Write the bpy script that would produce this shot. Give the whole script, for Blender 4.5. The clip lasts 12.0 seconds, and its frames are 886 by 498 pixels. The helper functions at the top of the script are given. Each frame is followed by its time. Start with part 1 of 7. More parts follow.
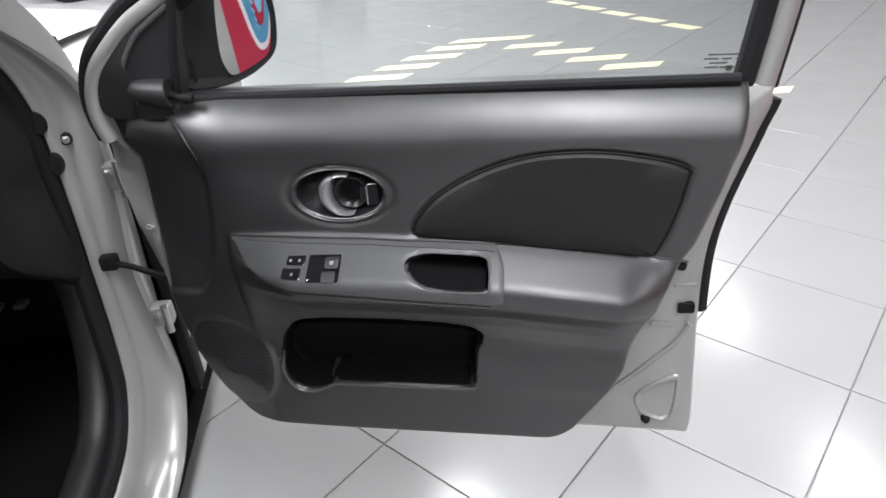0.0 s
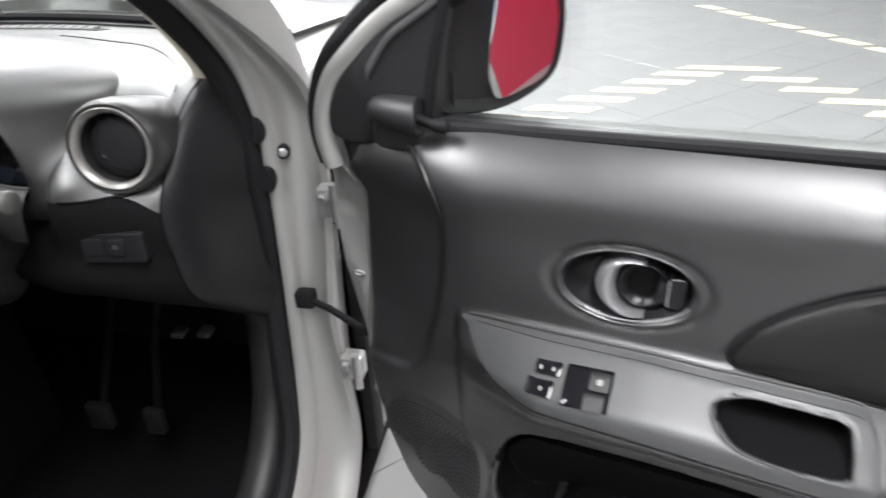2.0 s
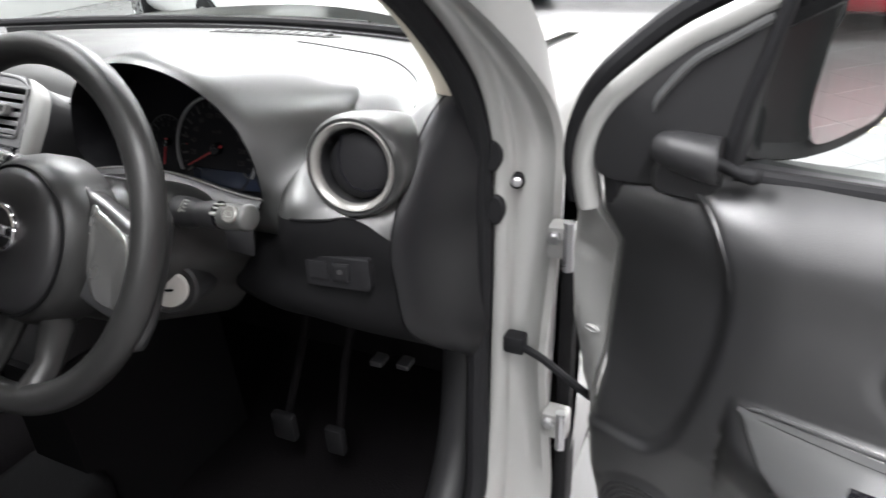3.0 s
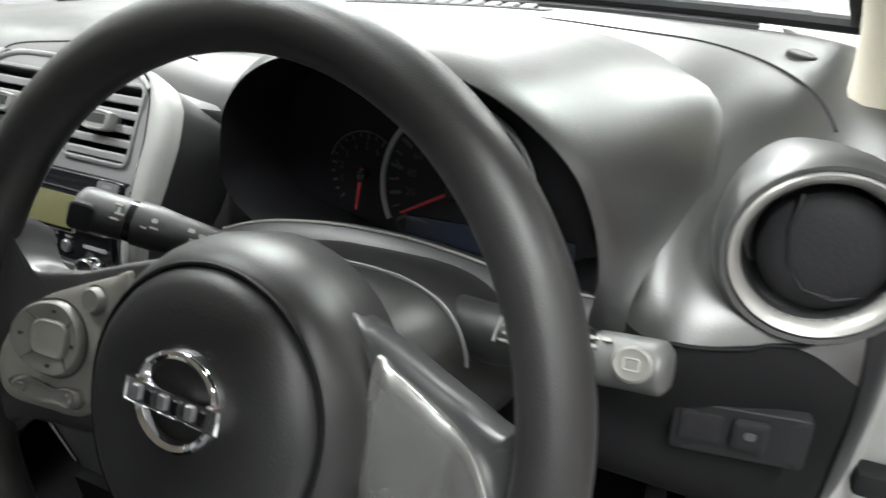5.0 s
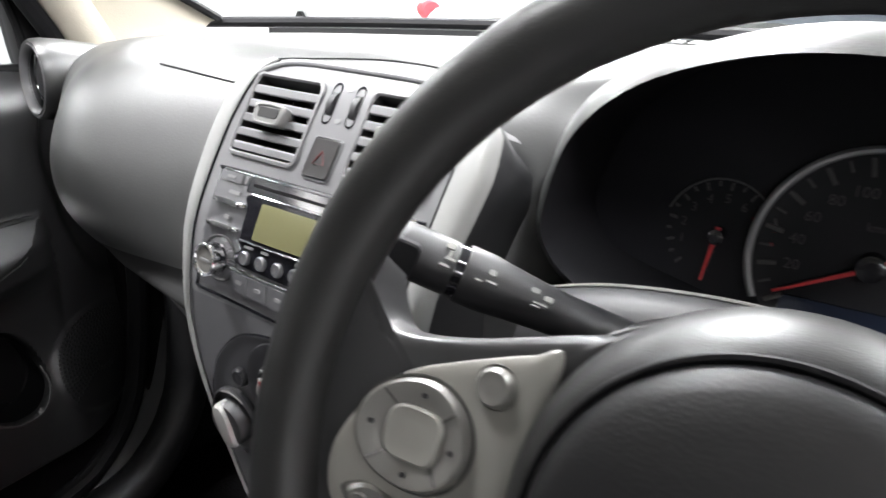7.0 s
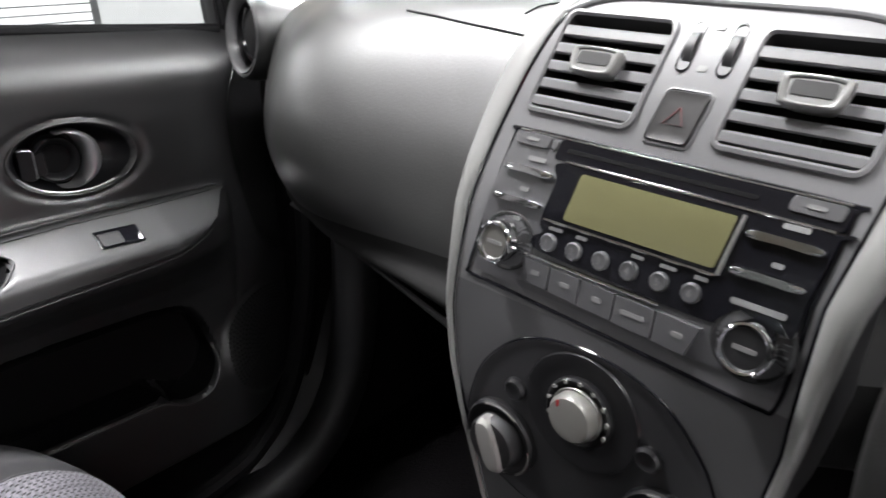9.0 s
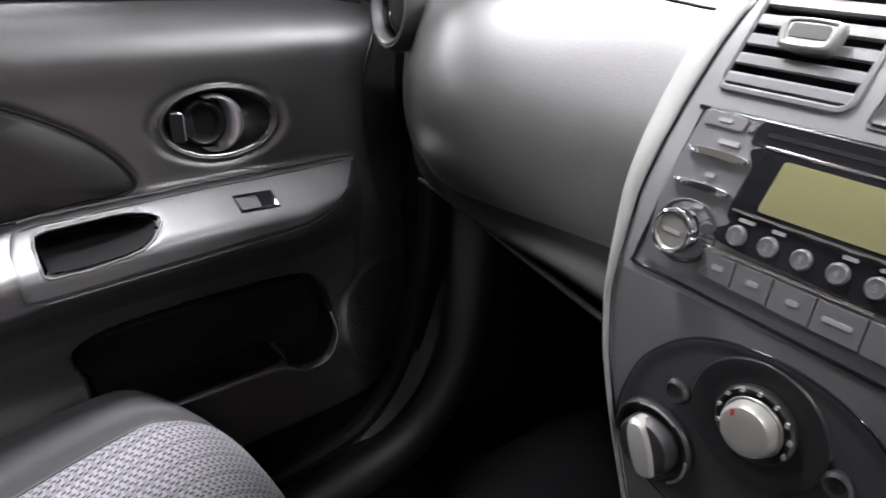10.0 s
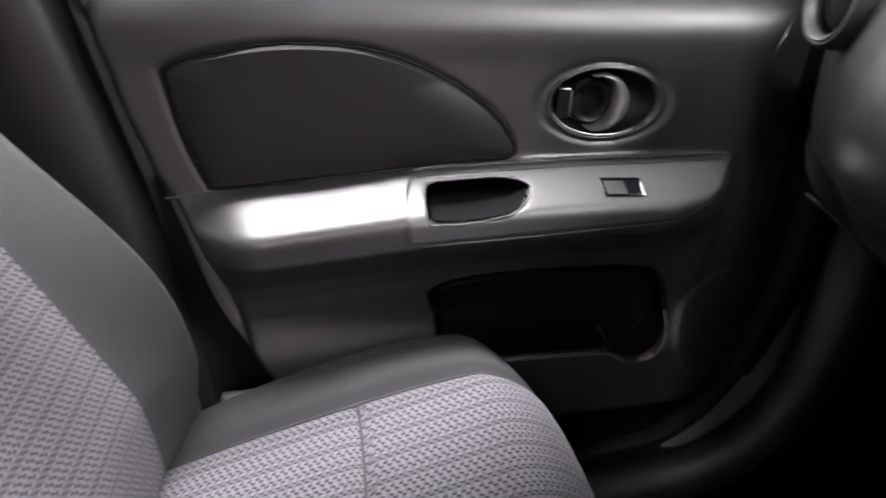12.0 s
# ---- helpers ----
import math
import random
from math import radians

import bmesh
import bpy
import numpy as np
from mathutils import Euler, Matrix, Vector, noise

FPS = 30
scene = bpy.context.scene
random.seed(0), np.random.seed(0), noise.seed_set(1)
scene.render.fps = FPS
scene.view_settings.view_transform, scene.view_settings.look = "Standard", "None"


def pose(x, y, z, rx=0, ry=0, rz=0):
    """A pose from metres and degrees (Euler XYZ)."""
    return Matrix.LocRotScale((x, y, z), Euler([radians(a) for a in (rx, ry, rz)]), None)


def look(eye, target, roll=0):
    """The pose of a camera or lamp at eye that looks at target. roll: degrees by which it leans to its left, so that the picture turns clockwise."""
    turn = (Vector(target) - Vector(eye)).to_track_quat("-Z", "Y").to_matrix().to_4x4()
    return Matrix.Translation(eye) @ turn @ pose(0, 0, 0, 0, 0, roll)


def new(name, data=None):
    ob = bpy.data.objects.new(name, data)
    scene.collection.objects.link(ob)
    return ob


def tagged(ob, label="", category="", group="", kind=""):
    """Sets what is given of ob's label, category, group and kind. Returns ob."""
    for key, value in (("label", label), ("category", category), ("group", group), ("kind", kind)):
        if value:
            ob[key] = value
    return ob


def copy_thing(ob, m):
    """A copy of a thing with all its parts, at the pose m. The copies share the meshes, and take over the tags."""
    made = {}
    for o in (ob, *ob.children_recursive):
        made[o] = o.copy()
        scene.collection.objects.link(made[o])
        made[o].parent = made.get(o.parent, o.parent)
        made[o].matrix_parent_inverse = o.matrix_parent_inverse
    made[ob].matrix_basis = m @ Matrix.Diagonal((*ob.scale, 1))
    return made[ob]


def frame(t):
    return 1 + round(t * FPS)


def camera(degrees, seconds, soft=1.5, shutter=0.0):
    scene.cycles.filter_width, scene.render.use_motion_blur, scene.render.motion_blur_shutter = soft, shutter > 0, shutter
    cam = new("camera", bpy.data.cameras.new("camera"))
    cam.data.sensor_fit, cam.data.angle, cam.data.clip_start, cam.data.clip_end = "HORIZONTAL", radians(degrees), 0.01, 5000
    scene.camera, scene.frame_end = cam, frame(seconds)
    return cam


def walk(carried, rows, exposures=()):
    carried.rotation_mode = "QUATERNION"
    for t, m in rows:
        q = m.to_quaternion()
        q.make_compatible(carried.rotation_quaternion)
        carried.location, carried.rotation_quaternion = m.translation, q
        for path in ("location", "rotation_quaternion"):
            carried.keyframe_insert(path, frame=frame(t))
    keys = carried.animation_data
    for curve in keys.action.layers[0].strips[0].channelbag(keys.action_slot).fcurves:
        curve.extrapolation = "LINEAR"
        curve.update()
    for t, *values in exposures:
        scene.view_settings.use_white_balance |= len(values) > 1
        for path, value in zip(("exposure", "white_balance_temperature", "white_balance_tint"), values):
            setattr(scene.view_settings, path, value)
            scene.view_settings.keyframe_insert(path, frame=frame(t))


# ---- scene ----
cam = camera(66.9, 12.0, shutter=0.4)
PATH = [
    (0, (1.31, -1.181, 1.364), (1.458, 0.521, 0.325), -3.5),
    (0.5, (1.314, -1.144, 1.358), (1.363, 0.545, 0.288), -4.0),
    (1, (1.268, -1.046, 1.345), (1.283, 0.635, 0.261), -2.4),
    (1.5, (1.206, -0.952, 1.333), (1.097, 0.764, 0.311), -2.7),
    (2, (1.165, -0.861, 1.301), (0.82, 0.844, 0.315), -2.6),
    (2.5, (1.1, -0.796, 1.297), (0.443, 0.837, 0.348), -2.7),
    (3, (1.021, -0.773, 1.283), (0.246, 0.821, 0.354), -3.0),
    (3.2, (0.983, -0.755, 1.267), (0.151, 0.825, 0.366), -3.8),
    (4.8, (0.608, -0.587, 1.225), (-0.121, 0.993, 0.24), -1.5),
    (5, (0.583, -0.578, 1.225), (-0.188, 0.987, 0.246), -2.5),
    (5.5, (0.546, -0.559, 1.209), (-0.322, 0.99, 0.288), -3.8),
    (6, (0.506, -0.546, 1.185), (-0.456, 0.998, 0.354), -4.3),
    (6.5, (0.446, -0.547, 1.169), (-0.588, 0.964, 0.364), -2.4),
    (7, (0.369, -0.56, 1.17), (-0.688, 0.939, 0.372), -1.1),
    (7.2, (0.336, -0.562, 1.17), (-0.719, 0.933, 0.361), -1.2),
    (8.8, (0.19, -0.578, 1.122), (-1.034, 0.792, 0.331), -1.0),
    (9, (0.178, -0.578, 1.121), (-1.086, 0.745, 0.312), -1.0),
    (9.5, (0.15, -0.588, 1.114), (-1.219, 0.615, 0.289), -0.2),
    (10, (0.133, -0.597, 1.11), (-1.303, 0.506, 0.26), -0.6),
    (10.5, (0.112, -0.614, 1.104), (-1.412, 0.375, 0.267), 0.1),
    (11, (0.103, -0.631, 1.101), (-1.489, 0.242, 0.262), 0.8),
    (11.5, (0.095, -0.633, 1.115), (-1.587, -0.046, 0.206), 1.5),
    (12, (0.091, -0.638, 1.124), (-1.664, -0.37, 0.202), -0.5),
]
EXPOSURES = [(0.0, 0.0, 6500, 14), (1.0, 0.20, 6500, 14), (2.0, 0.40, 6600, 14), (2.5, 0.55, 6600, 15), (3.0, 0.80, 6600, 14), (5.0, 1.05, 6650, 8), (6.0, 1.38, 6600, 10), (7.0, 1.65, 6600, 14), (9.0, 1.22, 6650, 15), (9.5, 1.52, 6600, 17), (10.5, 1.66, 6550, 17), (11.0, 1.64, 6550, 17), (12.0, 1.50, 6700, 18)]
walk(cam, [(t, look(eye, target, roll)) for t, eye, target, roll in PATH], EXPOSURES)
LAMP = 100.0
BX, BY, BA = 5.14, -0.24, radians(16)

# ---- world and light ----
world = bpy.data.worlds.new("showroom_air")
world.use_nodes = True
world.node_tree.nodes["Background"].inputs[0].default_value = (0.9, 0.95, 1.0, 1)
world.node_tree.nodes["Background"].inputs[1].default_value = 0.02
scene.world = world


# ---- materials ----
def mat(name, color, rough=0.5, metal=0.0, grain=0.0, grain_size=400.0, wear=0.0, wear_size=6.0, spec=0.5, coat=0.0):
    """A surface with fine relief, and stains and gloss that vary at a larger scale."""
    m = bpy.data.materials.new(name)
    m.use_nodes = True
    nt = m.node_tree
    b = nt.nodes["Principled BSDF"]
    b.inputs["Base Color"].default_value = (*color, 1)
    b.inputs["Roughness"].default_value = rough
    b.inputs["Metallic"].default_value = metal
    b.inputs["Specular IOR Level"].default_value = spec
    b.inputs["Coat Weight"].default_value = coat
    tc = nt.nodes.new("ShaderNodeTexCoord")
    if wear:
        n = nt.nodes.new("ShaderNodeTexNoise")
        n.inputs["Scale"].default_value = wear_size
        n.inputs["Detail"].default_value = 5
        nt.links.new(tc.outputs["Object"], n.inputs["Vector"])
        r = nt.nodes.new("ShaderNodeMapRange")
        r.inputs[1].default_value, r.inputs[2].default_value = 0.3, 0.7
        r.inputs[3].default_value, r.inputs[4].default_value = max(rough - wear, 0.02), min(rough + wear, 1)
        nt.links.new(n.outputs[0], r.inputs[0])
        nt.links.new(r.outputs[0], b.inputs["Roughness"])
        mx = nt.nodes.new("ShaderNodeMix")
        mx.data_type = "RGBA"
        mx.inputs[6].default_value = (*[c * (1 - wear) for c in color], 1)
        mx.inputs[7].default_value = (*[min(c * (1 + wear), 1) for c in color], 1)
        nt.links.new(n.outputs[0], mx.inputs[0])
        nt.links.new(mx.outputs[2], b.inputs["Base Color"])
    if grain:
        n = nt.nodes.new("ShaderNodeTexVoronoi")
        n.inputs["Scale"].default_value = grain_size
        nt.links.new(tc.outputs["Object"], n.inputs["Vector"])
        bp = nt.nodes.new("ShaderNodeBump")
        bp.inputs["Strength"].default_value = grain
        bp.inputs["Distance"].default_value = 0.0006
        nt.links.new(n.outputs["Distance"], bp.inputs["Height"])
        nt.links.new(bp.outputs[0], b.inputs["Normal"])
    return m


def glow(name, color, strength):
    m = bpy.data.materials.new(name)
    m.use_nodes = True
    b = m.node_tree.nodes["Principled BSDF"]
    b.inputs["Base Color"].default_value = (*color, 1)
    b.inputs["Emission Color"].default_value = (*color, 1)
    b.inputs["Emission Strength"].default_value = strength
    return m


def glass(name, tint, gloss=0.06):
    m = bpy.data.materials.new(name)
    m.use_nodes = True
    nt = m.node_tree
    nt.nodes.remove(nt.nodes["Principled BSDF"])
    t, g, mx = [nt.nodes.new("ShaderNode" + k) for k in ("BsdfTransparent", "BsdfGlossy", "MixShader")]
    t.inputs[0].default_value = (*tint, 1)
    g.inputs[1].default_value = 0.02
    mx.inputs[0].default_value = gloss
    nt.links.new(t.outputs[0], mx.inputs[1])
    nt.links.new(g.outputs[0], mx.inputs[2])
    nt.links.new(mx.outputs[0], nt.nodes["Material Output"].inputs[0])
    return m


PANEL = mat("door_plastic", (0.0185, 0.0185, 0.0195), 0.41, spec=1.0, grain=0.10, grain_size=700, wear=0.07)
PAD = mat("pad_vinyl", (0.0100, 0.0096, 0.0100), 0.50, spec=0.3, grain=0.3, grain_size=900, wear=0.06)
GREY = mat("satin_grey_plastic", (0.060, 0.061, 0.062), 0.36, grain=0.04, grain_size=900, wear=0.06)
DASH = mat("dash_plastic", (0.016, 0.0165, 0.016), 0.42, spec=0.85, grain=0.10, grain_size=520, wear=0.08)
DARK = mat("black_plastic", (0.013, 0.013, 0.014), 0.5, grain=0.06, grain_size=600, wear=0.05)
GLOSS = mat("gloss_black", (0.006, 0.006, 0.008), 0.12, wear=0.03)
RUBBER = mat("black_rubber", (0.008, 0.008, 0.009), 0.7, spec=0.2, grain=0.3, grain_size=300, wear=0.08)
LEATHER = mat("wheel_skin", (0.0145, 0.0145, 0.0143), 0.42, spec=0.36, grain=0.13, grain_size=1000, wear=0.05)
SPOKE = mat("satin_spoke_plastic", (0.026, 0.026, 0.027), 0.36, wear=0.05)
PAINT = mat("silver_white_paint", (0.27, 0.27, 0.262), 0.33, metal=0.25, wear=0.05, wear_size=9, coat=0.3)
PRINT = mat("grey_print", (0.17, 0.17, 0.17), 0.5)
SYMBOL = mat("pale_symbol_print", (0.22, 0.225, 0.21), 0.5)
SILVER = mat("silver_plastic", (0.40, 0.40, 0.39), 0.26, metal=0.9, wear=0.04, wear_size=20)
TRIM = mat("matt_silver_trim", (0.24, 0.24, 0.235), 0.50, metal=0.2, wear=0.03, wear_size=20)
RADIO = mat("radio_plastic", (0.062, 0.062, 0.065), 0.36, spec=1.0, grain=0.03, grain_size=900, wear=0.05)
STACK = mat("stack_plastic", (0.125, 0.125, 0.128), 0.40, grain=0.05, grain_size=700, wear=0.06)
LEVER = mat("dark_chrome", (0.36, 0.36, 0.37), 0.36, metal=0.75, wear=0.05, wear_size=40)
DIM = mat("dim_print", (0.036, 0.036, 0.036), 0.5)
DIMRED = mat("dim_red_print", (0.30, 0.015, 0.02), 0.4)
CHROME = mat("chrome", (0.85, 0.85, 0.86), 0.08, metal=1.0, wear=0.04, wear_size=30)
STEEL = mat("zinc_steel", (0.45, 0.45, 0.46), 0.35, metal=0.9, wear=0.15, wear_size=40)
BEIGE = mat("beige_trim", (0.50, 0.46, 0.38), 0.7, grain=0.3, grain_size=500, wear=0.06)
# near-black so that the footwell's shade sits in the carpet colour
CARPET = mat("shade_dark_carpet", (0.006, 0.0055, 0.006), 0.95, spec=0.03, grain=0.9, grain_size=300, wear=0.2)
# darker than the plastic itself: shade under the dash put into the colour
MATT = mat("matt_shade_black", (0.006, 0.006, 0.0065), 0.8, spec=0.08, wear=0.06)
VINYL = mat("seat_bolster_cloth", (0.026, 0.026, 0.028), 0.8, grain=0.5, grain_size=900, wear=0.1)
MIRROR = mat("mirror_glass", (0.92, 0.92, 0.92), 0.01, metal=1.0)
LCD = mat("lcd_glass", (0.125, 0.120, 0.060), 0.16, spec=0.9, wear=0.04)
NEEDLE = mat("pointer_red", (0.42, 0.025, 0.03), 0.4)
REDMARK = mat("red_print", (0.75, 0.03, 0.04), 0.4)
YELLOW = mat("yellow_floor_tape", (0.84, 0.78, 0.54), 0.5, wear=0.12, wear_size=12)
# tone set by how much fill light these walls bounce into the cabin
WALL = mat("bounce_fill_wall", (0.34, 0.34, 0.34), 0.7, wear=0.05, wear_size=1.5)
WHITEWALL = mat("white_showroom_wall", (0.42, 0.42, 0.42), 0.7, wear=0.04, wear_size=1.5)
CEIL = mat("showroom_ceiling", (0.24, 0.24, 0.24), 0.8, wear=0.05, wear_size=1.0)
GLASS = glass("window_glass", (0.68, 0.715, 0.705))
PRIVACY = glass("tinted_rear_glass", (0.45, 0.47, 0.46))
RING = mat("satin_ring", (0.24, 0.235, 0.225), 0.40, metal=0.6, wear=0.04, wear_size=30)

BOWL = mat("handle_bowl_black", (0.008, 0.008, 0.009), 0.32, spec=0.4, wear=0.05)
# near-black that puts the shade of hollows into their colour; also used for joints
SHADE_JOINT_BLACK = mat("shade_and_joint_black", (0.004, 0.004, 0.0045), 0.6, spec=0.12, wear=0.05)

# ---- helpers for building ----
MW = {}


def thing(name, at, label, category, group="", kind=""):
    ob = new(name)
    ob.empty_display_size = 0.05
    ob.matrix_basis = Matrix.Translation(at)
    MW[ob] = ob.matrix_basis.copy()
    return tagged(ob, label, category, group, kind)


def finish(name, verts, faces, material, parent, label="", smooth=True, sharp=35, pat=None):
    inv = np.array(MW[parent].inverted())
    v = np.asarray(verts, float)
    v = v @ inv[:3, :3].T + inv[:3, 3]
    me = bpy.data.meshes.new(name)
    me.from_pydata(v.tolist(), [], [list(map(int, f)) for f in faces])
    bm = bmesh.new()
    bm.from_mesh(me)
    bmesh.ops.remove_doubles(bm, verts=bm.verts, dist=1e-6)
    bmesh.ops.recalc_face_normals(bm, faces=bm.faces)
    bm.to_mesh(me)
    bm.free()
    if smooth:
        me.shade_smooth()
        me.set_sharp_from_angle(angle=radians(sharp))
    me.materials.append(material)
    ob = new(name, me)
    ob.parent = parent
    MW[ob] = MW[parent]
    if label:
        tagged(ob, label)
    return ob


def part(name, geo, material, parent, label="", smooth=True, sharp=35):
    return finish(name, geo[0], geo[1], material, parent, label, smooth, sharp)


def join(*geos):
    vs, fs, n = [], [], 0
    for v, f in geos:
        vs.append(np.asarray(v, float))
        fs += [[i + n for i in face] for face in f]
        n += len(v)
    return np.concatenate(vs), fs


def loft(rings, closed=True, caps=True):
    rings = [np.asarray(r, float) for r in rings]
    n = len(rings[0])
    faces = []
    for a in range(len(rings) - 1):
        for i in range(n if closed else n - 1):
            j = (i + 1) % n
            faces.append([a * n + i, a * n + j, (a + 1) * n + j, (a + 1) * n + i])
    if caps and closed:
        faces.append(list(range(n))[::-1])
        faces.append([(len(rings) - 1) * n + i for i in range(n)])
    return np.concatenate(rings), faces


def sheet(f, us, vs):
    """A grid of points f(u, v), where f takes arrays."""
    u, v = np.meshgrid(us, vs, indexing="ij")
    p = np.stack(f(u, v), -1).reshape(-1, 3)
    n = len(vs)
    faces = [[a * n + b, a * n + b + 1, (a + 1) * n + b + 1, (a + 1) * n + b] for a in range(len(us) - 1) for b in range(n - 1)]
    return p, faces


def curve_points(pts, n, closed=False):
    """Catmull-Rom through the points, evenly in the parameter."""
    p = np.asarray(pts, float)
    m = len(p)
    ts = np.linspace(0, m if closed else m - 1, n, endpoint=not closed)
    out = []
    for t in ts:
        i = min(int(t), m - 1 if closed else m - 2)
        k = t - i
        if closed:
            a, b, c, d = (p[(i + j) % m] for j in (-1, 0, 1, 2))
        else:
            b, c = p[i], p[i + 1]
            a = p[i - 1] if i > 0 else 2 * b - c
            d = p[i + 2] if i + 2 < m else 2 * c - b
        out.append(0.5 * (2 * b + (c - a) * k + (2 * a - 5 * b + 4 * c - d) * k**2 + (3 * b - a - 3 * c + d) * k**3))
    return np.array(out)


def rrect(cx, cy, w, h, r, n=5):
    out = []
    for sx, sy, a0 in ((1, 1, 0), (-1, 1, 90), (-1, -1, 180), (1, -1, 270)):
        for k in range(n):
            a = radians(a0 + 90 * k / (n - 1))
            out.append((cx + sx * (w / 2 - r) + r * math.cos(a), cy + sy * (h / 2 - r) + r * math.sin(a)))
    return np.array(out)


def oval(cx, cy, rx, ry, n=32, a0=0.0):
    a = np.linspace(0, 2 * np.pi, n, endpoint=False) + a0
    return np.stack([cx + rx * np.cos(a), cy + ry * np.sin(a)], -1)


def puck(f, outline, prof, cap=True):
    """Rings of an outline laid on a surface f(u, v, d): prof is a list of (inset in metres, height d), and the last ring is filled in."""
    o = np.asarray(outline, float)
    c = o.mean(0)
    size = np.abs(o - c).mean() * 1.6
    rings = []
    for inset, d in prof:
        q = c + (o - c) * (1 - inset / size)
        rings.append(np.array([f(u, v, d) for u, v in q]))
    v, faces = loft(rings, True, False)
    n = len(o)
    if cap:
        k = len(v)
        last = prof[-1]
        extra = []
        for s in (0.66, 0.33):
            q = c + (o - c) * (1 - last[0] / size) * s
            extra.append(np.array([f(u, w, last[1]) for u, w in q]))
        e, ef = loft([rings[-1], *extra], True, False)
        v2 = np.concatenate([v, e, [f(c[0], c[1], last[1])]])
        faces = faces + [[i + k for i in fc] for fc in ef]
        m = len(v2) - 1
        b = k + 2 * n
        faces += [[b + i, b + (i + 1) % n, m] for i in range(n)]
        v = v2
    return v, faces


def tube(path, radius, n=10, flat=1.0, up=None, caps=True, closed=False):
    p = np.asarray(path, float)
    r = np.broadcast_to(np.asarray(radius, float), (len(p),))
    t = np.roll(p, -1, 0) - np.roll(p, 1, 0) if closed else np.gradient(p, axis=0)
    t /= np.linalg.norm(t, axis=1)[:, None]
    s = np.cross(t[0], up if up is not None else ((0, 0, 1) if abs(t[0][2]) < 0.8 else (0, 1, 0)))
    a = np.linspace(0, 2 * np.pi, n, endpoint=False)
    rings = []
    for i in range(len(p)):
        s = np.cross(t[i], up) if up is not None else s - t[i] * (s @ t[i])
        s = s / (np.linalg.norm(s) + 1e-9)
        w = np.cross(s, t[i])
        rings.append(p[i] + r[i] * (np.cos(a)[:, None] * s + flat * np.sin(a)[:, None] * w))
    if closed:
        rings.append(rings[0])
    return loft(rings, True, caps and not closed)


def box(lo, hi, bevel=0.004, seg=2):
    bm = bmesh.new()
    bmesh.ops.create_cube(bm, size=1)
    lo, hi = Vector(lo), Vector(hi)
    for v in bm.verts:
        v.co = Vector([(lo[k] + hi[k]) / 2 + v.co[k] * (hi[k] - lo[k]) for k in range(3)])
    if bevel:
        bmesh.ops.bevel(bm, geom=bm.edges[:], offset=bevel, segments=seg, affect="EDGES", profile=0.5)
    bm.verts.index_update()
    out = np.array([v.co[:] for v in bm.verts]), [[v.index for v in f.verts] for f in bm.faces]
    bm.free()
    return out


def moved(geo, m):
    a = np.array(m)
    return np.asarray(geo[0]) @ a[:3, :3].T + a[:3, 3], geo[1]


def prism(f, outline, d0, d1):
    """A flat-sided solid between two heights over a surface, with simple end faces."""
    o = np.asarray(outline, float)
    return loft([np.array([f(u, v, d) for u, v in o]) for d in (d0, d1)])


def text_geo(body, size, f):
    """The built-in font's letters, centred, laid on a surface f(u, v, d)."""
    cu = bpy.data.curves.new("letters", "FONT")
    cu.body, cu.size, cu.align_x, cu.align_y, cu.resolution_u = body, size, "CENTER", "CENTER", 2
    ob = bpy.data.objects.new("letters", cu)
    scene.collection.objects.link(ob)
    dg = bpy.context.evaluated_depsgraph_get()
    me = bpy.data.meshes.new_from_object(ob.evaluated_get(dg))
    v = np.array([f(x.co.x, x.co.y, 0.0) for x in me.vertices])
    fc = [list(p.vertices) for p in me.polygons]
    bpy.data.objects.remove(ob)
    bpy.data.curves.remove(cu)
    bpy.data.meshes.remove(me)
    return v, fc


def oriented(c, ex, ey, ez):
    """A surface map about c with axes ex, ey in the plane and ez out of it."""
    c, ex, ey, ez = (np.array(v, float) for v in (c, ex, ey, ez))
    ex, ey, ez = ex / np.linalg.norm(ex), ey / np.linalg.norm(ey), ez / np.linalg.norm(ez)
    return lambda u, v, d: c + u * ex + v * ey + d * ez


def step(a, b, x):
    t = np.clip((x - a) / (b - a), 0, 1)
    return t * t * (3 - 2 * t)


def inside(poly, x, y):
    """Signed distance to a polygon, positive inside, for arrays."""
    p = np.asarray(poly, float)
    best = np.full(x.shape, 1e9)
    ins = np.zeros(x.shape, bool)
    for (ax, ay), (bx, by) in zip(p, np.roll(p, -1, 0)):
        ex, ey = bx - ax, by - ay
        k = np.clip(((x - ax) * ex + (y - ay) * ey) / (ex * ex + ey * ey + 1e-12), 0, 1)
        best = np.minimum(best, np.hypot(x - ax - k * ex, y - ay - k * ey))
        cross = ((ay > y) != (by > y)) & (x < (bx - ax) * (y - ay) / (by - ay + 1e-12) + ax)
        ins ^= cross
    return np.where(ins, best, -best)


# ---- the doors: p runs from the armrest's tip to the rear, q into the car, z up ----
PAD_LINE = curve_points([(0.331, 0.838), (0.330, 0.857), (0.363, 0.897), (0.425, 0.936), (0.502, 0.964), (0.585, 0.9715), (0.650, 0.966), (0.705, 0.955), (0.736, 0.942),
                         (0.737, 0.925), (0.724, 0.865), (0.704, 0.811), (0.688, 0.802), (0.59, 0.811), (0.468, 0.824), (0.368, 0.833)], 96, True)
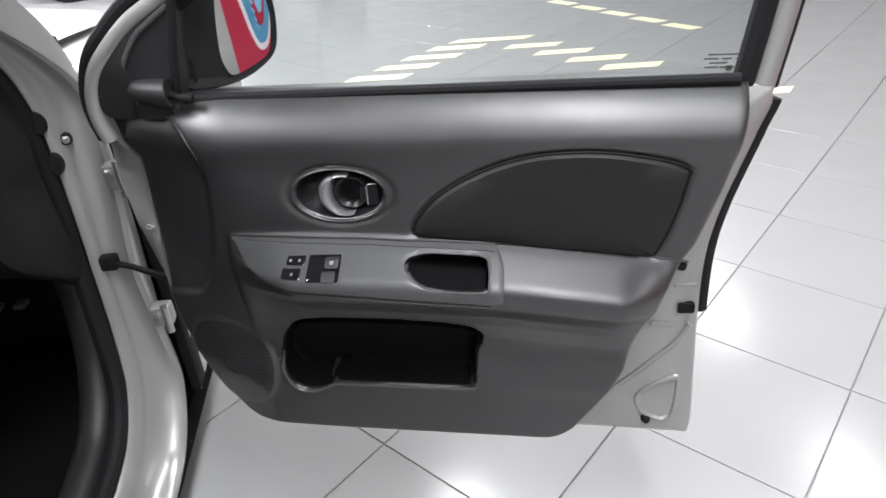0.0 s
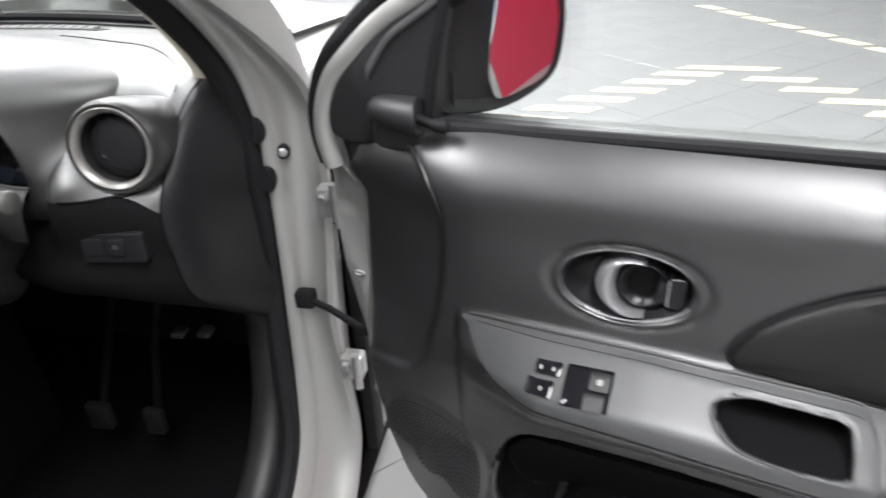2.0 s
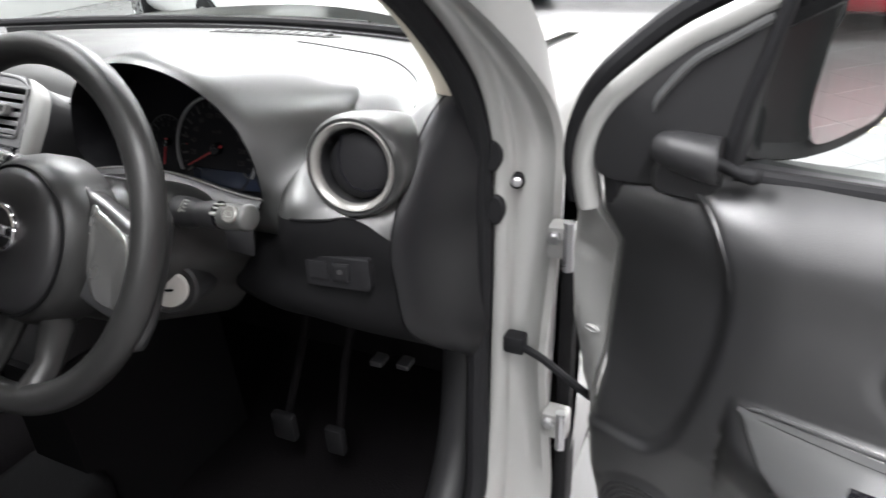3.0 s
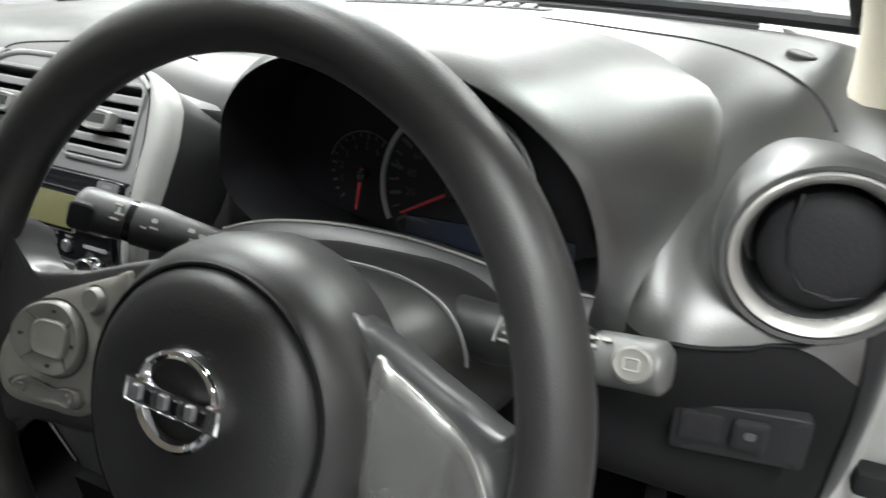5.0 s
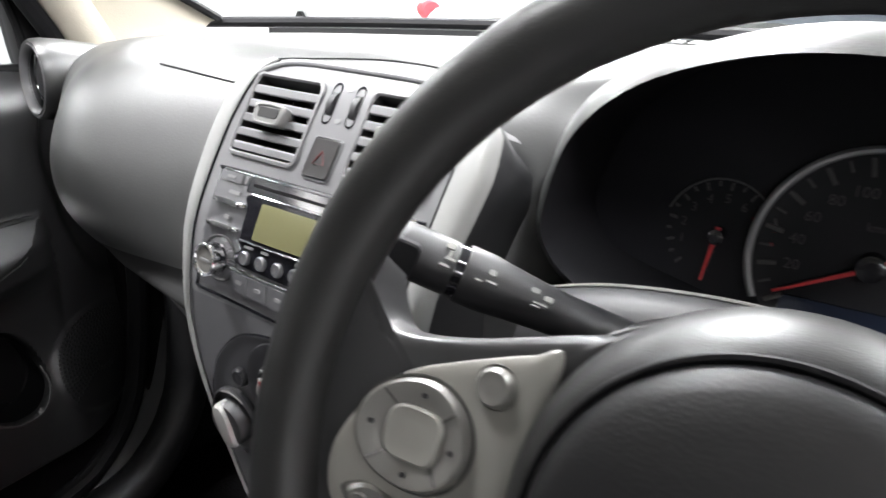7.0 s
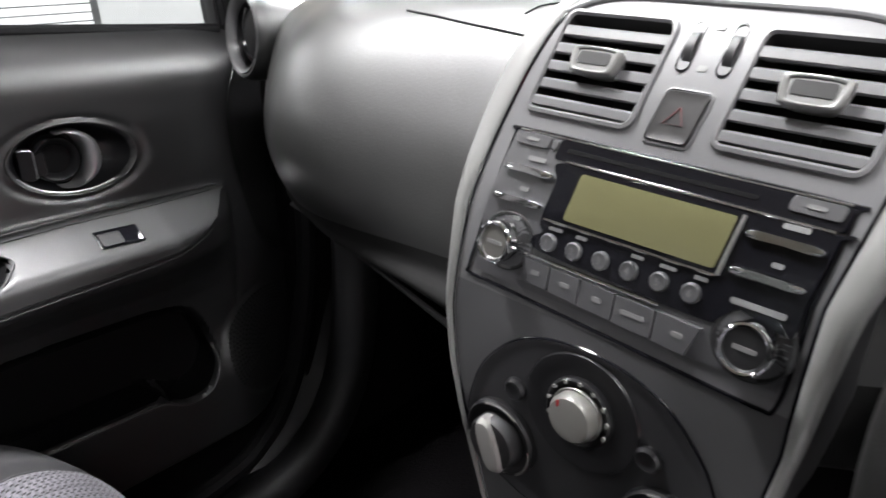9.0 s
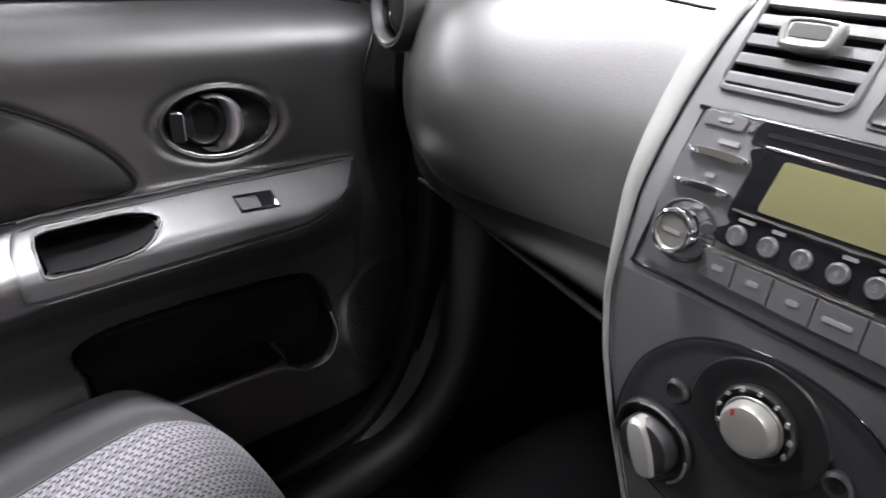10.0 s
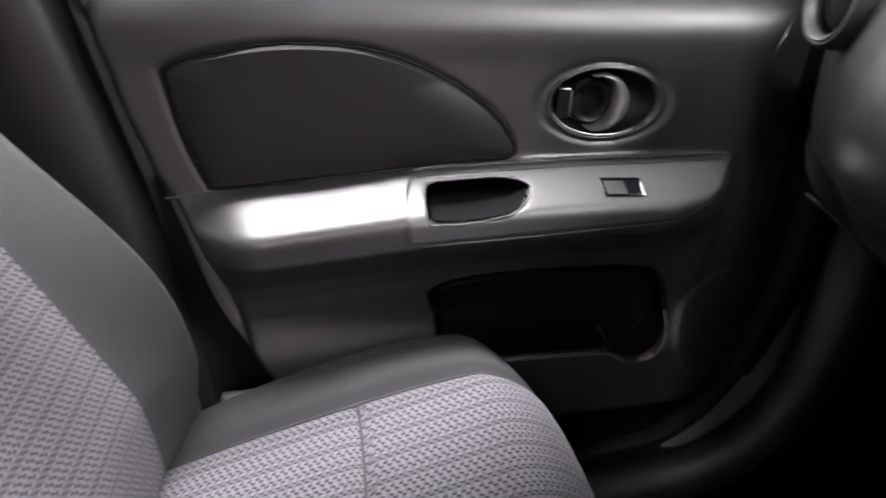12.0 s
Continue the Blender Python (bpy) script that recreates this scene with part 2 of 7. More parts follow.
POCKET = curve_points([(0.130, 0.678), (0.095, 0.650), (0.075, 0.610), (0.070, 0.567), (0.090, 0.530), (0.123, 0.522), (0.150, 0.532), (0.172, 0.541), (0.29, 0.539), (0.40, 0.537),
                       (0.416, 0.545), (0.420, 0.600), (0.432, 0.635), (0.415, 0.662), (0.36, 0.676), (0.23, 0.684)], 80, True)
FRONT_PANEL = curve_points([(-0.30, 1.03), (-0.082, 1.033), (-0.05, 1.027), (-0.024, 1.009), (-0.006, 0.979), (0.002, 0.942), (0.003, 0.898), (-0.003, 0.847), (-0.014, 0.793), (-0.04, 0.73), (-0.10, 0.69), (-0.30, 0.68)], 90, True)
CUP = curve_points([(0.322, 0.814), (0.35, 0.8185), (0.40, 0.8165), (0.436, 0.814), (0.444, 0.808), (0.445, 0.794), (0.441, 0.787), (0.42, 0.786), (0.388, 0.788), (0.350, 0.794), (0.328, 0.804)], 48, True)


HX_, HZ_ = 0.2150, 0.9040  # the release handle


def door_q(p, z):
    """How far the trim stands into the car."""
    q = -0.045 * np.clip((z - 0.985) / 0.065, 0, 1) ** 2.6 + 0.008 * np.exp(-(((z - 0.985) / 0.03) ** 2))
    q = q - 0.06 * np.clip((0.05 - p) / 0.2, 0, 1) ** 1.7
    q = q - 0.07 * (np.clip(z, 0.80, 1.0) - 0.90) - 0.09 * np.clip(0.74 - z, 0, 0.14)
    ztop = np.interp(p, [0.0, 0.05, 0.25, 0.45, 0.70, 0.8], [0.840, 0.842, 0.838, 0.828, 0.797, 0.79])
    amp = np.clip((p - 0.02) / 0.12, 0, 1) ** 0.55 * (1 - step(0.64, 0.775, p))
    h = ztop - z
    prof = np.interp(h, [-0.01, 0.0, 0.003, 0.036, 0.041, 0.046, 0.052, 0.072, 0.078, 0.086, 0.10, 0.125, 0.155, 0.19, 0.3], [0, 0.02, 0.10, 0.90, 0.97, 1.0, 1.01, 1.0, 0.97, 0.88, 0.70, 0.46, 0.29, 0.18, 0.06])
    q = q + 0.076 * amp * prof
    low = step(0.62, 0.53, z) * step(-0.13, 0.05, p)
    q = q + 0.026 * low
    w = step(-0.002, 0.006, inside(POCKET, p, z))
    q = q * (1 - w) - 0.040 * w
    q = q - 0.045 * step(-0.003, 0.004, inside(CUP, p, z))
    e = np.hypot((p - HX_) / 0.074, (z - HZ_) / 0.0435)
    q = q - 0.032 * step(1.0, 0.72, e) - 0.004 * np.exp(-(((e - 1.12) / 0.08) ** 2))
    q = q - 0.009 * step(-0.003, 0.010, inside(FRONT_PANEL, p, z))
    g = inside(PAD_LINE, p, z)
    q = q - 0.004 * np.exp(-((g / 0.0045) ** 2))
    sp = np.hypot(p + 0.035, z - 0.560)
    q = q + 0.005 * step(0.100, 0.085, sp)
    return q


_ps, _zs = np.linspace(-0.22, 0.92, 571), np.linspace(0.33, 1.12, 396)
_table = door_q(*np.meshgrid(_ps, _zs, indexing="ij"))


def trim_q(p, z):
    """The trim's height at one place, between the points of a fine table."""
    a, b = min(max((p + 0.22) / 0.002, 0), 569.999), min(max((z - 0.33) / 0.002, 0), 394.999)
    i, j = int(a), int(b)
    a, b = a - i, b - j
    return float((_table[i, j] * (1 - a) + _table[i + 1, j] * a) * (1 - b) + (_table[i, j + 1] * (1 - a) + _table[i + 1, j + 1] * a) * b)


def build_door(frame_of, name, label, driver):
    at = frame_of(0.3, 0.0, 0.4)
    door = thing(name, at, label, "car door")
    F = lambda p, z, d: frame_of(p, trim_q(p, z) + d, z)
    G = lambda p, z, d: frame_of(p, d, z)
    FA = lambda p, z, d: F(p, z, d + 0.0035)
    # passenger shell and frame take black instead of silver, hiding a pale sliver
    shell_tone = PAINT if driver else DARK
    # trim panel
    zn = np.concatenate([np.linspace(0.395, 0.44, 10), np.linspace(0.445, 1.05, 175)])
    left = np.interp(zn, [0.395, 0.402, 0.412, 0.434, 0.47, 0.52, 0.583, 0.661, 0.77, 0.868, 0.945, 0.97, 1.05], [0.05, 0.0, -0.03, -0.06, -0.098, -0.128, -0.152, -0.156, -0.136, -0.134, -0.132, -0.158, -0.164])
    right = np.interp(zn, [0.395, 0.402, 0.412, 0.43, 0.5, 0.566, 0.66, 0.743, 0.816, 0.902, 0.964, 1.05], [0.50, 0.55, 0.578, 0.598, 0.640, 0.674, 0.694, 0.721, 0.763, 0.790, 0.804, 0.815])
    s = np.linspace(0, 1, 200)
    P = left[None] + (right - left)[None] * s[:, None]
    Z = zn[None] + (0.030 - 0.034 * P) * np.clip((0.75 - zn[None]) / 0.35, 0, 1)
    Q = door_q(P, Z)
    edge = np.minimum(np.minimum(s, 1 - s)[:, None] * (right - left)[None], (zn - 0.395)[None])
    Q = Q - 0.012 * np.clip(1 - edge / 0.012, 0, 1) ** 2
    pts = np.array([[frame_of(P[i, j], Q[i, j], Z[i, j]) for j in range(len(zn))] for i in range(len(s))]).reshape(-1, 3)
    n = len(zn)
    hole = inside(CUP, P, Z) > -0.0015
    faces = [[i * n + j, i * n + j + 1, (i + 1) * n + j + 1, (i + 1) * n + j] for i in range(len(s) - 1) for j in range(n - 1) if not (hole[i, j] or hole[i, j + 1] or hole[i + 1, j] or hole[i + 1, j + 1])]
    rim = [i * n for i in range(len(s))] + [(len(s) - 1) * n + j for j in range(1, n)] + [i * n + n - 1 for i in range(len(s) - 2, -1, -1)] + [j for j in range(n - 2, 0, -1)]
    flat = [(P.reshape(-1)[k], Q.reshape(-1)[k], Z.reshape(-1)[k]) for k in rim]
    back = np.array([frame_of(a, b - 0.03, c) for a, b, c in flat])
    k0 = len(pts)
    faces += [[rim[i], rim[(i + 1) % len(rim)], k0 + (i + 1) % len(rim), k0 + i] for i in range(len(rim))]
    part("trim_panel", (np.concatenate([pts, back]), faces), PANEL, door, "black grained plastic trim panel", sharp=50)
    # soft pad
    part("pad", puck(F, PAD_LINE, [(0.0015, -0.004), (0.002, 0.003), (0.004, 0.0065), (0.010, 0.008), (0.05, 0.0105)]), PAD, door, "smooth black padded insert")
    part("pad_seam", tube(np.array([F(a, b, 0.0035) for a, b in PAD_LINE]), 0.0020, 6, closed=True), RUBBER, door)
    # switch panel along the armrest's top
    top = [(p, float(np.interp(p, [0.03, 0.05, 0.25, 0.45, 0.47], [0.836, 0.8385, 0.8345, 0.824, 0.818]))) for p in np.linspace(0.03, 0.455, 40)]
    low = [(p, float(np.interp(p, [0.033, 0.045, 0.065, 0.09, 0.125, 0.17, 0.32, 0.46], [0.832, 0.817, 0.802, 0.791, 0.7825, 0.777, 0.7655, 0.7555]))) for p in np.linspace(0.45, 0.035, 40)]
    tp = np.array(top)
    lp = np.array(low)[::-1]
    pcol = np.concatenate([np.linspace(0.03, 0.46, 120), [0.466, 0.470]])
    rows = np.linspace(0, 1, 26)
    tz = np.interp(pcol, tp[:, 0], tp[:, 1])
    lz = np.interp(pcol, lp[:, 0], lp[:, 1])
    tz[-2:], lz[-2:] = [0.814, 0.806], [0.757, 0.764]
    pv, fv, cut = [], [], []
    for i, p in enumerate(pcol):
        for j, r in enumerate(rows):
            z = tz[i] + (lz[i] - tz[i]) * r
            e = min(r, 1 - r) * (tz[i] - lz[i])
            lift = 0.0055 - 0.008 * max(0, 1 - e / 0.004) - 0.006 * max(0, 1 - (0.472 - p) / 0.004)
            pv.append(F(p, z, lift))
            cut.append(inside(CUP, np.array([p]), np.array([z]))[0] > 0.0012 if 0.31 < p < 0.455 else False)
    nr = len(rows)
    fv = [[i * nr + j, i * nr + j + 1, (i + 1) * nr + j + 1, (i + 1) * nr + j] for i in range(len(pcol) - 1) for j in range(nr - 1)]
    fv = [f for f in fv if not any(cut[k] for k in f)]
    part("armrest_panel", (np.array(pv), fv), GREY, door, "satin grey plastic switch panel on the armrest", sharp=60)
    # the cup's shade is painted in with a near-black colour
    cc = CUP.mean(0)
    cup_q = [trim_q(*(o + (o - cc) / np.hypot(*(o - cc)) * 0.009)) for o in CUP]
    part("pull_cup", loft([[frame_of(a, cq + 0.0035 - dp, b) for (a, b), cq in zip(cc + (CUP - cc) * np.array([0.965, 0.86]), cup_q)] for dp in (0.0, 0.015, 0.042)] + [[frame_of(a, cq + 0.0035 - 0.042, b) for (a, b), cq in zip(cc + (CUP - cc) * np.array([k * 0.965, k * 0.86]), [min(cup_q)] * len(cup_q))] for k in (0.97, 0.6, 0.3, 0.02)], True, False), SHADE_JOINT_BLACK, door, "hollow of the pull cup, shade put in as black")
    # seams and rounded edges
    part("lower_seam", tube(np.array([F(a, b - 0.003, 0.001) for a, b in lp[4:]]), 0.0013, 6), GREY, door)
    part("upper_bead", tube(np.array([F(a, b + 0.0015, 0.003) for a, b in tp[1:]]), 0.0020, 8), GREY, door, "rounded bead along the armrest")
    part("upper_groove", tube(np.array([F(a, b - 0.0035, 0.0052) for a, b in tp[2:]]), 0.0007, 5), DARK, door)
    part("rear_bead", tube(np.array([F(a, float(np.interp(a, [0.46, 0.70, 0.76], [0.8265, 0.7985, 0.790])), 0.001) for a in np.linspace(0.474, 0.752, 40)]), 0.0016, 8), PANEL, door)
    rimline = np.array([np.array(F(a, b, 0.0072)) for a, b in CUP.mean(0) + (CUP - CUP.mean(0)) * np.array([1.06, 1.17])])
    part("cup_rim", tube(rimline, 0.0014, 8, closed=True), GREY, door, "rounded rim of the pull cup")
    # release handle
    part("handle_bezel", tube(np.array([F(a, b, 0.0015) for a, b in oval(HX_, HZ_, 0.0745, 0.0440, 56)]), 0.0018, 8, closed=True), PANEL, door, "raised rim of the handle bowl")
    # pocket shade is put into the colour: liner and walls near black
    part("pocket_liner", puck(F, POCKET, [(0.006, 0.004), (0.009, 0.0015), (0.02, 0.0015)]), SHADE_JOINT_BLACK, door, "inside of the map pocket, shade put in as black")
    pc = POCKET.mean(0)
    rim_q = [trim_q(*(o + (o - pc) / np.hypot(*(o - pc)) * 0.014)) for o in POCKET]
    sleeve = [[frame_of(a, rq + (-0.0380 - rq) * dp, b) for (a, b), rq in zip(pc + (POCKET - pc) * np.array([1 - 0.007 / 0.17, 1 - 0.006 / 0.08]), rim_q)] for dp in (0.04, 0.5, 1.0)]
    part("pocket_sleeve", loft(sleeve, True, False), SHADE_JOINT_BLACK, door, "walls of the map pocket, shade put in as black")
    part("handle_bowl", puck(F, oval(HX_, HZ_, 0.0690, 0.0400, 44), [(0, 0.0), (0.006, 0.002), (0.02, 0.002)]), BOWL, door, "satin black recessed bowl")
    # the lever: a broad curved blade at the front of the bowl that thins out round the finger hollow
    blade = []
    for t in np.linspace(1.25, 5.15, 36):
        wide = 0.25 + 0.75 * max(math.sin((t - 1.25) / 3.9 * math.pi), 0.0) ** 0.8
        out_ = np.array([HX_ + 0.004 + 0.0390 * math.cos(t), HZ_ - 0.001 + 0.0355 * math.sin(t)])
        in_ = np.array([HX_ + 0.012 + 0.0240 * math.cos(t), HZ_ - 0.001 + 0.0300 * math.sin(t)])
        in_ = out_ + (in_ - out_) * min(1.0, wide)
        blade.append([G(*(out_ + (in_ - out_) * k), d) for k, d in ((0.0, -0.026), (0.0, -0.012), (0.12, -0.003), (0.32, 0.0020), (0.60, 0.0025), (0.85, -0.002), (1.0, -0.010), (1.0, -0.026))])
    part("release_lever", loft(blade), LEVER, door, "curved dark chrome release lever", sharp=60)
    part("lever_body", puck(G, oval(HX_ + 0.016, HZ_ - 0.001, 0.0290, 0.0300, 36), [(0, -0.026), (0.001, -0.014), (0.004, -0.0115), (0.009, -0.0150), (0.012, -0.021)], False), BOWL, door, "satin black body of the lever", sharp=60)
    # near-black colour carries the shade inside the finger hollow
    part("finger_hollow", puck(G, oval(HX_ + 0.0150, HZ_ - 0.001, 0.0215, 0.0235, 32), [(0, -0.019), (0.002, -0.0205), (0.006, -0.021)]), SHADE_JOINT_BLACK, door, "finger hollow, shade put in as black")
    tail = curve_points([(HX_ + a_, HZ_ + b_) for a_, b_ in ((0.032, 0.012), (0.040, 0.010), (0.044, 0.015), (0.058, 0.0165), (0.061, 0.012), (0.061, -0.014), (0.058, -0.021), (0.044, -0.0225), (0.040, -0.016), (0.030, -0.016))], 48, True)
    part("lock_knob", puck(G, tail, [(0, -0.024), (0.0006, -0.010), (0.002, -0.007), (0.005, -0.0072)]), BOWL, door, "black notched lock knob")
    part("lock_groove", tube([G(HX_ + 0.043, HZ_ + b_, -0.0065) for b_ in (0.013, 0.0, -0.019)], 0.0010, 6), LEVER, door)
    part("lock_edge", tube([G(HX_ + a_, HZ_ + b_, -0.0068) for a_, b_ in ((0.045, 0.0150), (0.052, 0.0160), (0.058, 0.0158))], 0.0009, 6), LEVER, door)
    part("bowl_rim", tube([F(HX_ + 0.0700 * math.cos(t), HZ_ + 0.0410 * math.sin(t), 0.0012) for t in np.linspace(-2.2, -0.35, 24)], 0.0013, 6), LEVER, door, "thin satin rim at the foot of the bowl")
    part("front_lip", tube(np.array([F(a, b, 0.0022) for a, b in curve_points([(-0.086, 1.030), (-0.052, 1.026), (-0.025, 1.008), (-0.006, 0.978), (0.001, 0.948)], 40)]), np.interp(np.linspace(0, 1, 40), [0, 0.1, 0.5, 1.0], [0.0008, 0.0024, 0.0018, 0.0003]), 8), PANEL, door, "rounded lip at the front of the trim")
    # map pocket lip, paler than the trim to paint in its highlight
    lip = np.array([q for q in POCKET if q[1] < 0.60 and q[0] < 0.416])
    lip = lip[np.argsort(np.arctan2(lip[:, 1] - 0.62, lip[:, 0] - 0.25))]
    part("pocket_lip", tube(np.array([F(a, b - 0.004, 0.002) for a, b in lip]), 0.0032 if driver else 0.002, 8), GREY, door, "smooth lip of the map pocket, highlight put in as grey")
    # loudspeaker grille: rings of small bars
    gr = []
    for k in range(3, 15):
        r = 0.0062 * k
        m = int(2 * math.pi * r / 0.0068)
        for a in range(m):
            an = 2 * math.pi * a / m + 0.2 * k
            if 3.3 < an % 6.283 < 5.7 and r > 0.03:
                continue
            c = (-0.035 + r * math.cos(an), 0.560 + r * math.sin(an))
            gr.append(prism(F, oval(c[0], c[1], 0.0021, 0.0021, 5, an), -0.003, 0.0016))
    tagged(part("speaker_grille", join(*gr), DARK, door, "round perforated loudspeaker grille", smooth=False), kind="stuff")
    # painted shell behind the trim
    shell = curve_points([(-0.04, 0.41), (0.10, 0.385), (0.35, 0.362), (0.63, 0.358), (0.80, 0.350), (0.828, 0.362), (0.818, 0.50), (0.806, 0.65), (0.803, 0.76), (0.815, 0.85), (0.845, 0.97),
                          (0.856, 1.03), (0.80, 1.048), (0.4, 1.042), (0.0, 1.036), (-0.085, 1.030), (-0.092, 0.95), (-0.10, 0.85), (-0.118, 0.74), (-0.12, 0.62), (-0.115, 0.50)], 110, True)
    part("door_shell", puck(G, shell, [(0.010, -0.15), (0.0, -0.135), (0.0, -0.080), (0.003, -0.068), (0.010, -0.060), (0.025, -0.055), (0.04, -0.045)]), shell_tone, door, "silver-white painted door shell" if driver else "passenger door shell in black instead of silver", sharp=40)
    seal = np.array([q for q in shell if q[0] > 0.60])
    seal = seal[np.argsort(seal[:, 1])]
    part("rear_seal", tube(np.array([G(a + 0.004, b, -0.088) for a, b in seal if 0.62 < b < 1.02]), 0.015, 8, flat=0.8), RUBBER, door, "black rubber edge seal")
    if driver:
        for p, z in ((0.757, 0.752), (0.735, 0.405)):
            part("rubber_stop", puck(G, oval(p, z, 0.009, 0.009, 14), [(0, -0.058), (0, -0.04), (0.003, -0.034)]), RUBBER, door, "small black rubber stop")
        part("latch_mouth", puck(G, rrect(0.776, 0.665, 0.028, 0.020, 0.004), [(0, -0.05), (0, -0.041), (0.002, -0.0405), (0.003, -0.0435)]), RUBBER, door, "dark door latch opening")
        tri = curve_points([(0.715, 0.470), (0.775, 0.512), (0.784, 0.49), (0.783, 0.425), (0.775, 0.405), (0.755, 0.402), (0.72, 0.425)], 40, True)
        part("pressed_triangle", puck(G, tri, [(-0.003, -0.047), (0.0, -0.0405), (0.004, -0.0400), (0.009, -0.0445)]), PAINT, door, "pressed triangle in the painted corner")
        part("pressed_bar", puck(G, rrect(0.742, 0.632, 0.046, 0.008, 0.0035), [(0, -0.048), (0.0005, -0.0415), (0.002, -0.040)]), PAINT, door, "raised bar in the painted edge")
        part("pressed_bar", puck(G, rrect(0.770, 0.712, 0.040, 0.005, 0.0022), [(0, -0.048), (0.0005, -0.0425), (0.0015, -0.0415)]), PAINT, door)
        part("pressed_fold", tube(np.array([G(a, b, -0.0475) for a, b in curve_points([(0.788, 0.628), (0.768, 0.590), (0.735, 0.550), (0.695, 0.505), (0.66, 0.470)], 20)]), 0.0065, 8), PAINT, door, "pressed fold in the painted corner")
    if driver:
        # the painted end of the door by its hinges
        hz = np.linspace(0.655, 1.035, 60)
        lo_p = np.interp(hz, [0.655, 0.712, 0.796, 0.886, 0.958, 1.0, 1.054, 1.10], [-0.160, -0.186, -0.206, -0.212, -0.206, -0.202, -0.194, -0.194])
        hi_p = np.interp(hz, [0.655, 0.715, 0.798, 0.876, 0.935, 0.967, 1.0, 1.04], [-0.157, -0.157, -0.143, -0.141, -0.137, -0.166, -0.171, -0.171])
        rows_ = []
        for z_, a_, b_ in zip(hz, lo_p, hi_p):
            dent = 0.007 * math.exp(-(((z_ - 0.905) / 0.012) ** 2)) - 0.005 * math.exp(-(((z_ - 0.945) / 0.03) ** 2))
            rows_.append([driver_frame(a_ + (b_ - a_) * k, q - dent * math.sin(math.pi * min(k * 1.2, 1)), z_) for k, q in ((-0.06, -0.150), (0.0, -0.122), (0.05, -0.112), (0.14, -0.106), (0.35, -0.098), (0.60, -0.090), (0.85, -0.082), (1.0, -0.076), (1.06, -0.090))])
        part("hinge_face", loft(rows_, False, False), PAINT, door, "painted end of the door by the hinges", sharp=60)
        part("face_dimple", puck(oriented(driver_frame(-0.165, -0.084, 0.800), (0.9, -0.4, 0), (0, 0, 1), (-0.4, -0.9, 0)), oval(0, 0, 0.010, 0.004, 16), [(0, -0.003), (0.001, 0.0015), (0.003, 0.0005)]), PAINT, door)
    # window frame, glass and weather strip
    arch = curve_points([(-0.168, 0.975), (-0.176, 1.015), (-0.172, 1.052), (-0.155, 1.090), (-0.125, 1.122), (-0.080, 1.160), (-0.03, 1.189), (0.04, 1.232), (0.14, 1.295), (0.27, 1.365), (0.42, 1.415), (0.62, 1.435), (0.78, 1.41), (0.845, 1.34), (0.853, 1.20), (0.838, 1.03)], 90)
    fq = [float(np.interp(a, [0.0, 0.25], [-0.060, -0.085])) for a in arch[:, 0]]
    part("window_frame", tube(np.array([G(a, b, q) for (a, b), q in zip(arch, fq)]), [float(np.interp(a, [0.0, 0.25], [0.0125, 0.021])) for a in arch[:, 0]], 12), shell_tone, door, "silver-white window frame" if driver else "window frame")
    inner = arch + (np.array([0.38, 1.15]) - arch) * 0.055
    part("frame_seal", tube(np.array([G(a, b, -0.078) for a, b in inner]), 0.017, 8), RUBBER, door, "black rubber window channel")
    side_ = np.gradient(arch, axis=0)
    side_ = np.stack([-side_[:, 1], side_[:, 0]], 1) / np.linalg.norm(side_, axis=1)[:, None]
    part("outer_seal", tube(np.array([G(a, b, q - 0.026) for (a, b), q in zip(arch + side_ * 0.024, fq)]), 0.013, 10), RUBBER, door, "black rubber door seal")
    pane = np.concatenate([inner, [(0.80, 1.02), (0.4, 1.02), (0.0, 1.02)]])
    g = part("window_pane", puck(G, pane, [(0, -0.074)]), GLASS, door, "tinted side window glass", smooth=False)
    g.visible_shadow = False
    if driver:
        for z_, bars in ((1.086, ((0.757, 0.030), (0.787, 0.012))), (1.080, ((0.752, 0.020), (0.776, 0.014), (0.795, 0.006))), (1.074, ((0.760, 0.026),)), (1.068, ((0.754, 0.018), (0.775, 0.020)))):
            for a, w_ in bars:
                part("etched_bar", puck(G, rrect(a + w_ / 2, z_, w_, 0.0022, 0.0005, 2), [(0, -0.0733)]), GREY, g, "etched mark too small to read", smooth=False)
        part("etched_bar", puck(G, rrect(0.788, 1.0665, 0.009, 0.0075, 0.001, 2), [(0, -0.0733)]), GREY, g, smooth=False)
    part("belt_strip", tube(np.array([G(a, np.interp(a, [-0.03, 0.3, 0.8], [1.043, 1.050, 1.057]), -0.053) for a in np.linspace(-0.02, 0.80, 30)]), 0.0088, 10), RUBBER, door, "black rubber weather strip")
    # corner panel with the tweeter-like pod
    sail = curve_points([(-0.166, 1.032), (-0.155, 1.076), (-0.118, 1.122), (-0.074, 1.160), (-0.022, 1.190), (0.0, 1.202), (-0.012, 1.13), (-0.026, 1.030), (-0.09, 1.015), (-0.150, 1.012)], 60, True)
    part("corner_panel", puck(G, sail, [(0, -0.085), (0.0, -0.062), (0.004, -0.054), (0.02, -0.051)]), DARK, door, "black triangular corner panel")
    part("corner_rib", tube(np.array([G(a, b, -0.049) for a, b in curve_points([(-0.030, 1.05), (-0.020, 1.11), (-0.008, 1.16), (0.002, 1.205)], 12)]), 0.0065, 8), RUBBER, door, "black upright window channel")
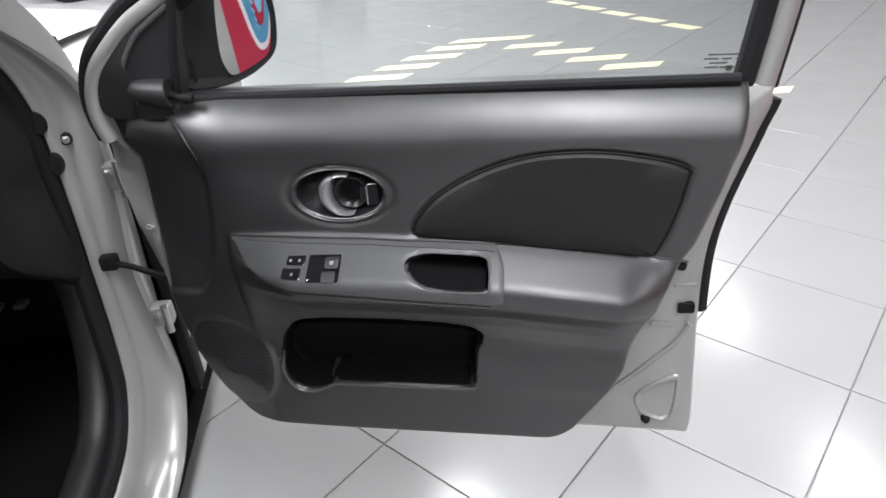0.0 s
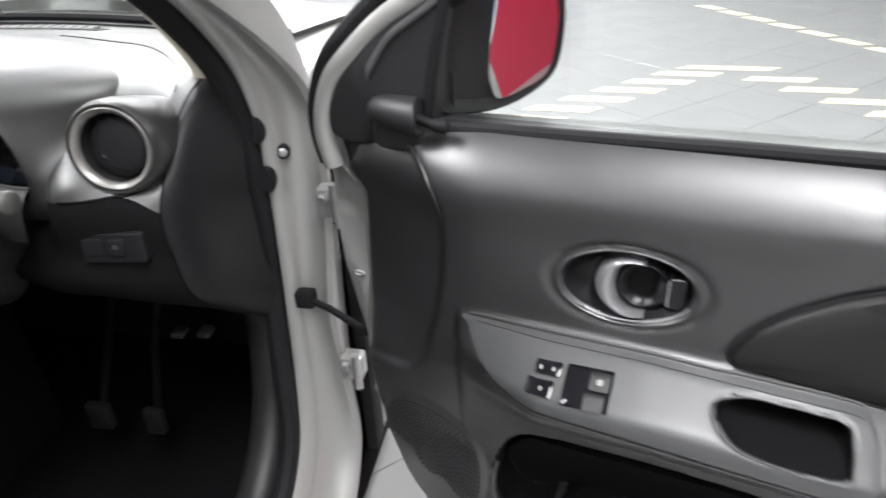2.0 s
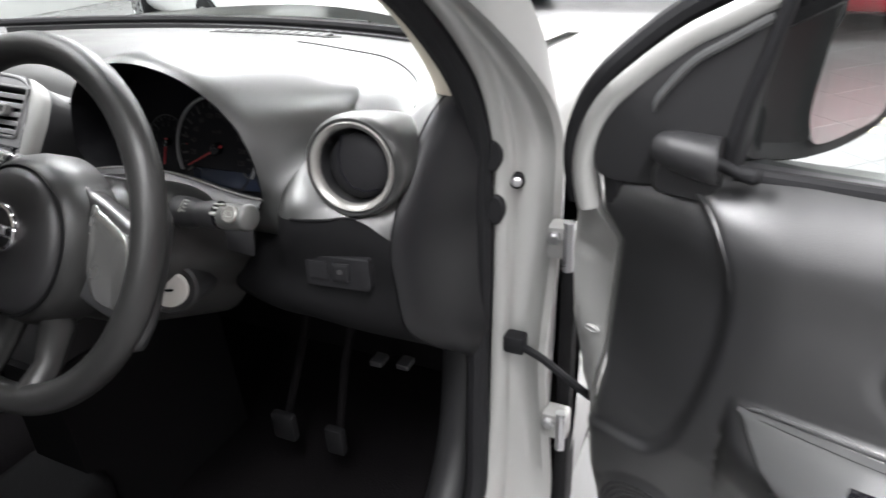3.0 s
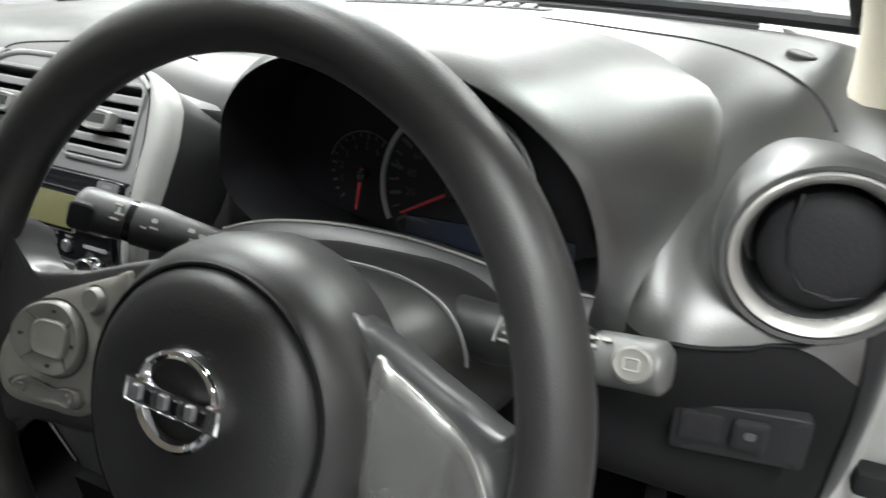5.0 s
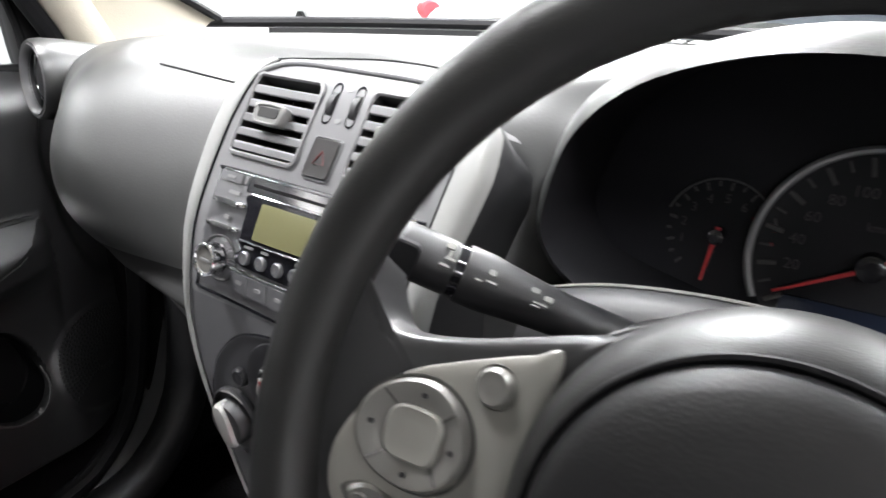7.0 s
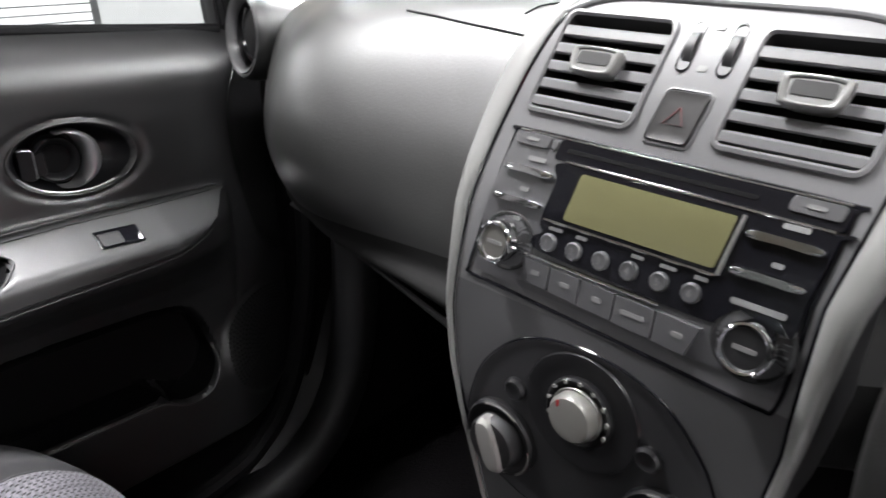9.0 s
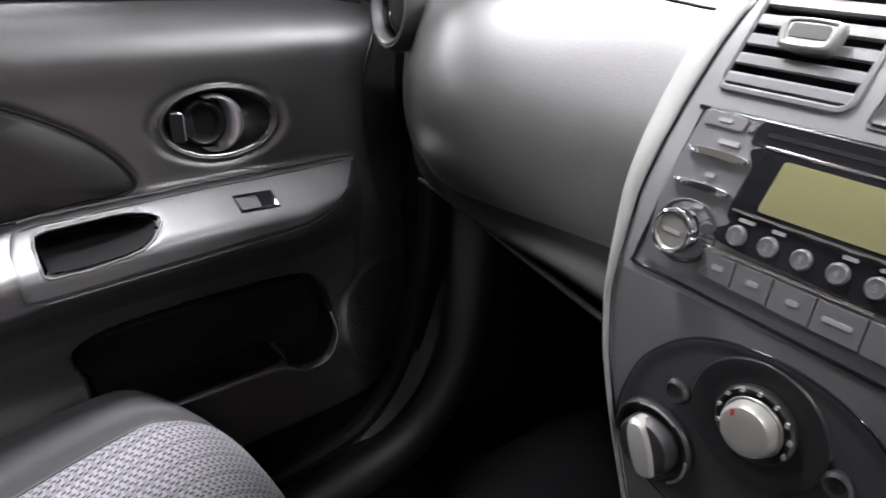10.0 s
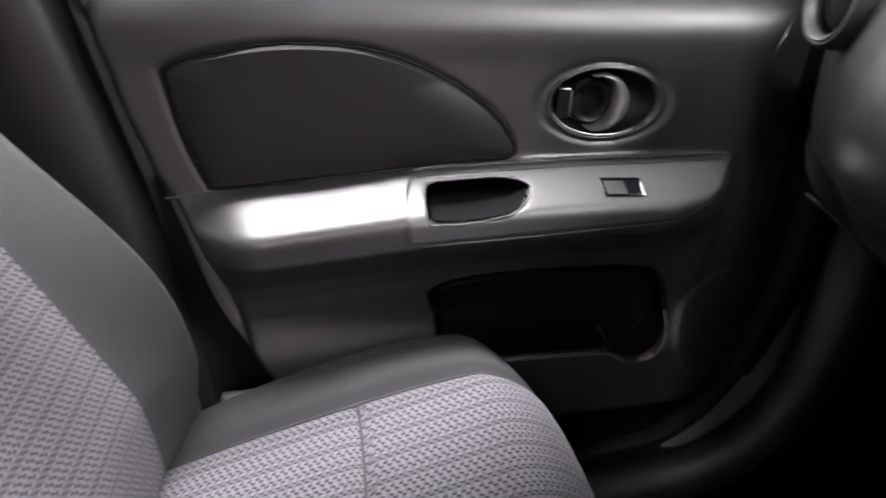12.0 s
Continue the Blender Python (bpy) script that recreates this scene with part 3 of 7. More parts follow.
    part("corner_bead", tube(np.array([G(a, b, -0.050) for a, b in curve_points([(-0.102, 1.092), (-0.098, 1.107), (-0.072, 1.141), (-0.043, 1.162), (-0.010, 1.184)], 24)]), np.interp(np.linspace(0, 1, 24), [0, 0.25, 1], [0.001, 0.0042, 0.0042]), 8), GREY, door, "pale curved bead on the corner panel")
    if driver:
        pod = curve_points([G(-0.094, 1.064, -0.042), G(-0.089, 1.064, -0.040), G(-0.075, 1.063, -0.037), G(-0.055, 1.062, -0.034), G(-0.036, 1.061, -0.032), G(-0.032, 1.061, -0.032), G(-0.0335, 1.061, -0.032)], 40)
        part("adjuster_pod", tube(pod, np.interp(np.linspace(0, 1, 40), [0, 0.06, 0.17, 0.33, 0.5, 0.66, 0.8, 0.9, 1.0], [0.002, 0.008, 0.0145, 0.0185, 0.0208, 0.022, 0.022, 0.0208, 0.016]), 24), DARK, door, "black mirror adjuster pod")
        part("adjuster_stem", tube([G(-0.034, 1.060, -0.030), G(-0.014, 1.055, -0.028), G(-0.010, 1.055, -0.028), G(0.002, 1.054, -0.027), G(0.006, 1.054, -0.027)], [0.006, 0.0055, 0.0075, 0.0080, 0.005], 12), RUBBER, door, "ribbed rubber adjuster stem")
        part("pod_foot", puck(G, rrect(-0.062, 1.034, 0.066, 0.036, 0.012), [(0, -0.06), (0, -0.040), (0.006, -0.034)]), DARK, door)
        # switches
        for p, z, w, h in ((0.148, 0.8190, 0.030, 0.0070), (0.143, 0.8075, 0.030, 0.0085)):
            b = part("switch_button", puck(FA, rrect(p, z, w, h, 0.002), [(0, 0.0), (0.0003, 0.006), (0.002, 0.0072)]), GLOSS, door, "black rocker button")
            for dx in (-0.008, 0.006) if z > 0.81 else (0.002,):
                part("button_mark", prism(FA, rrect(p + dx, z + 0.001, 0.0035, 0.0022, 0.0006, 2), 0.0068, 0.0078), SYMBOL, b, "white printed symbol", smooth=False)
        bezel = part("switch_bezel", puck(FA, rrect(0.193, 0.8115, 0.051, 0.023, 0.002), [(0, 0.0), (0.0003, 0.0045), (0.001, 0.005), (0.002, 0.0035)]), GLOSS, door, "black window switch surround")
        part("window_switch", puck(FA, rrect(0.205, 0.8170, 0.022, 0.0095, 0.002), [(0, 0.0), (0.0003, 0.0065), (0.002, 0.0085)]), DARK, bezel, "black window switch")
        part("window_switch", puck(FA, rrect(0.202, 0.8050, 0.022, 0.0095, 0.0015), [(0, 0.0), (0.0003, 0.0055), (0.001, 0.0065)]), DARK, bezel, "black window switch")
        part("switch_mark", prism(FA, rrect(0.205, 0.8180, 0.006, 0.003, 0.0008, 2), 0.0083, 0.0092), SYMBOL, bezel, "white printed symbol", smooth=False)
    else:
        b = part("switch_bezel", puck(FA, rrect(0.2010, 0.8150, 0.052, 0.0135, 0.001), [(0, 0.0), (0.0003, 0.005), (0.001, 0.0052), (0.002, 0.0035)]), GLOSS, door, "black window switch surround")
        part("window_switch", puck(FA, rrect(0.2110, 0.8150, 0.026, 0.0095, 0.0015), [(0, 0.0), (0.0003, 0.006), (0.001, 0.0075)]), DARK, b, "black window switch")
    return door, F, G


DO, DU, DN = np.array([1.0254, -0.1921]), np.array([0.97815, -0.20791]), np.array([-0.20791, -0.97815])


def driver_frame(p, q, z):
    x, y = DO + p * DU + q * DN
    return (x, y, z)


def passenger_frame(p, q, z):
    return (-0.697 + q, -0.099 - p + 0.05 * (z - 0.83), z + 0.05 * (p - 0.34))


driver_door, DF, DG = build_door(driver_frame, "driver_door", "wide-open silver car door with black plastic trim", True)
passenger_door, PF, PG = build_door(passenger_frame, "passenger_door", "closed front door with black trim and grey armrest", False)


# ---- outside mirror on the open door ----
side_mirror = thing("side_mirror", driver_frame(0.0, -0.15, 1.05), "black outside mirror reflecting a red and blue banner", "side mirror")
mc = np.array(driver_frame(0.022, -0.141, 1.054))
mn = np.array([*(0.8387 * DU + 0.5446 * DN), 0.0])
mn /= np.linalg.norm(mn)
mx = np.cross((0, 0, 1), mn)
mx /= np.linalg.norm(mx)
my = np.cross(mn, mx)
MM = oriented(mc, mx, my, mn)
mo = curve_points([(0.002, 0.001), (0.045, 0.007), (0.078, 0.020), (0.090, 0.055), (0.092, 0.095), (0.078, 0.128), (0.04, 0.140), (0.006, 0.138), (-0.006, 0.115), (-0.015, 0.045), (-0.011, 0.018)], 60, True)
mh = curve_points([(-0.085, 0.004), (-0.06, -0.006), (-0.002, -0.013), (0.05, -0.006), (0.094, 0.016), (0.108, 0.060), (0.106, 0.110), (0.085, 0.148), (0.03, 0.162), (-0.06, 0.158), (-0.090, 0.12), (-0.095, 0.05)], 60, True)
part("housing", puck(MM, mh, [(0.05, -0.085), (0.02, -0.075), (0.0, -0.045), (-0.002, -0.010), (-0.002, 0.0), (0.003, 0.006), (0.010, 0.004), (0.02, -0.002)]), DARK, side_mirror, "black plastic mirror housing")
part("glass", puck(MM, mo, [(0.0, -0.004), (0.0, 0.0075)]), MIRROR, side_mirror, "mirror glass")
part("foot", loft([np.array([driver_frame(p, q, z) for p, z in rrect(pc, 1.075, 0.08, hh, 0.02)]) for pc, q, hh in ((-0.05, -0.085, 0.07), (-0.06, -0.13, 0.065), (-0.06, -0.19, 0.07))]), DARK, side_mirror, "black mirror foot")

# ---- car body ----
car_body = thing("car_body", (0, 0.3, 0.2), "silver-white car body round the cabin with painted door jambs", "car body", kind="structure")


def jamb(side):
    """The painted front pillar and door jamb, from the roof down into the sill; columns run from the inner seal to the fender."""
    rows = [  # inner edge x, y, z; outer edge x, y, z
        ((0.545, -0.52, 1.425), (0.60, -0.55, 1.415)),
        ((0.615, -0.29, 1.335), (0.68, -0.33, 1.325)),
        ((0.680, -0.13, 1.225), (0.745, -0.165, 1.225)),
        ((0.712, -0.045, 1.12), (0.785, -0.03, 1.115)),
        ((0.717, 0.000, 1.02), (0.800, 0.045, 1.02)),
        ((0.715, 0.018, 0.92), (0.802, 0.055, 0.92)),
        ((0.712, 0.024, 0.80), (0.800, 0.050, 0.80)),
        ((0.710, 0.020, 0.66), (0.795, 0.030, 0.66)),
        ((0.708, 0.002, 0.52), (0.800, 0.035, 0.50)),
        ((0.706, -0.030, 0.42), (0.805, 0.030, 0.36)),
        ((0.704, -0.100, 0.335), (0.805, -0.06, 0.255)),
        ((0.703, -0.22, 0.290), (0.805, -0.20, 0.225)),
        ((0.703, -0.60, 0.270), (0.805, -0.60, 0.21)),
        ((0.703, -1.00, 0.270), (0.805, -1.00, 0.21)),
    ]
    inn = curve_points([r[0] for r in rows], 90)
    out = curve_points([r[1] for r in rows], 90)
    fwd = np.gradient((inn + out) / 2, axis=0)
    fwd /= np.linalg.norm(fwd, axis=1)[:, None]
    nrm = np.cross(out - inn, fwd)
    nrm /= np.linalg.norm(nrm, axis=1)[:, None]
    nrm *= np.sign(-nrm[30, 1])
    cols = []
    for k, d in ((0.0, 0.0), (0.04, 0.012), (0.10, 0.014), (0.28, 0.010), (0.33, 0.004), (0.38, 0.0), (0.62, 0.0), (0.80, 0.004), (0.88, 0.012), (1.0, 0.010), (1.04, 0.0)):
        cols.append(inn + (out - inn) * k + nrm * d)
    m = np.array([side, 1, 1])
    back = [(inn + (out - inn) * k - nrm * 0.05) for k in (1.04, 0.0)]
    g = loft([c * m for c in cols + back + [cols[0]]], False, False)
    return g, inn * m, out * m, nrm * m


for side, nm in ((1, "door_jamb"), (-1, "door_jamb")):
    g, inn, out, nrm = jamb(side)
    # silver paint on the driver's side, black on the passenger's
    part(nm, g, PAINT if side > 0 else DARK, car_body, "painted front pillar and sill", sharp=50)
    low_ = step(44, 58, np.arange(90.0))[:, None]
    part("jamb_seal", tube(inn + nrm * (0.013 + 0.014 * low_) + np.array([-0.017 * side, 0, 0]), 0.018, 10), RUBBER, car_body, "black rubber door seal")
    # beige pillar trim above the dash, dark kick trim below
    up = [p + np.array([-0.038 * side, 0.022, 0.0]) for p in inn[:34]]
    part("pillar_trim", tube(up, 0.036, 12, flat=0.8), BEIGE, car_body, "beige front pillar trim")
    dn = [p + np.array([-0.062 * side, 0.050, 0.0]) for p in inn[26:84]]
    part("kick_trim", tube(dn, 0.040, 12), DARK, car_body, "dark plastic kick trim")

# added black plate that stands in for the shadow behind the hinges
part("hinge_shadow_plate", box((0.80, 0.075, 0.28), (0.824, 0.13, 0.85), 0.006), RUBBER, car_body, "added black plate standing for the shadow behind the hinges")
# plugs, hinges, check strap on the open side
part("jamb_bolt", puck(oriented((0.750, 0.020, 0.943), (1, 0.35, 0), (0, 0, 1), (0.35, -1, 0)), oval(0, 0, 0.0075, 0.0075, 6), [(0, -0.01), (0, 0.004), (0.003, 0.006)]), LEVER, car_body, "dull steel bolt head")
part("bolt_washer", puck(oriented((0.750, 0.021, 0.943), (1, 0.35, 0), (0, 0, 1), (0.35, -1, 0)), oval(0, 0, 0.011, 0.011, 18), [(0, -0.008), (0.0, 0.001), (0.002, 0.002)]), RUBBER, car_body)
for z in (0.985, 0.905):
    part("rubber_plug", puck(oriented((0.7265, -0.006 if z > 0.95 else 0.002, z), (1, 0.0, 0), (0, 0.05, 1), (0.05, -1, 0)), oval(0, 0, 0.011, 0.021, 24), [(0, -0.015), (0, 0.001), (0.002, 0.003)]), RUBBER, car_body, "oval black rubber plug")
for z, dz in ((0.866, 0.024), (0.545, 0.024)):
    h = part("door_hinge", box((0.796, 0.006, z - dz), (0.836, 0.040, z + dz), 0.006), PAINT, car_body, "painted steel door hinge")
    part("hinge_pin", tube([(0.828, 0.004, z - 0.036), (0.828, 0.004, z + 0.036)], 0.0075, 12), STEEL, h, "steel hinge pin")
    part("hinge_bolt", puck(oriented((0.809, 0.006, z + 0.010), (1, 0, 0), (0, 0, 1), (0, -1, 0)), oval(0, 0, 0.009, 0.009, 6), [(0, 0), (0, 0.007), (0.003, 0.009)]), STEEL, h, "hinge bolt")
st = part("check_strap", tube([(0.752, 0.012, 0.687), (0.80, -0.005, 0.681), (0.86, -0.04, 0.674), (0.92, -0.07, 0.668)], 0.006, 8), RUBBER, car_body, "black door check strap")
part("strap_bracket", box((0.735, 0.000, 0.672), (0.768, 0.026, 0.702), 0.005), RUBBER, st, "black strap bracket")


def sym(pts):
    return [np.array(pts) * (1, 1, 1), np.array(pts) * (-1, 1, 1)]


# fender, bonnet, scuttle and windscreen
for side in (1, -1):
    st_y = [0.10, 0.20, 0.45, 0.75, 1.05, 1.30, 1.50]
    secs = []
    for y in st_y:
        k = (y - 0.055) / 1.45
        top = 1.035 - 0.16 * k**1.4
        secs.append(curve_points([(0.64 - 0.12 * k, y, top + 0.005), (0.72 - 0.05 * k, y, top), (0.785 - 0.04 * k, y, top - 0.04), (0.815 - 0.03 * k, y, top - 0.14), (0.83 - 0.04 * k, y, 0.72 - 0.05 * k), (0.83 - 0.05 * k, y, 0.5), (0.815 - 0.05 * k, y, 0.26)], 26) * (side, 1, 1))
    part("fender", loft(secs, False, False), PAINT, car_body, "silver-white front fender")
hood = [curve_points([(-0.64 + 0.12 * k, y0 + 0.0, z0), (-0.4, y0 + b * 0.55, z0 + 0.02), (0, y0 + b, z0 + 0.03), (0.4, y0 + b * 0.55, z0 + 0.02), (0.64 - 0.12 * k, y0, z0)], 32)
        for k, y0, z0, b in ((0, 0.30, 1.045, 0.30), (0.1, 0.45, 1.03, 0.28), (0.4, 0.85, 0.985, 0.22), (0.75, 1.2, 0.92, 0.16), (1.0, 1.45, 0.80, 0.10), (1.0, 1.50, 0.55, 0.10))]
part("bonnet", loft(hood, False, False), PAINT, car_body, "silver-white bonnet")


def screen_y(x):
    return 0.40 - 0.36 * x * x


xs = np.linspace(-0.57, 0.57, 41)
part("scuttle", loft([[(x, screen_y(x) + dy, z) for x in xs] for dy, z in ((-0.02, 1.035), (-0.02, 1.064), (0.02, 1.066), (0.12, 1.00), (0.12, 0.9))], False, False), DARK, car_body, "black scuttle panel")
part("screen_seal", tube([(x, screen_y(x), 1.072) for x in np.linspace(-0.70, 0.70, 49)], 0.009, 8), RUBBER, car_body, "black windscreen seal")


def screen(u, v):
    x = u * (0.70 - 0.16 * v)
    y = screen_y(u * 0.70) + (-0.50 - screen_y(0.70) * 0.2 - screen_y(u * 0.70) + 0.12 * (1 - u * u)) * v
    return x, y, 1.082 + 0.345 * v + 0.05 * v * (1 - v)


ws = part("windscreen", sheet(screen, np.linspace(-1, 1, 25), np.linspace(0, 1, 13)), glass("windscreen_glass", (0.86, 0.91, 0.88), 0.03), car_body, "clear windscreen")
for side in (1, -1):
    jin = jamb(side)[1][:36:3]
    cols_ = [[], [], [], []]
    for p in jin:
        q = np.array(screen(side * 0.955, min(max((p[2] - 1.082) / 0.345, 0.0), 1.0)))
        a_ = p + np.array([-0.030 * side, 0.004, 0.0])
        q = q + np.array([0.0, -0.012, -0.004])
        for c_, k, w_ in zip(cols_, (0.0, 0.33, 0.7, 1.0), (0.0, 0.020, 0.018, 0.0)):
            c_.append(a_ + (q - a_) * k + np.array([-side * w_ * 0.8, -w_ * 0.6, 0.0]))
    part("pillar_cover", loft([curve_points(c_, 30) for c_ in cols_], False, False), BEIGE, car_body, "broad beige cover of the front pillar")
    part("screen_band", tube([np.array(screen(side * 0.945, v)) + np.array([0, -0.010, -0.003]) for v in np.linspace(0, 1, 20)], 0.0075, 8), RUBBER, car_body, "black edge band of the windscreen")
ws.visible_shadow = False
for x0, x1 in ((-0.30, 0.32), (0.30, 0.62)):
    w = part("wiper", tube([(x, screen_y(x) + 0.035, 1.062 + 0.010 * math.sin(3 * (x - x0))) for x in np.linspace(x0, x1, 14)], 0.006, 8), RUBBER, car_body, "black wiper arm")
# roof, headliner, rear closing walls and floor; the unseen roof and rear shade the cabin
roof_f = lambda dz: (lambda u, v: (u * (0.60 - 0.04 * v), -0.50 - 1.75 * v + 0.10 * (1 - u * u) * (1 - v), 1.425 + dz + 0.07 * (1 - u * u) + 0.05 * np.sin(v * np.pi) * 0.6))
part("roof", sheet(roof_f(0.03), np.linspace(-1, 1, 17), np.linspace(0, 1, 17)), PAINT, car_body, "silver-white roof")
for side in (1, -1):
    rail = []
    for v in np.linspace(0, 1, 14):
        x0, y0, z0 = roof_f(0.0)(side * 0.97, v)
        x1 = side * float(np.interp(y0, [-2.3, -1.2, -0.9, -0.5], [0.62, 0.63, 0.63, 0.62]))
        rail.append([(x0, y0, z0 - 0.004), (x0, y0, z0 + 0.032), ((x0 + x1) / 2, y0, z0 + 0.030), (x1, y0, z0 + 0.008), (x1, y0, z0 - 0.012), ((x0 + x1) / 2, y0, z0 - 0.010)])
    part("roof_rail", loft(rail), PAINT, car_body, "silver-white roof rail over the doors")
part("headliner", sheet(roof_f(0.0), np.linspace(-1, 1, 17), np.linspace(0, 1, 17)), BEIGE, car_body, "beige headliner")
for side in (1, -1):
    ring = lambda x0, y, z: [(side * x0, y - 0.06, z), (side * x0, y + 0.06, z), (side * (x0 - 0.05), y + 0.06, z), (side * (x0 - 0.05), y - 0.06, z)]
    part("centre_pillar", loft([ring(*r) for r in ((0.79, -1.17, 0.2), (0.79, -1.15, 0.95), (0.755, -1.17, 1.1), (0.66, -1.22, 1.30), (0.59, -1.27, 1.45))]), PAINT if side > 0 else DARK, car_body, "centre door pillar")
    part("rear_side", box((side * 0.80 - 0.03, -2.3, 0.2), (side * 0.80 + 0.03, -1.18, 0.98), 0.01), PAINT, car_body, "rear side wall")
part("rear_glass", box((-0.62, -2.30, 1.0), (0.62, -2.28, 1.44), 0), PRIVACY, car_body, "dark tinted rear glass", smooth=False)
for side in (1, -1):
    part("rear_side_glass", box((side * 0.70 - 0.005, -2.28, 0.98), (side * 0.70 + 0.005, -1.25, 1.44), 0), PRIVACY, car_body, "dark tinted rear side glass", smooth=False)
part("rear_wall", box((-0.8, -2.36, 0.2), (0.8, -2.3, 1.0), 0.01), DARK, car_body, "rear closing wall")
# footwell surfaces have their shade painted in with the near-black carpet
part("floor_pan", box((-0.79, -2.3, 0.16), (0.79, 0.45, 0.24), 0.01), CARPET, car_body, "carpeted cabin floor darkened for shade")
part("firewall", box((-0.77, 0.42, 0.16), (0.77, 0.46, 0.99), 0.01), CARPET, car_body, "front bulkhead darkened for shade")
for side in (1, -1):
    part("foot_side", box((side * 0.72 - 0.02, 0.06 if side > 0 else -0.02, 0.18), (side * 0.72 + 0.02, 0.43, 1.0), 0.006), CARPET, car_body, "footwell side wall darkened for shade")
    part("door_lower_trim", box((side * 0.735 - 0.02, -1.1, 0.26), (side * 0.735 + 0.02, 0.06, 0.44), 0.012), CARPET, car_body, "carpeted lower trim darkened for shade") if side < 0 else None
    part("sill_trim", box((side * 0.675 - 0.03, -1.1, 0.235), (side * 0.675 + 0.03, -0.10, 0.30), 0.012), DARK, car_body, "black sill trim")

# inner centre pillar and belt trim at the passenger side
part("pillar_cover", loft([curve_points([(-0.735, y - 0.10, z), (-0.70, y - 0.06, z), (-0.685, y, z), (-0.70, y + 0.055, z), (-0.745, y + 0.07, z)], 14) for y, z in ((-0.92, 0.30), (-0.93, 0.55), (-0.955, 0.80), (-1.0, 1.05), (-1.06, 1.4))], False, False), DARK, car_body, "black centre pillar cover")

edge_ = curve_points([(-0.722, -0.930, 1.15), (-0.722, -0.888, 1.034), (-0.722, -0.869, 0.943), (-0.722, -0.836, 0.775), (-0.720, -0.803, 0.627), (-0.716, -0.737, 0.513), (-0.712, -0.65, 0.44)], 40)
part("pillar_edge", tube(edge_, np.interp(np.linspace(0, 1, 40), [0, 0.5, 1], [0.018, 0.015, 0.008]), 10), mat("pillar_grey", (0.17, 0.17, 0.155), 0.5, wear=0.06), car_body, "grey rounded edge of the pillar trim")
# ---- dashboard ----
dashboard = thing("dashboard", (0, 0.1, 0.85), "dark grey grained plastic dashboard with rounded pods", "dashboard")
DASH_ROWS = [
    (-0.74, [(0.20, 1.045), (0.12, 1.055), (0.06, 1.058), (0.02, 1.045), (0.01, 1.0), (0.01, 0.93), (0.01, 0.855), (0.02, 0.79), (0.10, 0.69)]),
    (-0.63, [(0.26, 1.048), (0.12, 1.060), (0.02, 1.062), (-0.045, 1.050), (-0.065, 1.0), (-0.075, 0.93), (-0.065, 0.86), (-0.045, 0.795), (0.10, 0.69)]),
    (-0.545, [(0.30, 1.050), (0.11, 1.067), (-0.02, 1.074), (-0.095, 1.058), (-0.120, 1.0), (-0.135, 0.93), (-0.120, 0.86), (-0.085, 0.801), (0.10, 0.70)]),
    (-0.45, [(0.33, 1.052), (0.12, 1.073), (-0.04, 1.083), (-0.135, 1.062), (-0.180, 1.0), (-0.192, 0.93), (-0.165, 0.865), (-0.122, 0.812), (0.09, 0.70)]),
    (-0.34, [(0.36, 1.053), (0.13, 1.077), (-0.05, 1.090), (-0.165, 1.068), (-0.225, 1.0), (-0.235, 0.93), (-0.205, 0.87), (-0.16, 0.825), (0.08, 0.71)]),
    (-0.14, [(0.395, 1.054), (0.14, 1.080), (-0.02, 1.093), (-0.105, 1.080), (-0.170, 1.0), (-0.210, 0.93), (-0.225, 0.885), (-0.222, 0.850), (0.05, 0.74)]),
    (0.00, [(0.40, 1.055), (0.14, 1.082), (-0.03, 1.092), (-0.09, 1.082), (-0.13, 1.02), (-0.18, 0.94), (-0.20, 0.85), (-0.20, 0.79), (0.05, 0.74)]),
    (0.14, [(0.395, 1.056), (0.14, 1.084), (-0.03, 1.088), (-0.09, 1.06), (-0.12, 0.99), (-0.15, 0.93), (-0.16, 0.86), (-0.15, 0.81), (0.06, 0.73)]),
    (0.24, [(0.38, 1.057), (0.15, 1.085), (0.02, 1.089), (-0.04, 1.06), (-0.05, 1.01), (-0.06, 0.95), (-0.16, 0.925), (-0.17, 0.84), (0.05, 0.69)]),
    (0.36, [(0.355, 1.057), (0.15, 1.084), (0.02, 1.088), (-0.04, 1.06), (-0.05, 1.01), (-0.06, 0.95), (-0.16, 0.925), (-0.18, 0.84), (0.05, 0.69)]),
    (0.47, [(0.32, 1.057), (0.13, 1.081), (0.0, 1.079), (-0.06, 1.055), (-0.08, 1.01), (-0.11, 0.955), (-0.18, 0.90), (-0.185, 0.81), (0.05, 0.67)]),
    (0.545, [(0.29, 1.057), (0.12, 1.079), (0.0, 1.076), (-0.09, 1.046), (-0.165, 1.012), (-0.217, 0.965), (-0.212, 0.89), (-0.19, 0.81), (0.05, 0.66)]),
    (0.63, [(0.255, 1.056), (0.10, 1.074), (-0.005, 1.064), (-0.075, 1.038), (-0.130, 1.006), (-0.196, 0.966), (-0.200, 0.89), (-0.18, 0.80), (0.03, 0.65)]),
    (0.685, [(0.225, 1.05), (0.08, 1.065), (-0.02, 1.065), (-0.085, 1.045), (-0.14, 0.99), (-0.17, 0.93), (-0.165, 0.87), (-0.13, 0.78), (0.02, 0.63)]),
    (0.712, [(0.215, 1.045), (0.09, 1.05), (0.03, 1.05), (0.0, 1.03), (-0.02, 0.98), (-0.03, 0.92), (-0.03, 0.86), (-0.02, 0.77), (0.04, 0.62)]),
]
dash_cols = [curve_points([(x, *p) for p in row], 60) for x, row in DASH_ROWS]
nx = 150
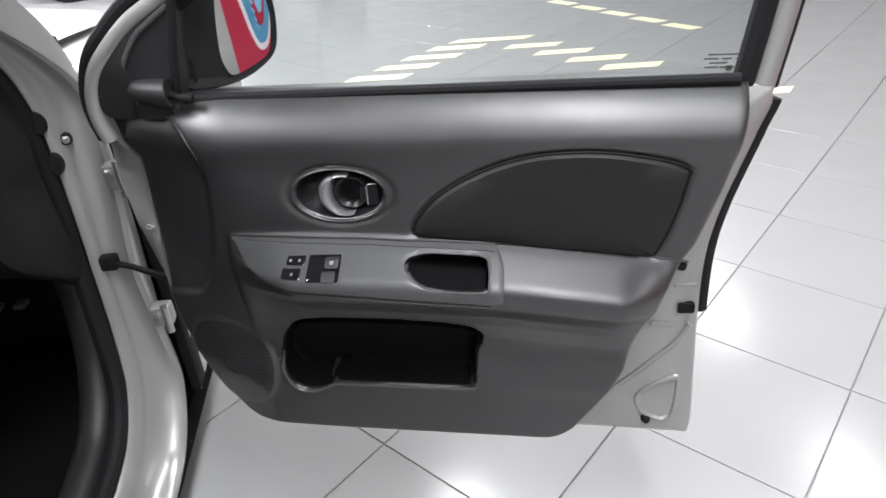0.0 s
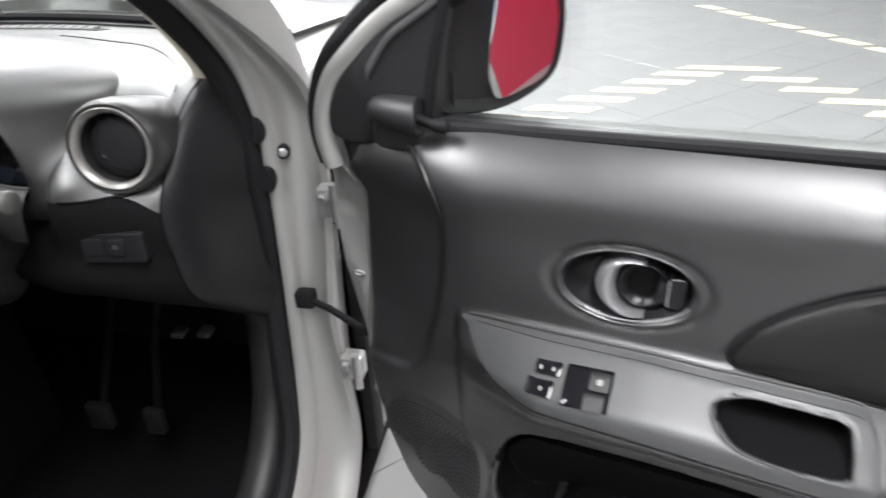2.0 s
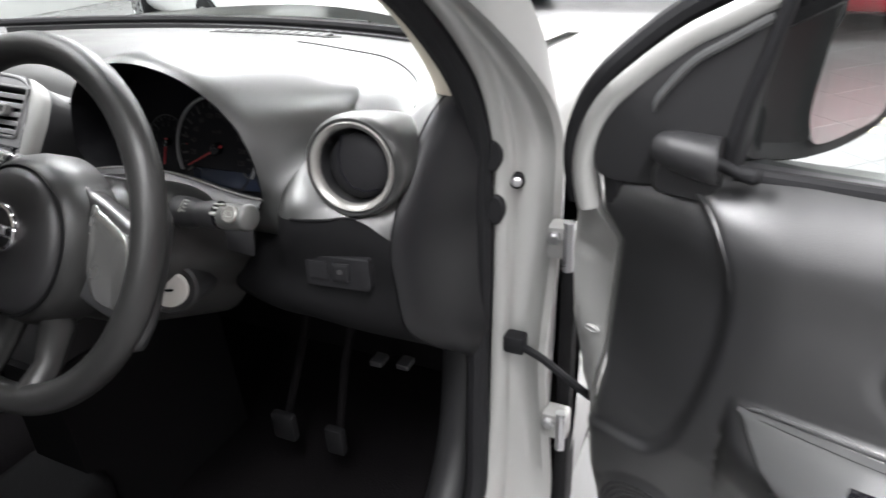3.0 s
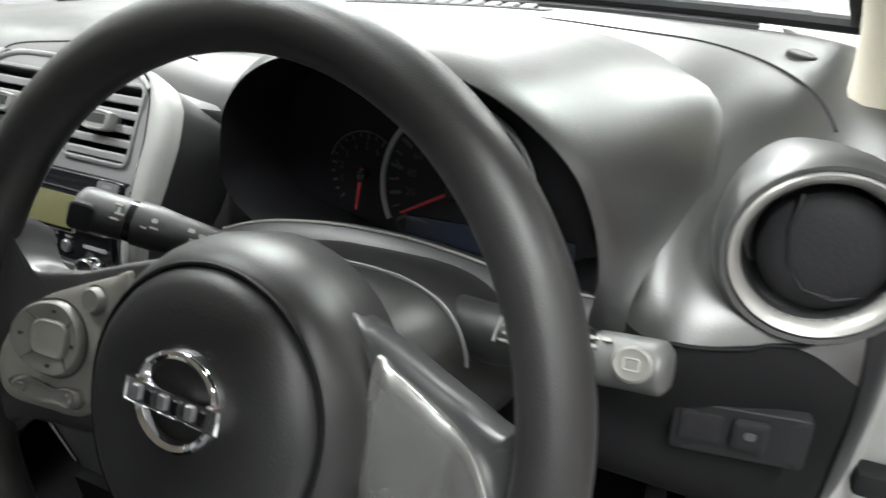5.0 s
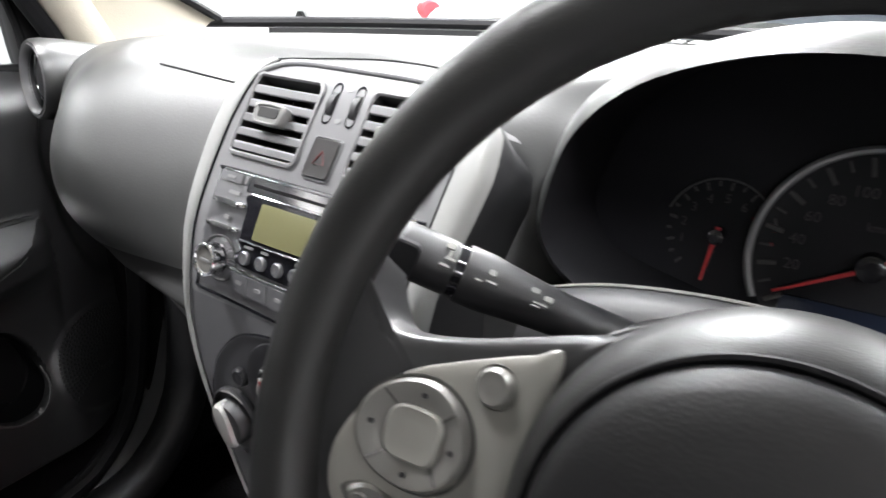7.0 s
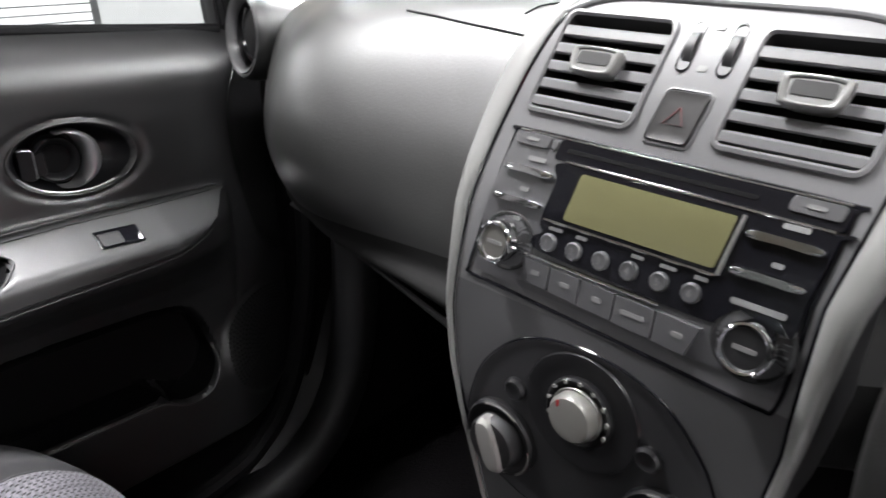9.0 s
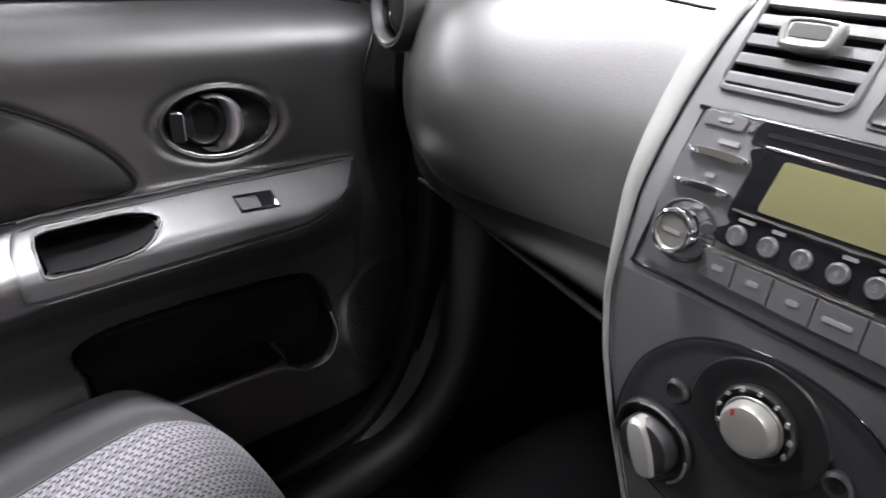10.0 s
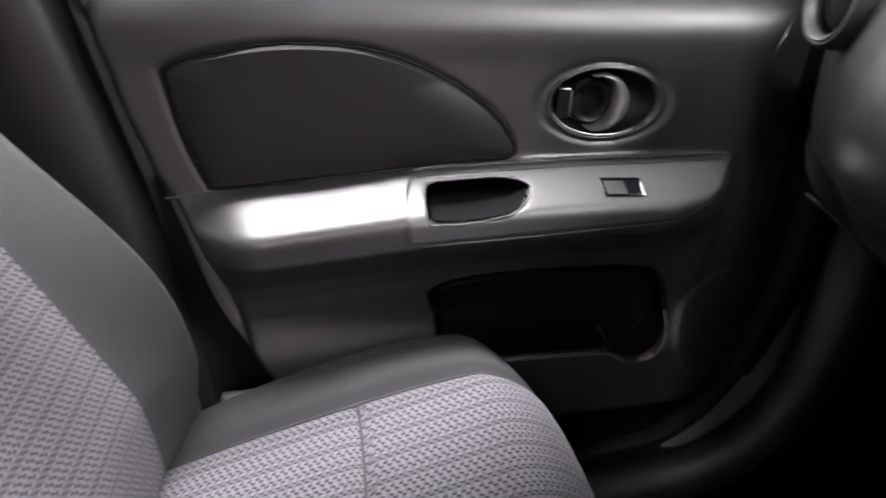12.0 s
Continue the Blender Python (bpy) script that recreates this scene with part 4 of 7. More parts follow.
dash_grid = np.array([curve_points([c[j] for c in dash_cols], nx) for j in range(60)])
cap = int(np.argmin(np.abs(dash_grid[25, :, 0] - 0.672)))
ks = int(np.argmin(np.abs(dash_grid[25, :, 0] - 0.20)))
kx = int(np.argmin(np.abs(dash_grid[33, :, 0] - 0.60)))
kr = int(np.argmin(np.abs(dash_grid[:, kx, 2] - 0.967)))
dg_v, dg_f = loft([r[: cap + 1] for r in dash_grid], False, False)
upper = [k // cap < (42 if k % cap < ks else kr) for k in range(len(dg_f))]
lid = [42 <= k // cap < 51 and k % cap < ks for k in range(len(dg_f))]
part("dash_top", (dg_v, [f for f, u in zip(dg_f, upper) if u]), DASH, dashboard, "grained dark grey upper dash", sharp=60)
# lower dash, lid and end cap have their shade painted into darker plastics
part("dash_lower", (dg_v, [f for f, u, g in zip(dg_f, upper, lid) if not u and not g]), MATT, dashboard, "lower dash, shade put in as black", sharp=60)
part("glovebox_lid", (dg_v, [f for f, g in zip(dg_f, lid) if g]), mat("shade_dark_glovebox_plastic", (0.010, 0.010, 0.010), 0.7, spec=0.12, grain=0.05, grain_size=520, wear=0.08), dashboard, "glovebox lid under the dash, darkened for shade", sharp=60)
part("dash_end_cap", loft([r[cap:] for r in dash_grid], False, False), mat("shade_dark_end_cap_plastic", (0.008, 0.008, 0.009), 0.5, spec=0.25, wear=0.05), dashboard, "dash end cap by the open door, darkened for shade", sharp=60)
part("cap_seam", tube(dash_grid[12:58, cap] + np.array([0.0005, -0.0005, 0]), 0.0014, 6), SHADE_JOINT_BLACK, dashboard)


def on_dash(x, z_from):
    """The dash face's y at x and z, on its rear side."""
    i = int(np.argmin(np.abs(dash_grid[30, :, 0] - x)))
    col = dash_grid[14:52, i]
    k = int(np.argmin(np.abs(col[:, 2] - z_from)))
    return col[k, 1]


# small seams and the light sensor on the upper dash
def dash_at(x, z):
    """The dash's rear slope at x, z."""
    i = int(np.argmin(np.abs(dash_grid[20, :, 0] - x)))
    i = i if dash_grid[20, i, 0] <= x else i - 1
    k = (x - dash_grid[20, i, 0]) / (dash_grid[20, i + 1, 0] - dash_grid[20, i, 0])
    col = (dash_grid[:, i] * (1 - k) + dash_grid[:, i + 1] * k)[14:34]
    return np.array([x, float(np.interp(-z, -col[:, 2], col[:, 1])), z])


def dash_top_at(x, y):
    """The upper dash's surface at x, y."""
    i = int(np.argmin(np.abs(dash_grid[12, :, 0] - x)))
    i = i if dash_grid[12, i, 0] <= x else i - 1
    k = (x - dash_grid[12, i, 0]) / (dash_grid[12, i + 1, 0] - dash_grid[12, i, 0])
    col = (dash_grid[:, i] * (1 - k) + dash_grid[:, i + 1] * k)[:24]
    o = np.argsort(col[:, 1])
    return np.array([x, y, float(np.interp(y, col[o, 1], col[o, 2]))])


part("airbag_seam", tube([dash_at(x, float(np.interp(x, [-0.30, -0.24, -0.15], [1.077, 1.071, 1.059]))) + np.array([0, -0.0003, 0.0004]) for x in np.linspace(-0.275, -0.135, 16)], 0.0011, 6), SHADE_JOINT_BLACK, dashboard)
arc_ = curve_points([(-0.166, -0.118), (-0.155, -0.106), (-0.130, -0.098), (-0.073, -0.090), (0.0, -0.084), (0.045, -0.083), (0.085, -0.086)], 40)
part("stack_groove", tube([dash_top_at(a_, b_) + np.array([0, 0, 0.0002]) for a_, b_ in arc_], 0.0010, 6), SHADE_JOINT_BLACK, dashboard, "dark groove in the dash above the vents")
arc_ = curve_points([(0.33, 0.150), (0.418, 0.124), (0.50, 0.101), (0.557, 0.066), (0.604, 0.025), (0.626, -0.010), (0.638, -0.045)], 40)
part("dash_groove", tube([dash_top_at(a_, b_) + np.array([0, 0, 0.0002]) for a_, b_ in arc_], 0.0014, 6), SHADE_JOINT_BLACK, dashboard, "dark groove curving down to the vent")
sx_ = min((p for p in dash_grid[:14].reshape(-1, 3)), key=lambda p: math.hypot(p[0] - 0.61, p[1] - 0.07))
part("light_sensor", puck(oriented(sx_, (1, 0, -0.25), (0, 1, 0), (0.24, 0.05, 0.97)), oval(0, 0, 0.013, 0.011, 20), [(0, -0.004), (0, 0.002), (0.002, 0.003), (0.004, 0.0025)]), DARK, dashboard, "small round light sensor")
# glovebox lip
lip_x = np.linspace(-0.60, -0.128, 32)
part("glovebox_lip", tube([(x, np.interp(x, [-0.6, -0.548, -0.13], [-0.07, -0.084, -0.237]) - 0.004, np.interp(x, [-0.6, -0.548, -0.13], [0.797, 0.801, 0.848])) for x in lip_x], 0.0030, 8), PAD, dashboard, "lower lip of the glovebox")
# defroster grille
part("defroster_slot", loft([[dash_top_at(x, screen_y(x) - dy) + np.array([0, 0, dz]) for dy, dz in ((0.118, -0.004), (0.118, 0.0012), (0.082, 0.0012), (0.082, -0.004))] for x in np.linspace(0.02, 0.33, 24)]), SHADE_JOINT_BLACK, dashboard, "dark defroster slot")
for k in range(11):
    x = 0.03 + 0.026 * k
    c_ = dash_top_at(x + 0.009, screen_y(x) - 0.10)
    part("defroster_slat", box((x, c_[1] - 0.016, c_[2] - 0.002), (x + 0.019, c_[1] + 0.016, c_[2] + 0.0045), 0.002, 1), DARK, dashboard)


def round_vent(c, aim, name, ring, size):
    aim = np.array(aim, float)
    aim /= np.linalg.norm(aim)
    ex = np.cross((0, 0, 1), aim)
    ex /= np.linalg.norm(ex)
    V = oriented(c, ex, np.cross(aim, ex), aim)
    k = size / 0.055
    vent = part(name, puck(V, oval(0, 0, 0.0585 * k, 0.0585 * k, 48), [(0.016 * k, -0.13), (0.007 * k, -0.08), (0.001 * k, -0.035), (0.0, -0.012), (0.0015 * k, -0.003), (0.0045 * k, 0.0015), (0.0075 * k, 0.0010), (0.009 * k, -0.003)], False), DASH, dashboard, "round air vent in a rounded pod", sharp=60)
    part("vent_ring", puck(V, oval(0, 0, 0.0505 * k, 0.0505 * k, 48), [(-0.001, -0.006), (0.0, 0.0005), (0.0015 * k, 0.0022), (0.004 * k, 0.0010), (0.0075 * k, -0.0030), (0.0085 * k, -0.008)], False), ring, vent, "satin vent ring", sharp=60)
    part("vent_bowl", puck(V, oval(0, 0, 0.0425 * k, 0.0425 * k, 40), [(0, -0.006), (0.001, -0.020), (0.004, -0.036)]), DARK, vent, "black vent bowl")
    part("vent_disc", puck(V, oval(0.004 * k, -0.001, 0.0375 * k, 0.0375 * k, 40), [(0, -0.026), (0.001, -0.014), (0.005, -0.010), (0.015, -0.0075), (0.03, -0.007)]), RUBBER, vent, "black swivelling vent disc")
    part("vent_rib", tube([V(u * k, v * k, d) for u, v, d in ((-0.014, 0.034, -0.0095), (-0.0185, 0.012, -0.0080), (-0.016, -0.008, -0.0075), (-0.005, -0.023, -0.0080), (0.012, -0.028, -0.0090), (0.028, -0.024, -0.0105))], 0.0014, 6), GLOSS, vent)


round_vent((0.632, -0.192, 1.026), (0.10, -1, 0.14), "driver_vent", RING, 0.055)
round_vent((-0.545, -0.150, 1.038), (-0.15, -1, 0.12), "passenger_vent", STACK, 0.048)

# fuse panel, coin tray and small switches below the driver's vent
part("knee_seam", tube([(x, on_dash(x, 0.968) - 0.001, 0.967) for x in np.linspace(0.561, 0.660, 12)], 0.0014, 6), SHADE_JOINT_BLACK, dashboard)
SWP = oriented((0.610, -0.2120, 0.901), (1, 0.12, 0), (0, 0.05, 1), (0.1, -1, 0))
sp_ = part("switch_plate", puck(SWP, rrect(0, 0, 0.082, 0.040, 0.004), [(0, -0.012), (0, 0.001), (0.002, 0.002)]), RUBBER, dashboard, "black switch plate")
part("level_switch", puck(SWP, rrect(0.006, 0.002, 0.022, 0.024, 0.003), [(0, 0.0), (0.0005, 0.005), (0.003, 0.006)]), RUBBER, sp_, "headlamp level switch")
part("switch_mark", prism(SWP, rrect(0.006, 0.004, 0.007, 0.006, 0.002, 3), 0.0058, 0.0066), DIM, sp_, "white printed symbol", smooth=False)
part("blank_cover", puck(SWP, rrect(-0.024, 0.002, 0.026, 0.024, 0.003), [(0, 0.0), (0.0005, 0.0035), (0.003, 0.004)]), RUBBER, sp_, "blank switch cover")
part("mirror_knob", puck(oriented((0.520, -0.198, 0.858), (1, 0, 0), (0, 0.1, 1), (0, -1, 0.1)), oval(0, 0, 0.012, 0.012, 20), [(0, -0.02), (0, 0.004), (0.003, 0.006)]), DARK, dashboard, "small black knob")
for x, y, z in ((0.598, -0.062, 0.655), (0.560, -0.075, 0.660)):
    part("bonnet_lever", box((x - 0.010, y - 0.006, z - 0.006), (x + 0.010, y + 0.02, z + 0.004), 0.002), DARK, dashboard, "small release lever")
for x, y, z, w in ((0.30, -0.02, 0.40, 0.05), (0.40, 0.0, 0.38, 0.04)):
    # pedal arms share the footwell's shade-darkened colour
    pd = part("pedal_arm", tube([(x, 0.12, 0.62), (x, 0.06, 0.52), (x, y + 0.015, z + 0.02)], 0.008, 8), CARPET, dashboard, "pedal arm darkened for shade")
    part("pedal_pad", box((x - w / 2, y - 0.012, z - 0.03), (x + w / 2, y + 0.008, z + 0.03), 0.006), RUBBER, pd, "ribbed rubber pedal pad")

# ---- instrument cluster ----
cluster = thing("instrument_cluster", (0.35, -0.10, 0.95), "dark hooded instrument cluster with a large speedometer", "instrument cluster")
HOOD = curve_points([(0.184, 0.998), (0.188, 1.032), (0.205, 1.072), (0.243, 1.104), (0.300, 1.123), (0.355, 1.127), (0.410, 1.116), (0.455, 1.094), (0.492, 1.058), (0.509, 1.005),
                     (0.500, 0.960), (0.45, 0.940), (0.35, 0.940), (0.25, 0.958), (0.206, 0.972)], 75, True)
# where the hood meets the dash, point for point with its mouth
CREASE = curve_points([(0.160, -0.100, 0.995), (0.158, -0.060, 1.040), (0.170, 0.020, 1.076), (0.220, 0.090, 1.080), (0.300, 0.130, 1.080), (0.380, 0.130, 1.079), (0.455, 0.105, 1.077), (0.518, 0.045, 1.074), (0.556, -0.025, 1.067), (0.566, -0.118, 1.033),
                       (0.570, -0.221, 0.965), (0.53, -0.19, 0.925), (0.35, -0.15, 0.920), (0.22, -0.13, 0.935), (0.170, -0.115, 0.955)], 75, True)
hc = HOOD.mean(0)


def hood_ring(y, s):
    out = []
    for a, b in HOOD:
        dx, dz = a - hc[0], b - hc[1]
        out.append((hc[0] + dx * s, y + 0.10 * max(0.0, (1.0 - b)) + 0.02 * max(0, -dx) / 0.15, hc[1] + dz * s))
    return np.array(out)


def mound_ring(k):
    """The hood's outer skin, from its mouth (0) to the dash (1), swelling between the two."""
    m = hood_ring(-0.203, 1.0)
    out = m + (CREASE - m) * k
    away = np.stack([HOOD[:, 0] - hc[0], np.zeros(75), HOOD[:, 1] - hc[1]], -1)
    away /= np.linalg.norm(away, axis=1)[:, None]
    up = np.clip(away[:, 2:3], 0.0, 1.0)
    swell = 0.006 * math.sin(min(k / 0.05, 1) * math.pi / 2) + 0.017 * math.sin(math.pi * k) ** 0.8
    return out + away * swell * (1 - k**4) * (0.45 + 0.55 * up)


part("hood", loft([mound_ring(k) for k in (0.0, 0.006, 0.02, 0.05, 0.10, 0.18, 0.28, 0.40, 0.52, 0.64, 0.76, 0.86, 0.94, 1.0)], True, False), DASH, cluster, "grained dark hood", sharp=60)
part("hood_inside", loft([hood_ring(-0.110, 0.93), hood_ring(-0.165, 0.965), hood_ring(-0.197, 0.985), hood_ring(-0.205, 1.0)], True, False), mat("matt_black", (0.005, 0.005, 0.006), 0.8, spec=0.1), cluster, "matt black inside of the hood")
lipc = curve_points([(0.188, 0.966), (0.215, 0.976), (0.25, 0.985), (0.30, 0.9915), (0.35, 0.9925), (0.38, 0.9905), (0.413, 0.986), (0.45, 0.979), (0.49, 0.974), (0.508, 0.974)], 48)
part("lower_lip", loft([[(x, y, z + dz) for x, z in lipc] for y, dz in ((-0.130, -0.045), (-0.185, -0.006), (-0.199, -0.0005), (-0.203, -0.001), (-0.212, -0.006), (-0.225, -0.022), (-0.232, -0.06))], False, False), DARK, cluster, "rounded lower lip of the cluster opening", sharp=60)
part("lip_bead", tube([(x, -0.2000, z + 0.0003) for x, z in lipc], 0.0012, 6), RING, cluster, "thin satin bead along the lip")
CF = lambda u, v, d: (u, -0.112 + 0.25 * (v - 1.0) - d, v)
part("dial_plate", puck(CF, HOOD + (HOOD - hc) * -0.03, [(0, -0.004), (0, 0.0)]), mat("dial_black", (0.006, 0.006, 0.008), 0.6, spec=0.2, wear=0.03), cluster, "black dial plate")
sc, tc_ = (0.3700, 0.9955), (0.2805, 0.9965)
a = np.radians(np.linspace(-28, 208, 60))
part("speedometer_ring", tube(np.array([CF(sc[0] + 0.068 * math.cos(t), sc[1] + 0.068 * math.sin(t), 0.006) for t in a]), 0.0026, 8), LEVER, cluster, "satin silver dial ring")
part("speedometer_dish", puck(CF, oval(*sc, 0.066, 0.066, 48), [(0, 0.005), (0.010, 0.001), (0.02, 0.001)]), mat("dish_black", (0.008, 0.008, 0.010), 0.5, spec=0.2), cluster, "dark sloping dial dish")
part("tachometer_ring", tube(np.array([CF(tc_[0] + 0.036 * math.cos(t), tc_[1] + 0.036 * math.sin(t), 0.002) for t in np.radians(np.linspace(20, 160, 30))]), 0.0007, 6), GREY, cluster, "thin dial ring")
for k in range(23):
    t = radians(212 - 244 * k / 22)
    big = k % 2 == 0
    d = np.array([math.cos(t), math.sin(t)])
    n = np.array([-d[1], d[0]])
    p0, p1, w = d * (0.052 if big else 0.056), d * 0.063, 0.0013 if big else 0.0007
    part("speed_tick", prism(CF, [np.array(sc) + p0 - n * w, np.array(sc) + p1 - n * w, np.array(sc) + p1 + n * w, np.array(sc) + p0 + n * w], 0.0028 if big else 0.003, 0.0042), DIM, cluster, smooth=False)
for k in range(17):
    t = radians(225 - 225 * k / 16)
    d = np.array([math.cos(t), math.sin(t)])
    n = np.array([-d[1], d[0]])
    p0, p1, w = d * (0.029 if k % 2 == 0 else 0.031), d * 0.034, 0.0008
    part("rev_tick", prism(CF, [np.array(tc_) + p0 - n * w, np.array(tc_) + p1 - n * w, np.array(tc_) + p1 + n * w, np.array(tc_) + p0 + n * w], 0.0005, 0.0015), DIMRED if k > 12 else DIM, cluster, smooth=False)
for k in range(1, 12):
    t = radians(212 - 244 * k / 11.5)
    part("speed_number", text_geo(str(20 * k), 0.0095, lambda u, v, d, t=t: CF(sc[0] + 0.043 * math.cos(t) + u, sc[1] + 0.043 * math.sin(t) + v, 0.003)), DIM, cluster, smooth=False)
for k in range(1, 9):
    t = radians(225 - 225 * k / 8)
    part("rev_number", text_geo(str(k), 0.0085, lambda u, v, d, t=t: CF(tc_[0] + 0.0235 * math.cos(t) + u, tc_[1] + 0.0235 * math.sin(t) + v, 0.002)), DIMRED if k > 6 else DIM, cluster, smooth=False)
part("unit_text", text_geo("km/h", 0.0075, lambda u, v, d: CF(sc[0] + u, sc[1] + 0.022 + v, 0.003)), DIM, cluster, smooth=False)
for c0, r0, r1, ang, nm in ((sc, -0.012, 0.055, 207, "speed_needle"), (tc_, -0.006, 0.030, 262, "rev_needle")):
    d = np.array([math.cos(radians(ang)), math.sin(radians(ang))])
    n = np.array([-d[1], d[0]])
    part(nm, prism(CF, [np.array(c0) + d * r0 - n * 0.0016, np.array(c0) + d * r1 - n * 0.0007, np.array(c0) + d * r1 + n * 0.0007, np.array(c0) + d * r0 + n * 0.0016], 0.006, 0.008), NEEDLE, cluster, "red pointer", smooth=False)
    part("pointer_hub", puck(CF, oval(*c0, 0.008 if c0 is sc else 0.005, 0.008 if c0 is sc else 0.005, 20), [(0, 0), (0, 0.009), (0.002, 0.010)]), GLOSS, cluster, "black pointer hub")
part("trip_display", puck(CF, rrect(0.400, 0.957, 0.150, 0.022, 0.004), [(0, 0), (0, 0.003), (0.001, 0.0035)]), mat("display_blue_black", (0.012, 0.017, 0.032), 0.15), cluster, "dark blue trip display")

# ---- steering wheel and column ----
WC, WV, WN = np.array([0.356, -0.395, 1.007]), np.array([0, 0.438, 0.899]), np.array([0, -0.899, 0.438])
RR, TW = 0.1795, radians(3)
steering_wheel = thing("steering_wheel", WC, "black three-spoke steering wheel with control buttons", "steering wheel")
EX = np.array([1.0, 0, 0])
SR = oriented(WC, math.cos(TW) * EX - math.sin(TW) * WV, math.cos(TW) * WV + math.sin(TW) * EX, WN)
SW = lambda u, v, d: SR(u, v, d - 0.018)
HX, HY = 0.0060, -0.0110  # the hub's middle
a = np.linspace(0, 2 * np.pi, 96, endpoint=False)
part("rim", tube(np.array([SR(RR * math.sin(t), RR * math.cos(t), 0) for t in a]), 0.0163, 18, closed=True), LEATHER, steering_wheel, "black grained rim")
body = curve_points([(HX + 0.0875 * math.sin(t), HY + (0.0870 if math.cos(t) > 0 else 0.095) * math.cos(t)) for t in np.linspace(0, 2 * np.pi, 16, endpoint=False)], 72, True)
part("hub_shell", puck(SW, body, [(0.02, -0.05), (0.0, -0.03), (0.0, -0.006), (0.0025, 0.006), (0.007, 0.016), (0.013, 0.023), (0.018, 0.0255)]), LEATHER, steering_wheel, "black grained hub")
bag = curve_points([(HX + 0.0715 * math.sin(t), HY + (0.0715 if math.cos(t) > 0 else 0.082) * math.cos(t)) for t in np.linspace(0, 2 * np.pi, 16, endpoint=False)], 72, True)
part("airbag_seam", tube(np.array([SW(u, v, 0.0262) for u, v in bag]), 0.0015, 6, closed=True), SHADE_JOINT_BLACK, steering_wheel, "dark joint round the airbag cover")
part("airbag_cover", puck(SW, bag, [(0.0012, 0.018), (0.0016, 0.0262), (0.004, 0.0300), (0.010, 0.0335), (0.022, 0.0368), (0.04, 0.039)]), mat("airbag_skin", (0.0115, 0.0113, 0.0122), 0.46, grain=0.14, grain_size=620, wear=0.06), steering_wheel, "smooth black airbag cover")
EMX, EMY = 0.0068, -0.0030
em = part("emblem", puck(SW, oval(EMX, EMY, 0.0262, 0.0252, 56), [(0, 0.036), (0.0, 0.0425), (0.001, 0.0448), (0.0026, 0.0456), (0.0050, 0.0440), (0.0062, 0.0405)], False), CHROME, steering_wheel, "chrome emblem ring with a cross bar")
part("emblem_bar", puck(SW, rrect(EMX, EMY - 0.0005, 0.0580, 0.0118, 0.001, 3), [(0, 0.038), (0, 0.0462), (0.001, 0.0474), (0.0018, 0.0466)]), CHROME, em, "chrome cross bar")
for k in range(6):
    part("emblem_stroke", puck(SW, rrect(EMX - 0.0205 + 0.0082 * k, EMY - 0.0005, 0.0046, 0.0072, 0.0008, 3), [(0, 0.046), (0, 0.0478), (0.0004, 0.0482)]), GLOSS if k % 2 else LEVER, em, "raised stroke on the bar")
WARM = mat("warm_grey_plastic", (0.20, 0.195, 0.178), 0.36, metal=0.2, wear=0.06)
for side in (-1, 1):
    PW = lambda u, v, d: SW(u, v, d + 0.015 * float(step(0.120, 0.168, abs(u - HX))))
    sp = curve_points([(HX + side * u, v) for u, v in ((0.050, 0.046), (0.068, 0.0465), (0.080, 0.0430), (0.092, 0.0385), (0.106, 0.0330), (0.122, 0.0270), (0.138, 0.0225), (0.150, 0.0215), (0.159, 0.0250), (0.166, 0.0350), (0.173, 0.0480), (0.178, 0.020),
                                                      (0.176, -0.060), (0.166, -0.090), (0.157, -0.078), (0.146, -0.072), (0.123, -0.072), (0.10, -0.068), (0.075, -0.062), (0.05, -0.05))], 120, True)
    part("spoke", puck(PW, sp, [(0.008, -0.026), (0.0, -0.016), (0.0, -0.006), (0.0008, -0.002), (0.0025, 0.0), (0.006, 0.0014), (0.012, 0.002)]), SPOKE, steering_wheel, "smooth satin black upper spoke", sharp=60)
    lo = [SW(HX + side * u, v, d) for u, v, d in ((0.040, -0.170, 0.014), (0.038, -0.14, -0.004), (0.034, -0.10, -0.012), (0.03, -0.08, -0.004))]
    part("spoke", tube(lo, [0.017, 0.014, 0.018, 0.02], 12, up=WN), LEATHER, steering_wheel, "black lower spoke")
    pod = curve_points([(HX + side * u, v) for u, v in ((0.0795, 0.0350), (0.090, 0.0318), (0.104, 0.0258), (0.122, 0.0172), (0.138, 0.0080), (0.150, -0.008), (0.1580, -0.032), (0.1520, -0.0535), (0.134, -0.0590), (0.108, -0.0575), (0.094, -0.050), (0.084, -0.03), (0.080, 0.0))], 72, True)
    part("control_pod" if side < 0 else "spoke_insert", puck(PW, pod, [(0, -0.01), (0, 0.0048), (0.0005, 0.0060), (0.0015, 0.0066), (0.005, 0.0075), (0.009, 0.0079)]), SILVER if side > 0 else WARM, steering_wheel,
         "warm grey button pod" if side < 0 else "bright silver spoke insert")
GREYB = mat("button_grey", (0.135, 0.132, 0.122), 0.38, metal=0.2, wear=0.06)
GAP = mat("button_gap_dark", (0.035, 0.034, 0.031), 0.5, wear=0.05)
DX, DY = -0.1195, -0.0140
PV = lambda u, v, d: SW(u, v, d + 0.015 * float(step(0.120, 0.168, abs(u - HX))))
part("dial_well", puck(PV, oval(DX, DY, 0.0252, 0.0240, 40), [(0, 0.005), (0, 0.0086), (0.001, 0.0088), (0.0015, 0.0074)]), GAP, steering_wheel, "dark gap round the control pad")
